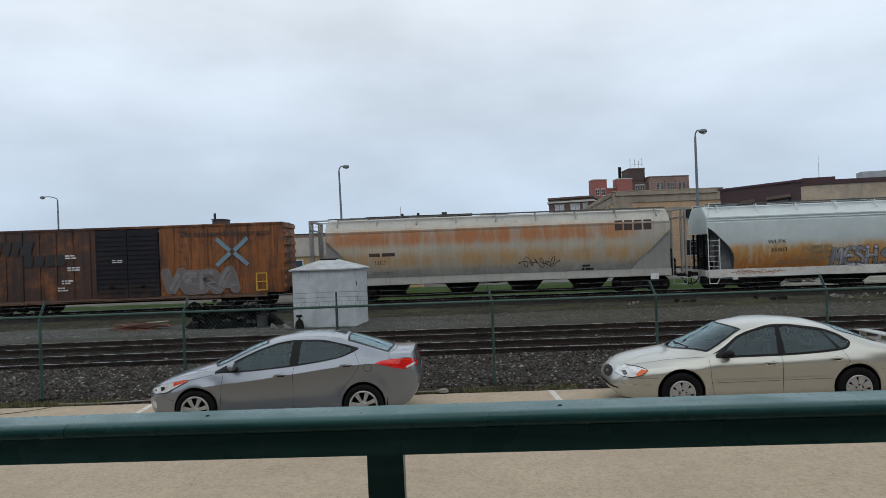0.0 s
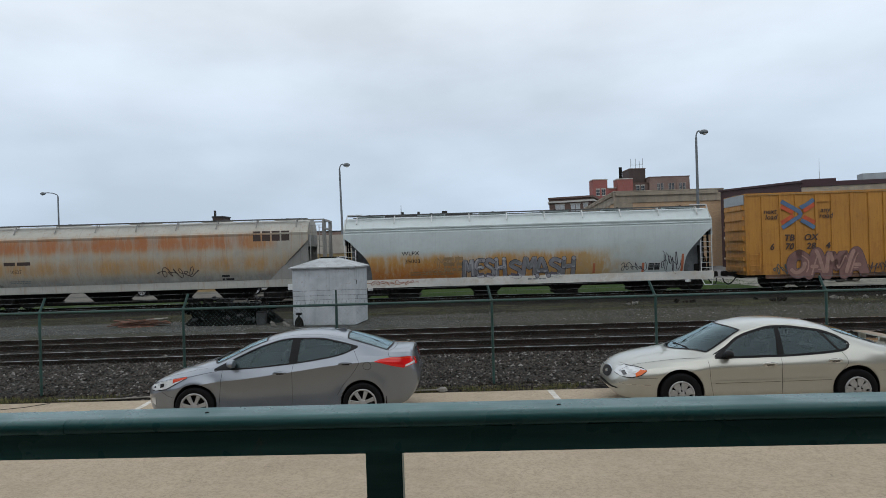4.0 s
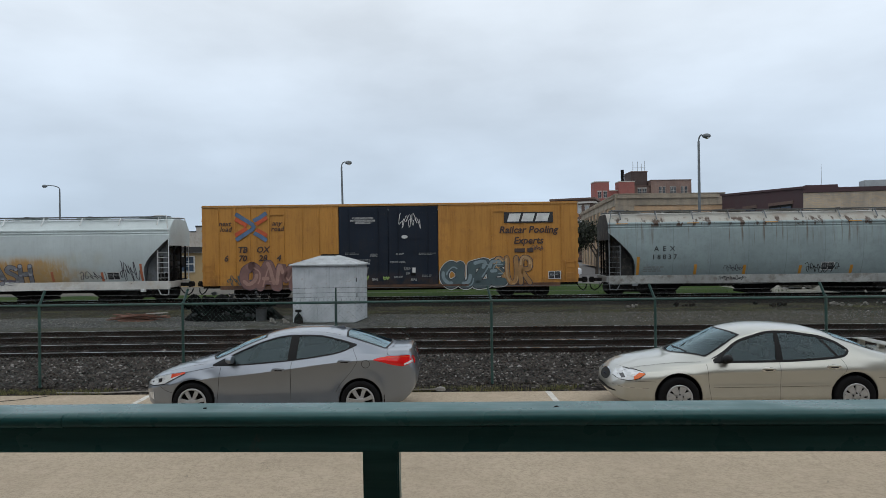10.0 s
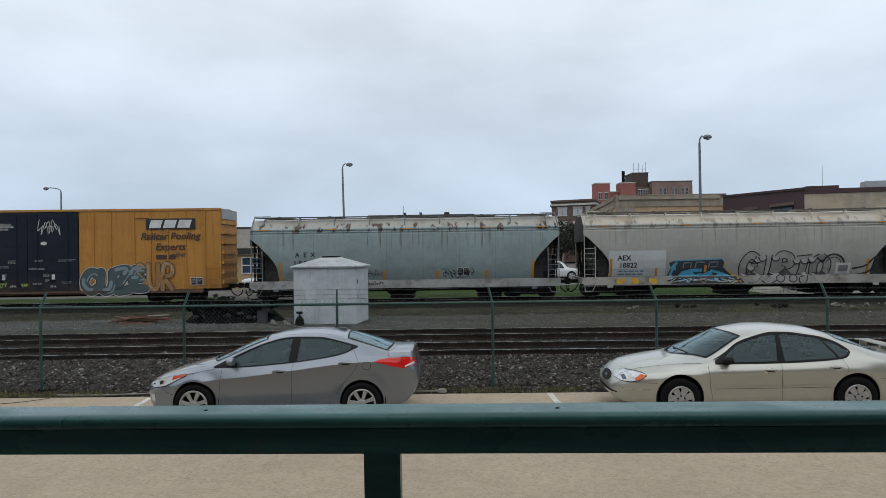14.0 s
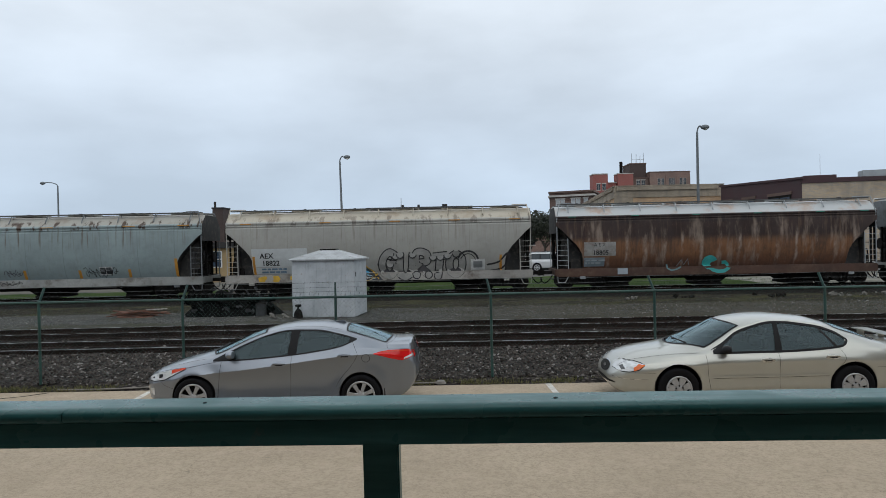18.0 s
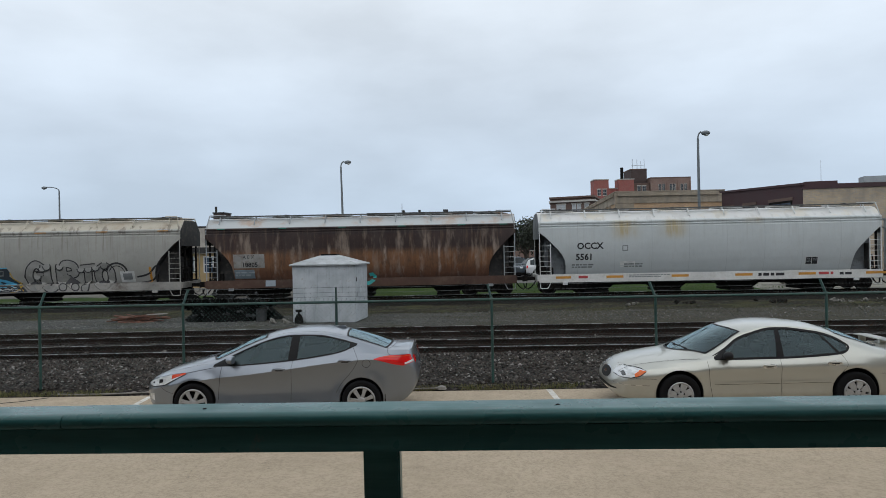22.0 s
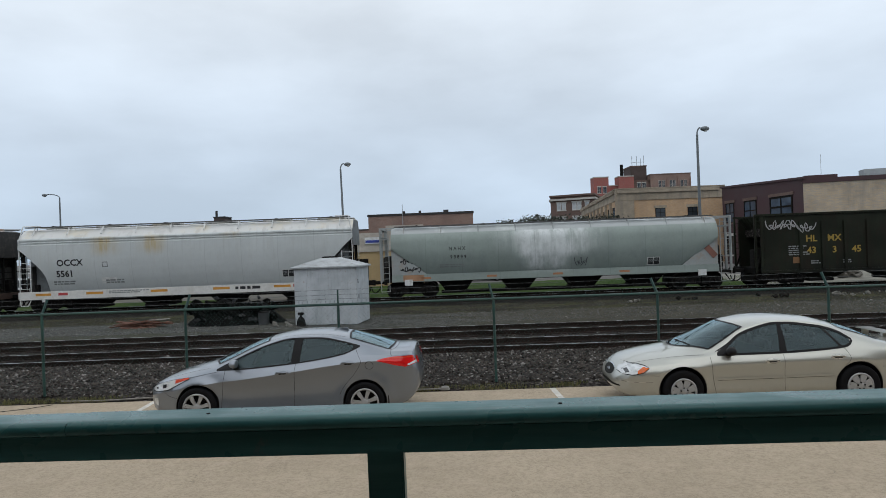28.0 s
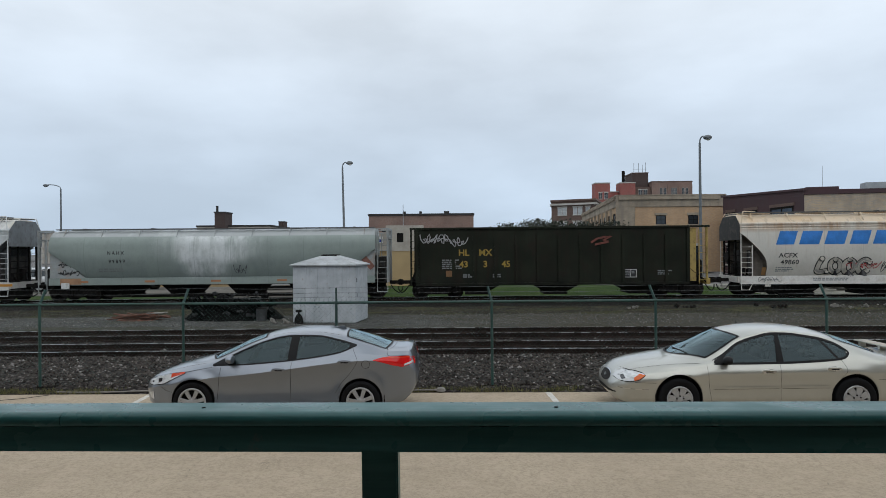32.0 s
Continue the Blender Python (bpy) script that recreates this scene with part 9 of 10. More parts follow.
    part("steering_wheel", lathe(B(), [(0.165, -0.015), (0.18, -0.018), (0.195, 0.0), (0.18, 0.018), (0.165, 0.015)], 24, pose(x, -0.36, z, 0, 0, 90) @ pose(0, 0, 0, 25)), M["cabin"], car)
    for x, z, h, wd, ys in spec["seats"]:
        for y in ys:
            add_seat(car, x, y, z, h, wd)
    return car, bvh


SEDAN = {
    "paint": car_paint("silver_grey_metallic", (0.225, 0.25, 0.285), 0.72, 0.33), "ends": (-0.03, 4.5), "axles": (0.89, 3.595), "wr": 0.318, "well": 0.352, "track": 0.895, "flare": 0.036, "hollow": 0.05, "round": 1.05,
    "half": [(-0.03, 0.38), (0.0, 0.5), (0.07, 0.61), (0.2, 0.72), (0.45, 0.81), (0.9, 0.87), (1.5, 0.885), (3.4, 0.888), (3.9, 0.865), (4.2, 0.815), (4.38, 0.73), (4.46, 0.63), (4.5, 0.48)],
    "low": [(-0.03, 0.37), (0.03, 0.27), (0.15, 0.21), (0.5, 0.185), (3.6, 0.19), (4.1, 0.22), (4.28, 0.28), (4.42, 0.42), (4.5, 0.57)],
    "crease": [(-0.03, 0.46), (0.3, 0.55), (0.88, 0.665), (1.32, 0.718), (1.61, 0.742), (2.34, 0.826), (3.25, 0.938), (3.7, 0.968), (4.0, 0.955), (4.3, 0.88), (4.44, 0.78), (4.5, 0.66)],
    "belt": [(-0.03, 0.5), (0.05, 0.6), (0.2, 0.68), (0.5, 0.755), (0.9, 0.825), (1.2, 0.868), (1.55, 0.886), (2.33, 0.938), (2.88, 1.0), (3.25, 1.05), (3.6, 1.062), (4.0, 1.045), (4.36, 1.03), (4.43, 0.9), (4.5, 0.7)],
    "rail_y": [(-0.03, 0.3), (0.08, 0.45), (0.5, 0.6), (0.9, 0.7), (1.1, 0.735), (1.35, 0.7), (1.9, 0.605), (2.4, 0.57), (3.0, 0.56), (3.4, 0.575), (3.8, 0.61), (4.1, 0.66), (4.36, 0.66), (4.5, 0.4)],
    "rail_z": [(-0.03, 0.53), (0.05, 0.64), (0.2, 0.715), (0.5, 0.8), (0.9, 0.885), (1.1, 0.915), (1.364, 1.008), (1.738, 1.18), (2.018, 1.285), (2.3, 1.352), (2.6, 1.374), (2.9, 1.365), (3.22, 1.31), (3.5, 1.24), (3.8, 1.155), (4.05, 1.09), (4.36, 1.085), (4.43, 0.95), (4.5, 0.72)],
    "top": [(-0.03, 0.56), (0.02, 0.64), (0.13, 0.715), (0.23, 0.758), (0.43, 0.825), (0.63, 0.88), (0.93, 0.955), (1.077, 0.995), (1.326, 1.095), (1.624, 1.23), (1.922, 1.33), (2.22, 1.394), (2.515, 1.42), (2.81, 1.421), (3.1, 1.397), (3.3, 1.36), (3.79, 1.215), (4.0, 1.14), (4.1, 1.12), (4.3, 1.125), (4.385, 1.11), (4.42, 1.0), (4.46, 0.85), (4.5, 0.74)],
    "tuck": [(-0.1, 0.05), (0.9, 0.05), (1.5, 0.07), (3.2, 0.075), (3.7, 0.055), (4.2, 0.05), (4.5, 0.04)],
    "dlo": (1.2, 3.51), "dlo_lo": [(1.2, 0.896), (1.55, 0.902), (2.33, 0.956), (2.88, 1.022), (3.245, 1.088), (3.51, 1.186)],
    "dlo_hi": [(1.2, 0.902), (1.364, 0.982), (1.738, 1.152), (2.018, 1.257), (2.3, 1.326), (2.48, 1.342), (2.85, 1.336), (3.22, 1.268), (3.51, 1.19)],
    "pillars": (((2.41, 2.55), (2.44, 2.575)),), "sails": ((1.21, 1.45), (3.4, 3.505)), "trim": 0.02,
    "screen": (1.03, 0.17, 0.64, 1.93, 0.06, 0.5), "rear_screen": (4.03, -0.05, 0.57, 3.3, 0.04, 0.49), "dash": 0.955, "shelf": 1.06,
    "gaps": ([(1.34, 0.884), (1.322, 0.72), (1.292, 0.52), (1.28, 0.24)], [(2.49, 0.965), (2.473, 0.827), (2.458, 0.55), (2.453, 0.22)], [(3.456, 1.15), (3.54, 0.99), (3.535, 0.93), (3.432, 0.771), (3.275, 0.591), (3.19, 0.45)],
             [(3.997, 1.12), (4.02, 1.06), (4.06, 1.03)], [(0.77, 0.79), (1.0, 0.835), (1.25, 0.878)], [(0.33, 0.56), (0.42, 0.5), (0.55, 0.47)]),
    "lights": (("headlight", "lamp_clear", 0.09, 0.76, [(0.09, 0.57), (0.2, 0.565), (0.4, 0.6), (0.6, 0.7), (0.76, 0.777)], [(0.09, 0.63), (0.2, 0.685), (0.4, 0.735), (0.6, 0.775), (0.76, 0.795)], 0.006),
               ("lamp_housing", "lamp_dark", 0.16, 0.36, [(0.16, 0.61), (0.28, 0.615), (0.36, 0.64)], [(0.16, 0.63), (0.28, 0.68), (0.36, 0.69)], 0.009), ("projector_lens", "lamp_clear", 0.2, 0.29, [(0.2, 0.6), (0.29, 0.615)], [(0.2, 0.66), (0.29, 0.68)], 0.012),
               ("side_marker", "lamp_orange", 0.52, 0.76, [(0.52, 0.7), (0.76, 0.778)], [(0.52, 0.762), (0.76, 0.798)], 0.01), ("fog_light", "lamp_clear", 0.1, 0.19, [(0.1, 0.36), (0.19, 0.33)], [(0.1, 0.44), (0.19, 0.46)], 0.006),
               ("tail_light", "lamp_red", 3.8, 4.44, [(3.8, 0.968), (3.95, 0.93), (4.1, 0.885), (4.26, 0.85), (4.44, 0.9)], [(3.8, 0.975), (3.9, 1.005), (4.05, 1.025), (4.36, 1.022), (4.44, 0.985)], 0.006),
               ("lamp_rim", "lamp_orange", 3.95, 4.38, [(3.95, 1.0), (4.38, 0.995)], [(3.95, 1.01), (4.38, 1.008)], 0.009), ("reversing_light", "lamp_clear", 4.29, 4.44, [(4.29, 0.868), (4.44, 0.91)], [(4.29, 0.895), (4.44, 0.95)], 0.009)),
    "handles": ((2.28, 0.828), (3.34, 0.95)), "chrome_cup": "paint", "mirror": (1.5, 0.965), "mirror_mat": None, "mouldings": ((1.45, 0.275, 3.1, 0.285, 0.02),),
    "front": (("grille", "black_plastic", -0.35, 0.35, [(-0.35, 0.5), (0.35, 0.5)], [(-0.35, 0.54), (0.35, 0.54)], 0.005), ("lower_grille", "black_plastic", -0.42, 0.42, [(-0.42, 0.38), (0.42, 0.38)], [(-0.42, 0.44), (0.42, 0.44)], 0.005)),
    "back": (("tail_light", "lamp_red", -0.62, -0.4, [(-0.62, 0.87), (-0.4, 0.9)], [(-0.62, 1.0), (-0.4, 0.97)], 0.006), ("tail_light", "lamp_red", 0.4, 0.62, [(0.4, 0.9), (0.62, 0.87)], [(0.4, 0.97), (0.62, 1.0)], 0.006)),
    "top_gaps": ([(0.2, -0.52), (0.6, -0.64), (1.08, -0.73)], [(0.2, 0.52), (0.6, 0.64), (1.08, 0.73)], [(4.0, -0.64), (4.08, -0.4), (4.1, 0.0), (4.08, 0.4), (4.0, 0.64)], [(1.98, -0.53), (2.6, -0.5), (3.25, -0.49)], [(1.98, 0.53), (2.6, 0.5), (3.25, 0.49)]),
    "spokes": 7, "twist": 9, "rim": 0.7, "spoke_in": 0.07, "spoke_out": 0.11, "lugs": 0, "wheel_at": (1.72, 0.94), "seats": ((2.28, 0.93, 0.2, 0.46, (-0.36, 0.36)), (3.08, 0.99, 0.13, 0.4, (-0.4, 0.4))),
}
car1, bvh1 = near_car("silver-grey four-door saloon with alloy wheels parked by the fence", SEDAN, pose(-5.12, 11.52, -0.1))
part("roof_aerial", slab(B(), [(3.02, 1.4), (3.24, 1.37), (3.22, 1.425), (3.17, 1.43)], -0.018, 0.018), SEDAN["paint"], car1)
seam(bvh1, [(3.68 + 0.066 * math.cos(a), 0.905 + 0.064 * math.sin(a)) for a in [i * 0.42 for i in range(16)]], car1, 0.006, name="fuel_flap")
part("mud_flap", box(B(), 3.96, 3.985, -0.86, -0.62, 0.17, 0.42, bevel=0.006), M["black_plastic"], car1)

SALOON = {
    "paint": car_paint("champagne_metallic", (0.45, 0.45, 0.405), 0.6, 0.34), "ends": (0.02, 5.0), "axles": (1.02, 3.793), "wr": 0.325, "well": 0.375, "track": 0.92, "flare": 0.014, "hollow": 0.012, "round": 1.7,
    "half": [(0.02, 0.4), (0.045, 0.52), (0.1, 0.64), (0.22, 0.77), (0.5, 0.865), (1.0, 0.91), (1.5, 0.92), (3.6, 0.922), (4.3, 0.895), (4.7, 0.82), (4.92, 0.7), (5.0, 0.55)],
    "low": [(0.02, 0.36), (0.07, 0.28), (0.2, 0.225), (0.6, 0.205), (3.9, 0.21), (4.6, 0.26), (4.9, 0.35), (5.0, 0.44)],
    "crease": [(0.02, 0.42), (0.2, 0.52), (0.64, 0.615), (1.45, 0.7), (1.9, 0.72), (2.8, 0.735), (3.58, 0.74), (4.2, 0.71), (4.8, 0.66), (5.0, 0.52)],
    "belt": [(0.02, 0.46), (0.07, 0.535), (0.15, 0.605), (0.3, 0.67), (0.6, 0.725), (1.0, 0.775), (1.45, 0.83), (1.6, 0.852), (2.66, 0.868), (3.17, 0.885), (3.61, 0.915), (4.0, 0.912), (4.4, 0.885), (4.85, 0.84), (5.0, 0.62)],
    "rail_y": [(0.02, 0.32), (0.08, 0.44), (0.3, 0.6), (0.6, 0.68), (1.0, 0.745), (1.45, 0.77), (1.8, 0.705), (2.1, 0.635), (2.6, 0.605), (3.2, 0.605), (3.6, 0.63), (4.0, 0.69), (4.4, 0.73), (4.9, 0.66), (5.0, 0.5)],
    "rail_z": [(0.02, 0.48), (0.07, 0.555), (0.15, 0.645), (0.3, 0.728), (0.54, 0.785), (1.0, 0.845), (1.3, 0.868), (1.47, 0.885), (1.8, 1.055), (2.03, 1.21), (2.25, 1.288), (2.6, 1.36), (2.8, 1.358), (3.16, 1.315), (3.34, 1.284), (3.6, 1.205), (3.78, 1.125), (4.0, 1.05), (4.4, 0.945), (4.85, 0.9), (4.95, 0.8), (5.0, 0.68)],
    "top": [(0.02, 0.5), (0.06, 0.58), (0.1, 0.645), (0.16, 0.705), (0.246, 0.762), (0.54, 0.855), (1.0, 0.93), (1.12, 0.955), (1.613, 1.16), (2.0, 1.322), (2.15, 1.362), (2.49, 1.402), (2.78, 1.414), (3.263, 1.38), (3.55, 1.315), (3.89, 1.22), (4.13, 1.115), (4.4, 1.0), (4.6, 0.97), (4.85, 0.96), (4.95, 0.88), (5.0, 0.74)],
    "tuck": [(-0.05, 0.05), (0.8, 0.06), (1.5, 0.068), (3.6, 0.068), (4.2, 0.055), (5.0, 0.05)],
    "dlo": (1.59, 3.75), "dlo_lo": [(1.55, 0.874), (2.66, 0.884), (3.17, 0.905), (3.56, 0.938), (3.68, 0.965), (3.75, 1.03)],
    "dlo_hi": [(1.55, 0.882), (1.796, 1.018), (2.025, 1.172), (2.25, 1.25), (2.615, 1.325), (2.8, 1.322), (3.157, 1.276), (3.34, 1.245), (3.6, 1.153), (3.75, 1.046)],
    "pillars": (((2.575, 2.69), (2.635, 2.695)), ((3.53, 3.575), (3.32, 3.36))), "sails": ((1.6, 1.79),), "trim": 0.034,
    "screen": (1.08, 0.42, 0.69, 1.97, 0.13, 0.57), "rear_screen": (4.38, -0.12, 0.6, 3.55, 0.1, 0.55), "dash": 0.9, "shelf": 0.95,
    "gaps": ([(1.473, 0.845), (1.478, 0.71), (1.5, 0.5), (1.545, 0.24)], [(2.62, 0.877), (2.624, 0.6), (2.629, 0.22)], [(3.578, 0.94), (3.645, 0.82), (3.64, 0.74), (3.529, 0.599), (3.43, 0.46)],
             [(0.34, 0.578), (0.5, 0.578), (0.66, 0.575)], [(4.16, 0.62), (4.5, 0.61), (4.85, 0.6)]),
    "lights": (("headlight", "lamp_clear", 0.075, 0.505, [(0.075, 0.62), (0.1, 0.6), (0.16, 0.585), (0.277, 0.585), (0.413, 0.622), (0.505, 0.69)], [(0.075, 0.65), (0.11, 0.698), (0.234, 0.738), (0.38, 0.742), (0.46, 0.726), (0.505, 0.694)], 0.006),
               ("lamp_housing", "lamp_dark", 0.16, 0.21, [(0.16, 0.61), (0.21, 0.63)], [(0.16, 0.65), (0.21, 0.68)], 0.008),
               ("side_marker", "lamp_amber", 0.33, 0.5, [(0.33, 0.6), (0.413, 0.632), (0.5, 0.69)], [(0.33, 0.65), (0.42, 0.71), (0.5, 0.7)], 0.01),
               ("tail_light", "lamp_red", 4.72, 4.93, [(4.72, 0.74), (4.93, 0.74)], [(4.72, 0.83), (4.93, 0.81)], 0.006)),
    "handles": ((2.43, 0.762), (3.465, 0.796)), "chrome_cup": None, "mirror": (1.76, 0.905), "mirror_mat": None, "mouldings": ((1.575, 0.497, 2.6, 0.503, 0.034), (2.65, 0.503, 3.4, 0.512, 0.034)),
    "front": (("grille", "seam", -0.29, 0.29, [(-0.29, 0.565), (-0.24, 0.52), (0, 0.49), (0.24, 0.52), (0.29, 0.565)], [(-0.29, 0.58), (-0.24, 0.625), (0, 0.655), (0.24, 0.625), (0.29, 0.58)], 0.006),
              ("grille_surround", "chrome", -0.3, 0.3, [(-0.3, 0.58), (-0.24, 0.627), (0, 0.657), (0.24, 0.627), (0.3, 0.58)], [(-0.3, 0.587), (-0.24, 0.638), (0, 0.668), (0.24, 0.638), (0.3, 0.587)], 0.009),
              ("badge", "chrome", -0.09, 0.09, [(-0.09, 0.575), (0, 0.55), (0.09, 0.575)], [(-0.09, 0.58), (0, 0.605), (0.09, 0.58)], 0.012),
              ("lower_grille", "black_plastic", -0.6, 0.6, [(-0.6, 0.38), (0, 0.36), (0.6, 0.38)], [(-0.6, 0.4), (0, 0.415), (0.6, 0.4)], 0.006)),
    "back": (), "top_gaps": ([(0.14, -0.5), (0.6, -0.66), (1.4, -0.79)], [(0.14, 0.5), (0.6, 0.66), (1.4, 0.79)], [(4.4, -0.68), (4.47, 0.0), (4.4, 0.68)]),
    "spokes": 7, "twist": 4, "rim": 0.62, "spoke_in": 0.12, "spoke_out": 0.18, "lugs": 5, "wheel_at": (1.98, 0.95), "seats": ((2.5, 0.88, 0.2, 0.5, (-0.38, 0.38)), (3.25, 0.92, 0.1, 0.42, (-0.4, 0.4))),
}
SALOON["mirror_mat"] = M["black_plastic"]
M["handle_cup"] = plain("bright_handle_surround", (0.6, 0.59, 0.54), 0.25, 0.6, 0.05, 8, 60, 0.02)
SALOON["chrome_cup"] = M["handle_cup"]
car2, bvh2 = near_car("champagne-beige four-door saloon with silver wheel covers parked by the fence", SALOON, pose(2.53, 11.56, -0.1))
# Bumper rub strip, coloured brighter to carry the highlight on its crease.
for pts_ in ([(0.05, 0.485), (0.2, 0.472), (0.55, 0.468)],):
    seam(bvh2, pts_, car2, 0.012, M["handle_cup"], "bumper_edge", "y", 0.008)
g_ = B()
box(g_, 4.66, 4.9, -0.66, 0.66, 1.028, 1.046, bevel=0.008)
part("rear_spoiler", g_, SALOON["paint"], car2)
for y in (-0.55, 0.0, 0.55):
    part("spoiler_foot", box(B(), 4.72, 4.82, y - 0.03, y + 0.03, 0.94, 1.029), SALOON["paint"], car2)

# far vehicles in the lots beyond the train
def car_body(spec):
    """A simple closed shell for a far vehicle from plan and side curves, with the wheel wells cut out."""
    L, half, low, belt, top, roofw = spec["L"], curve(spec["half"]), curve(spec["low"]), curve(spec["belt"]), curve(spec["top"]), spec["roofw"]
    xs = [0, 0.015, 0.04, 0.08, 0.13, 0.2] + [0.28 + k * (L - 0.56) / 70 for k in range(71)] + [L - 0.2, L - 0.13, L - 0.08, L - 0.04, L - 0.015, L]

    def smooth(f, x):
        return (f(x - 0.1) + 2 * f(x - 0.05) + 3 * f(x) + 2 * f(x + 0.05) + f(x + 0.1)) / 9
    vs, fs, ring = [], [], None
    for x in xs:
        w, zb, zs, zt = smooth(half, x), smooth(low, x), smooth(belt, x), smooth(top, x)
        zt = max(zt, zs + 0.015)
        h = zt - zs
        g = min(1, max(0, (h - 0.12) / 0.22))
        zc, tuck = zb + 0.78 * (zs - zb), 0.062
        lower = [(0, zb), (0.7 * w, zb), (0.9 * w, zb + 0.015), (0.935 * w, zb + 0.09), (0.968 * w, zb + 0.36 * (zc - zb)), (0.984 * w, zb + 0.62 * (zc - zb)), (0.989 * w, zb + 0.84 * (zc - zb)), (w, zc), ((1 - 0.38 * tuck) * w, zc + 0.4 * (zs - zc)), ((1 - tuck) * w, zs)]
        hood = [(0.90 * w, zs + 0.32 * h), (0.8 * w, zs + 0.6 * h), (0.66 * w, zs + 0.8 * h), (0.48 * w, zs + 0.91 * h), (0.25 * w, zs + 0.98 * h), (0, zt)]
        r = roofw * w
        b_ = (1 - tuck - 0.018) * w
        cab = [(b_, zs + 0.06 * h), (b_ + (r - b_) * 0.45, zs + 0.45 * h), (b_ + (r - b_) * 0.82, zs + 0.77 * h), (r * 0.97, zs + 0.905 * h), (r * 0.6, zs + 0.98 * h), (0, zt)]
        up = [(a + (c - a) * g, b + (d - b) * g) for (a, b), (c, d) in zip(hood, cab)]
        pts = lower + up
        loop = [(x, -a, z) for a, z in pts] + [(x, a, z) for a, z in reversed(pts[1:-1])]
        i, m = len(vs), len(loop)
        vs += loop
        if ring is not None:
            fs += [(ring + k, ring + (k + 1) % m, i + (k + 1) % m, i + k) for k in range(m)]
        ring = i
    fs += [tuple(range(m))[::-1], tuple(range(ring, ring + m))]
    me = bpy.data.meshes.new("shell")
    me.from_pydata(vs, [], fs)
    bm = B()
    bm.from_mesh(me)
    bmesh.ops.recalc_face_normals(bm, faces=bm.faces)
    bm.to_mesh(me)
    bvh = BVHTree.FromBMesh(bm)
    bm.free()
    shell = bpy.data.objects.new("shell", me)
    scene.collection.objects.link(shell)
    cutters = []
    for x in spec["axles"]:
        for s in (-1, 1):
            bmc = lathe(B(), [(spec["well"], s * 0.55), (spec["well"], s * 1.3)], 36, pose(x, 0, spec["wr"] + 0.015))
            bmesh.ops.recalc_face_normals(bmc, faces=bmc.faces)
            mc = bpy.data.meshes.new("well")
            bmc.to_mesh(mc)
            bmc.free()
            oc = bpy.data.objects.new("well", mc)
            scene.collection.objects.link(oc)
            md = shell.modifiers.new("cut", "BOOLEAN")
            md.operation, md.object, md.solver = "DIFFERENCE", oc, "EXACT"
            cutters.append(oc)
    out = bpy.data.meshes.new_from_object(shell.evaluated_get(bpy.context.evaluated_depsgraph_get()))
    for o in cutters + [shell]:
        bpy.data.objects.remove(o)
    out.polygons.foreach_set("use_smooth", [True] * len(out.polygons))
    out.set_sharp_from_angle(angle=radians(38))
    return out, bvh


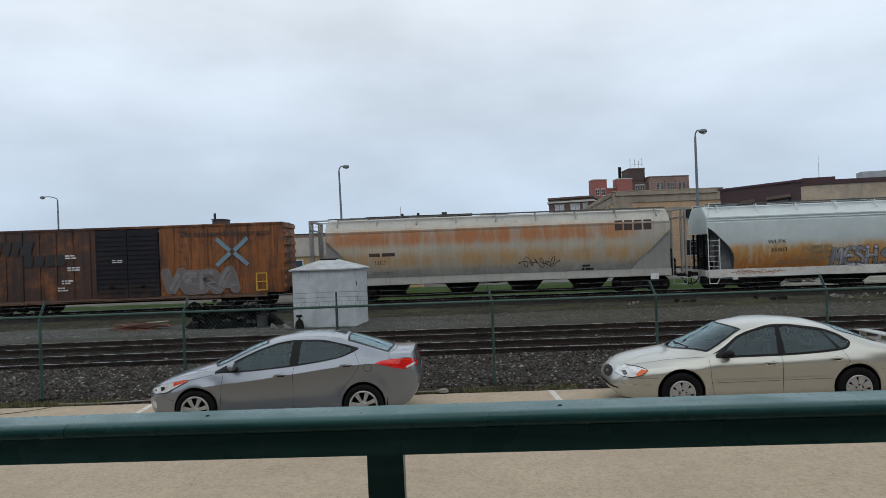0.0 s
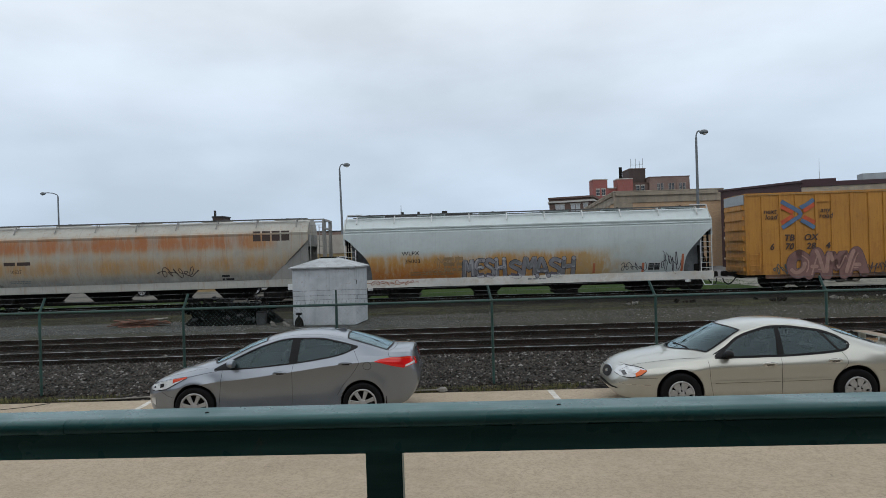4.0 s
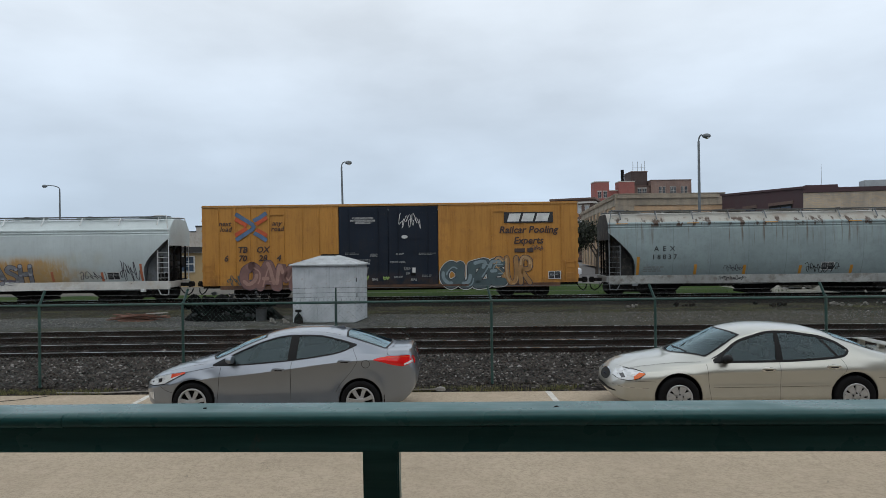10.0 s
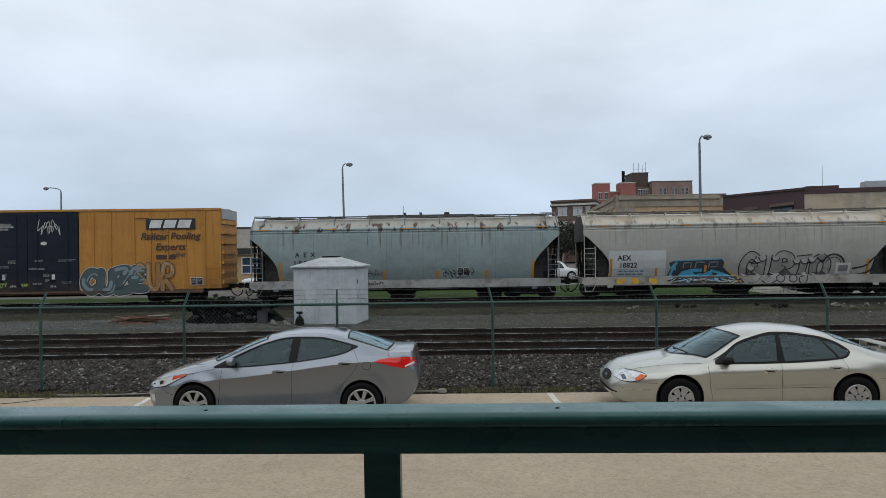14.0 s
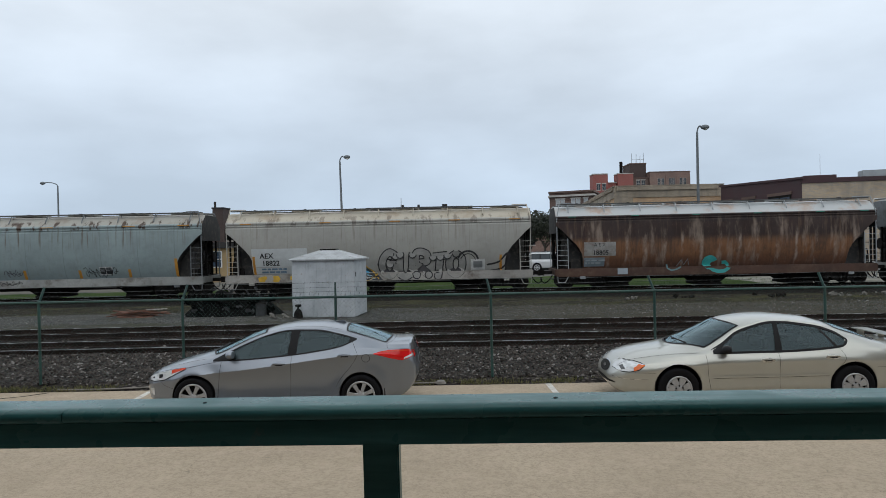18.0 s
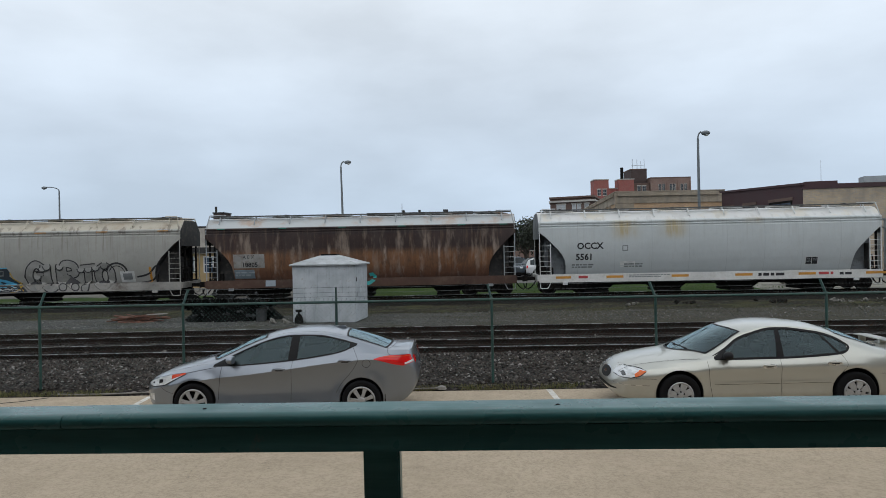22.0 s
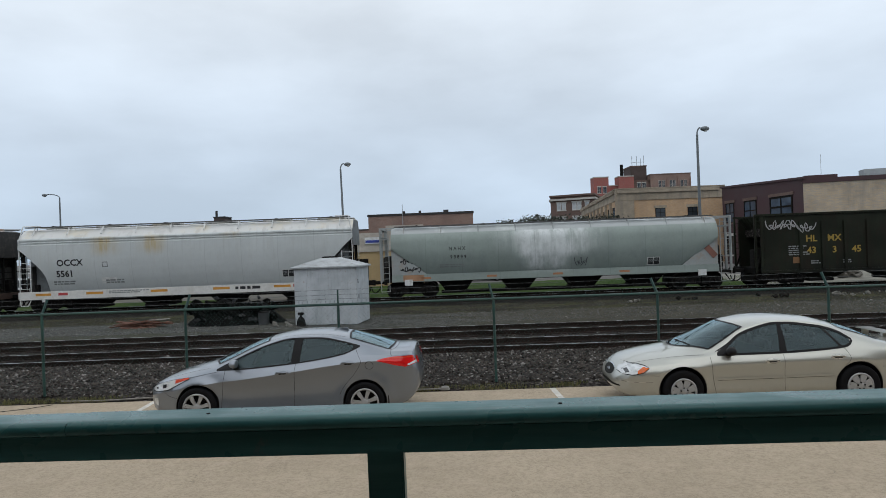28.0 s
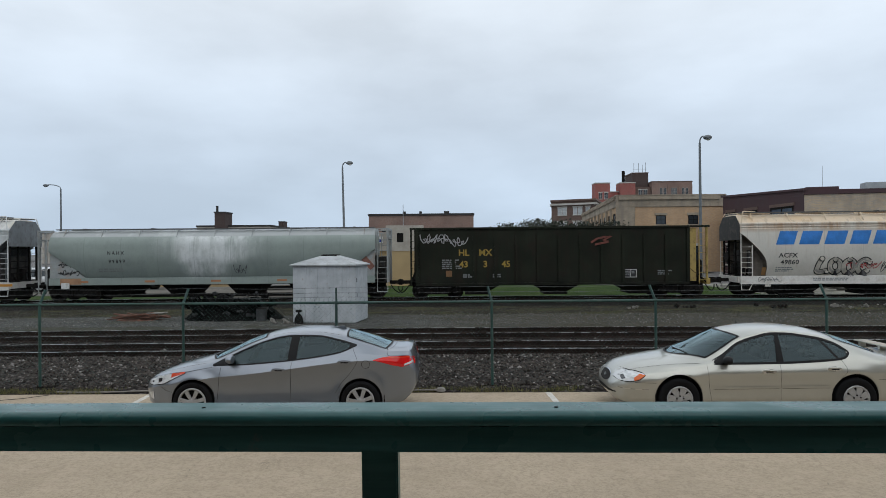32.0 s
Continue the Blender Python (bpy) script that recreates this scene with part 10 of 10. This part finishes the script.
def far_car(name, label, spec, paint, m, spokes):
    car = thing(name, label, "car", m, "vehicles in the far lots")
    me, bvh = car_body(spec)
    me.materials.clear()
    me.materials.append(paint)
    body = new("body", me)
    body.parent = car
    r = spec["wr"]
    for x in spec["axles"]:
        for s in (-1, 1):
            add_wheel(car, x, s * (spec["track"] - 0.1), r, spokes, 10 * x, M["alloy"])
            a = part("wheel_well", lathe(B(), [(0.05, s * 0.552), (spec["well"] - 0.004, s * 0.552), (spec["well"] - 0.004, s * (spec["track"] - 0.06)), (spec["well"] - 0.012, s * (spec["track"] - 0.06)), (spec["well"] - 0.012, s * 0.57), (0.05, s * 0.57)], 36, pose(x, 0, r + 0.015)), M["black_plastic"], car)
    for ax in ("y", "Y"):
        skin(bvh, "window_trim", ax, spec["dlo"][0], spec["dlo"][1], spec["dlo_lo"], spec["dlo_hi"], M["black_plastic"], car, 0.006, 60, 14)
        for a, b in spec["glass"]:
            lo, hi = curve(spec["dlo_lo"]), curve(spec["dlo_hi"])
            us = [a + (b - a) * k / 16 for k in range(17)]
            skin(bvh, "side_window", ax, a, b, [(u, lo(u) + 0.018) for u in us], [(u, max(lo(u) + 0.02, hi(u) - 0.02)) for u in us], M["far_car_glass"], car, 0.0095, 36, 14, "tinted side glass")
        for pts in spec["gaps"]:
            seam(bvh, pts, car, 0.005, axis=ax)
        for (u0, u1, lo, hi, mat, nm) in spec["lights"]:
            skin(bvh, nm, ax, u0, u1, lo, hi, M[mat], car, 0.013, 30, 8)
        s = -1 if ax == "y" else 1
        for x, z in spec["handles"]:
            p = project(bvh, ax, x, z, 0.0)
            part("door_handle", box(B(), p.x - 0.1, p.x + 0.085, p.y - 0.02, p.y + 0.02, z - 0.004, z + 0.022, bevel=0.008), paint, car)
        x, z = spec["mirror"]
        p = project(bvh, ax, x, z, 0.0)
        bm = B()
        bmesh.ops.create_icosphere(bm, subdivisions=2, radius=1.0, matrix=Matrix.Translation((x + 0.02, p.y + s * 0.11, z + 0.03)) @ Matrix.Diagonal((0.07, 0.11, 0.075, 1)))
        part("door_mirror", bm, M["black_plastic"], car, "", True)
        part("mirror_foot", box(B(), x - 0.03, x + 0.05, min(p.y, p.y + s * 0.06), max(p.y, p.y + s * 0.06), z - 0.03, z + 0.01, bevel=0.008), M["black_plastic"], car)
    ws, rw = spec["screen"], spec["rear_screen"]
    skin(bvh, "windscreen", "z", ws[0], ws[1], [(ws[0], -ws[2]), (ws[1], -ws[3])], [(ws[0], ws[2]), (ws[1], ws[3])], M["far_car_glass"], car, 0.012, 24, 20, "raked windscreen")
    skin(bvh, "rear_window", "z", rw[0], rw[1], [(rw[0], -rw[2]), (rw[1], -rw[3])], [(rw[0], rw[2]), (rw[1], rw[3])], M["far_car_glass"], car, 0.012, 24, 20, "raked rear window")
    for (u0, u1, lo, hi, mat, nm) in spec["front"]:
        skin(bvh, nm, "x", u0, u1, lo, hi, M[mat], car, 0.005, 20, 6)
    for pts in spec["top_gaps"]:
        seam(bvh, pts, car, 0.005, None, "panel_gap", "z")
    part("wiper", pipe(B(), [project(bvh, "z", ws[0] + 0.02, -0.5, 0.015), project(bvh, "z", ws[0] + 0.1, 0.15, 0.02)], 0.008, 5), M["black_plastic"], car)
    part("underbody", box(B(), 0.5, spec["L"] - 0.6, -0.5, 0.5, 0.14, 0.26), M["black_plastic"], car)
    return car, bvh


TRUCK = {"L": 4.9, "roofw": 0.8, "wr": 0.37, "well": 0.43, "axles": (0.95, 3.85), "track": 0.9,
              "half": [(0, 0.6), (0.06, 0.78), (0.3, 0.88), (1, 0.92), (4.5, 0.92), (4.85, 0.88), (4.9, 0.8)],
              "low": [(0, 0.4), (0.3, 0.32), (4.6, 0.33), (4.9, 0.45)], "belt": [(0, 0.8), (0.2, 0.95), (1.2, 1.03), (4.7, 1.06), (4.9, 0.95)],
              "top": [(0, 0.85), (0.15, 1.0), (1.2, 1.12), (1.75, 1.65), (2.1, 1.74), (4.3, 1.74), (4.7, 1.6), (4.9, 1.1)],
              "dlo": (1.6, 4.5), "dlo_lo": [(1.6, 1.07), (4.5, 1.1)], "dlo_hi": [(1.6, 1.12), (1.95, 1.58), (4.2, 1.6), (4.5, 1.5)], "glass": ((1.75, 2.55), (2.65, 3.5), (3.6, 4.4)),
              "gaps": ([(2.6, 0.45), (2.6, 1.06)],), "lights": ((0.08, 0.3, [(0.08, 0.75), (0.3, 0.75)], [(0.08, 0.9), (0.3, 0.9)], "lamp_clear", "headlight"), (4.72, 4.86, [(4.72, 0.8), (4.86, 0.8)], [(4.72, 1.05), (4.86, 1.05)], "lamp_red", "tail_light")),
              "handles": ((2.45, 0.95),), "mirror": (1.75, 1.1), "screen": (1.25, 1.9, 0.75, 0.66), "rear_screen": (4.4, 4.75, 0.65, 0.65), "front": (), "top_gaps": ()}
far1, _ = far_car("parked_truck", "white sport utility vehicle parked in the far lot", TRUCK, car_paint("white_car_paint", (0.62, 0.63, 0.64), 0.0), pose(-0.6, 54.2, -0.08, 0, 0, 8), 6)
for x, y, a in ((-15.0, 46.5, 20), (11.4, 60.0, 170), (-33.5, 47.5, 5)):
    copy_thing(far1, pose(x, y, -0.07, 0, 0, a))
far2, _ = far_car("parked_truck", "dark blue-grey pickup-like wagon parked in the far street", TRUCK, car_paint("dark_blue_grey_paint", (0.06, 0.08, 0.1), 0.3), pose(8.6, 70, -0.06, 0, 0, 200), 6)
copy_thing(far2, pose(-21.5, 48.5, -0.06, 0, 0, 175)), copy_thing(far2, pose(5.6, 62, -0.06, 0, 0, 30))


# ---- clutter in the yard ----
def heap(name, label, x, y, rx, ry, h, mat, seed):
    n, k = 26, 9
    vs, fs = [], []
    for j in range(k + 1):
        r = j / k
        for i in range(n):
            a = 2 * math.pi * i / n
            px, py = rx * r * math.cos(a), ry * r * math.sin(a)
            z = h * (1 - r ** 1.6) * (0.8 + 0.55 * noise.noise((px * 1.3 + seed, py * 1.3, 0.3))) + 0.07 * noise.noise((px * 5, py * 5, seed))
            vs.append((px, py, max(-0.05, z) if j < k else -0.06))
    for j in range(k):
        for i in range(n):
            fs.append((j * n + i, j * n + (i + 1) % n, (j + 1) * n + (i + 1) % n, (j + 1) * n + i))
    t = thing(name, label, "heap", pose(x, y, 0))
    link_mesh("mound", vs, fs, mat, t)
    return t


M["soil_black"] = plain("black_oily_soil", (0.008, 0.0085, 0.008), 0.95, 0, 0.4, 1.5, 18, 0.5)
M["soil_black"].node_tree.nodes["Principled BSDF"].inputs["Specular IOR Level"].default_value = 0.05
M["scrap_rust"] = plain("rust_red_scrap_iron", (0.16, 0.07, 0.045), 0.9, 0, 0.35, 3, 20, dirt=(0.05, 0.03, 0.025))
M["block_grey"] = plain("grey_broken_concrete", (0.05, 0.052, 0.054), 0.9, 0, 0.3, 3, 20)
M["rubble_pale"] = plain("pale_rubble", (0.26, 0.245, 0.22), 0.9, 0, 0.25, 3, 20)


def jumble(t, name, n, cx, cy, cz, sx, sy, sz, size, mat, seed):
    rng = random.Random(seed)
    for _ in range(n):
        bm = B()
        s = rng.uniform(*size)
        box(bm, -s, s, -s * rng.uniform(0.5, 1), s * rng.uniform(0.5, 1), -s * rng.uniform(0.25, 0.6), s * rng.uniform(0.25, 0.6), bevel=s * 0.15)
        for v in bm.verts:
            v.co += Vector((rng.uniform(-1, 1), rng.uniform(-1, 1), rng.uniform(-1, 1))) * s * 0.3
        o = part(name, bm, mat, t)
        o.matrix_basis = pose(cx + rng.uniform(-sx, sx), cy + rng.uniform(-sy, sy), cz + rng.uniform(0, sz), rng.uniform(0, 60), rng.uniform(0, 60), rng.uniform(0, 180))


h = heap("spoil_heap", "dark oily spoil heap with broken grey blocks", -8.75, 26.3, 2.05, 1.1, 1.12, M["soil_black"], 4)
jumble(h, "block", 16, 0.1, -0.75, 0.12, 1.7, 0.3, 0.3, (0.05, 0.11), M["block_grey"], 5)
jumble(h, "block", 14, 0.2, -0.35, 0.65, 1.1, 0.2, 0.4, (0.05, 0.11), M["block_grey"], 6)
jumble(h, "clod", 60, 0.0, -0.55, 0.1, 1.7, 0.4, 0.75, (0.08, 0.2), M["soil_black"], 16)
h = heap("scrap_heap", "low heap of rust-red scrap strips", -12.35, 26.0, 1.0, 0.55, 0.12, M["scrap_rust"], 7)
rng_ = random.Random(8)
for _ in range(22):
    o = part("strip", box(B(), -0.55, 0.55, -0.045, 0.045, -0.015, 0.015), M["scrap_rust"], h)
    o.matrix_basis = pose(rng_.uniform(-0.7, 0.7), rng_.uniform(-0.4, 0.3), rng_.uniform(0.08, 0.22), rng_.uniform(-10, 10), rng_.uniform(-8, 8), rng_.uniform(-25, 25))
for k in range(2):
    o = part("pale_board", box(B(), -0.3, 0.3, -0.05, 0.05, -0.012, 0.012), M["rubble_pale"], h)
    o.matrix_basis = pose(0.6 + 0.1 * k, -0.1 + 0.2 * k, 0.27, 4, 0, 12 + 20 * k)
dr = thing("steel_drum", "small grey weathered steel drum", "drum", pose(-7.42, 25.45, 0.0))
part("shell", lathe(B(), [(0.02, 0), (0.2, 0), (0.2, 0.14), (0.212, 0.15), (0.2, 0.16), (0.2, 0.32), (0.212, 0.33), (0.2, 0.34), (0.2, 0.46), (0.19, 0.47)], 20, pose(0, 0, 0, 90)), M["block_grey"], dr)
part("rim", lathe(B(), [(0.19, 0.46), (0.21, 0.46), (0.21, 0.485), (0.19, 0.485)], 20, pose(0, 0, 0, 90)), M["steel_truck"], dr)
bg = thing("switch_stand", "small black track switch stand with a round top", "switch stand", pose(-5.72, 24.3, 0.0))
part("base", lathe(B(), [(0.02, 0), (0.17, 0), (0.15, 0.2), (0.09, 0.3), (0.05, 0.34)], 16, pose(0, 0, 0, 90)), M["steel_dark"], bg)
part("stem", rod(B(), (0, 0, 0.3), (0, 0, 0.42), 0.035, 10), M["steel_dark"], bg)
part("head", box(B(), -0.11, 0.11, -0.06, 0.06, 0.41, 0.5, bevel=0.02), M["steel_dark"], bg)
for x, y, n, sd, lab in ((-6.35, 24.6, 7, 1, "few pale broken bits by the shed"), (7.7, 28.9, 3, 2, "pale scrap of board on the earth"), (16.8, 29.2, 9, 3, "pale rubble beside the track"), (13.6, 29.6, 9, 4, "dark brown rubble and branches"), (19.2, 29.8, 12, 6, "pale and brown rubble beside the track"), (10.0, 29.3, 5, 7, "few dark lumps on the earth")):
    t = thing("rubble", lab, "rubble", pose(x, y + bend(x)[0], 0.0))
    jumble(t, "lump", n, 0, 0, 0.03, 0.45 if n < 8 else 0.8, 0.25, 0.1, (0.05, 0.11) if n < 8 else (0.03, 0.12), M["rubble_pale"] if sd not in (4, 7) else M["tie"], sd + 20)
# pale litter along the far side of the train line
for x, y, sd in ((21.0, 40.8, 3), (23.6, 41.2, 4)):
    t = thing("rubble", "heap of pale broken concrete beyond the train", "rubble", pose(x, y, 0.0))
    jumble(t, "lump", 14, 0, 0, 0.1, 1.1, 0.4, 0.3, (0.15, 0.35), M["rubble_pale"], sd + 40)
# a white hose along the edge of the paving
ho = [(x, 12.86 + 0.05 * math.sin(x * 1.1), -0.06 + 0.012 * math.sin(x * 2.0)) for x in [-7.75 + 0.26 * k for k in range(11)]]
tagged(part("hose", pipe(B(), ho, 0.016, 7), M["rubble_pale"], None), "thin white pipe lying along the paving edge", "pipe")
ho = [(x, 12.83 + 0.03 * math.sin(x * 1.3), -0.06) for x in [-1.6 + 0.25 * k for k in range(6)]]
tagged(part("hose", pipe(B(), ho, 0.018, 7), M["rubble_pale"], None), "thin white pipe lying along the paving edge", "pipe")
tagged(part("broken_stone", lathe(B(), [(0.02, 0), (0.1, 0.01), (0.08, 0.06), (0.02, 0.08)], 9, pose(-0.29, 12.84, -0.09, 90)), M["rubble_pale"], None), "pale broken stone at the end of the pipe", "stone")
cr = B()
v_, f_ = ribbon([(-8.92, 11.98), (-8.5, 12.25), (-8.15, 12.4), (-7.83, 12.7)], 0.05)
tagged(link_mesh("pavement_joint", [(x, y, -0.096) for x, y in v_], f_, M["soil_black"]), "dark open crack in the paving", "crack", kind="structure")


# ---- two flies that dart past the deck ----
def build_fly(m):
    f = thing("fly", "small dark housefly with clear grey wings in flight", "fly", m, "flies over the deck")
    turn = pose(0, 0, 0, 0, 0, 90) @ Matrix.Scale(1.3, 4)
    part("body", lathe(B(), [(0.0002, -0.0052), (0.0016, -0.004), (0.0022, -0.0015), (0.0019, 0.0006), (0.0021, 0.0022), (0.0012, 0.0036)], 10, turn), M["fly_dark"], f, "", True)
    part("head", lathe(B(), [(0.0002, 0.0034), (0.0014, 0.0038), (0.0015, 0.0048), (0.0004, 0.0056)], 10, turn), M["fly_dark"], f, "", True)
    wings = []
    for s in (-1, 1):
        o = [(0.0012, 0.0006), (0.0022, 0.003), (0.0018, 0.0066), (0.0002, 0.0084), (-0.0022, 0.0074), (-0.0026, 0.004), (-0.001, 0.0008)]
        vs = [(1.4 * x, s * 1.4 * y, z) for z in (0.0, 0.0002) for x, y in o]
        n = len(o)
        wings.append(link_mesh("wing", vs, [tuple(range(n)), tuple(range(n, 2 * n))] + [(k, (k + 1) % n, n + (k + 1) % n, n + k) for k in range(n)], M["fly_wing"], f, "clear grey wing"))
        wings[-1].location = (0.0004, s * 0.0012, 0.0016)
    for s in (-1, 1):
        for x in (-0.0012, 0.0006, 0.002):
            part("leg", pipe(B(), [(x, s * 0.001, -0.001), (x * 1.5, s * 0.0034, -0.0012), (x * 1.9, s * 0.0042, -0.0042)], 0.00022, 4), M["fly_dark"], f)
    return f, wings


M["fly_dark"] = plain("dark_fly_shell", (0.012, 0.012, 0.014), 0.5, 0, 0.2, 300, 900)
M["fly_wing"] = build_car_glass("clear_grey_wing", (0.45, 0.46, 0.48), 0.1)
FLIES = [build_fly(pose(0, 0, 0)) for k_ in range(2)]
# how each fly darts: seconds, place and heading
DART = [[(0, 1.25, -0.5, 3.694, 70), (0.25, 1.2, -0.45, 3.68, 75), (0.4, 0.72, 0.25, 3.0, 80), (0.5, 0.497, 0.584, 2.846, 82), (0.6, 0.536, 0.88, 2.894, 84), (0.7, 0.569, 1.304, 2.974, 86), (0.8, 0.599, 1.867, 3.012, 88), (0.9, 0.601, 2.429, 3.014, 80),
         (1.0, 0.618, 2.977, 3.013, 60), (1.1, 0.667, 3.112, 2.951, 10), (1.2, 0.716, 2.561, 2.824, -50), (1.3, 0.665, 1.736, 2.786, -70), (1.4, 0.689, 1.28, 2.814, -60), (1.5, 0.722, 1.014, 2.85, -30), (1.7, 1.2, 1.1, 2.75, 0), (2.2, 2.2, 1.55, 2.262, 20), (32, 2.2, 1.55, 2.262, 20)],
        [(0, 1.5, -0.4, 3.694, 70), (0.25, 1.45, -0.35, 3.68, 75), (0.4, 0.85, 0.4, 3.05, 80), (0.5, 0.555, 0.773, 2.924, 82), (0.6, 0.619, 1.2, 2.988, 80), (0.7, 0.679, 1.757, 3.054, 78), (0.8, 0.698, 2.394, 3.062, 75), (0.9, 0.791, 3.083, 2.955, 72),
         (1.0, 0.937, 3.877, 2.913, 65), (1.5, 2.2, 7.4, 2.3, 50), (2.2, 5.1, 11.5, 1.325, 30), (32, 5.1, 11.56, 1.325, 30)]]


# ---- what moves: the train rolls along its curve, slowing a little ----
ROLL = (71.49554, -1.39125, -0.42949, 0.11368)


def rolled(t):
    """How far the train has gone since 9 s, in metres."""
    u, u0 = (t - 16) / 16, (9 - 16) / 16
    return sum(c * (u ** k - u0 ** k) for k, c in enumerate(ROLL, 1))


def motions():
    for w, s in CARS:
        walk(w, [(t, rail_pose(s - rolled(t))) for t in range(0, 33)])
    start = rolled(0)
    n = 400
    for o, dx in WHEELS:
        walk(o, [(32 * k / n, pose(dx, 0, 0.42, 0, -math.degrees((rolled(32 * k / n) - start) / 0.42), 0)) for k in range(n + 1)])
    for (fly, wings), rows in zip(FLIES, DART):
        walk(fly, [(t, pose(x, y, z, 0, 0, a)) for t, x, y, z, a in rows])
        for s, wing in zip((-1, 1), wings):
            beat = [(0, -5)] + [(0.25 + 0.05 * k, 40 if k % 2 else -25) for k in range(39)] + [(2.25, -5), (32, -5)]
            walk(wing, [(t, pose(0.0004, s * 0.0012, 0.0016, s * a, 0, 0)) for t, a in beat])


motions()
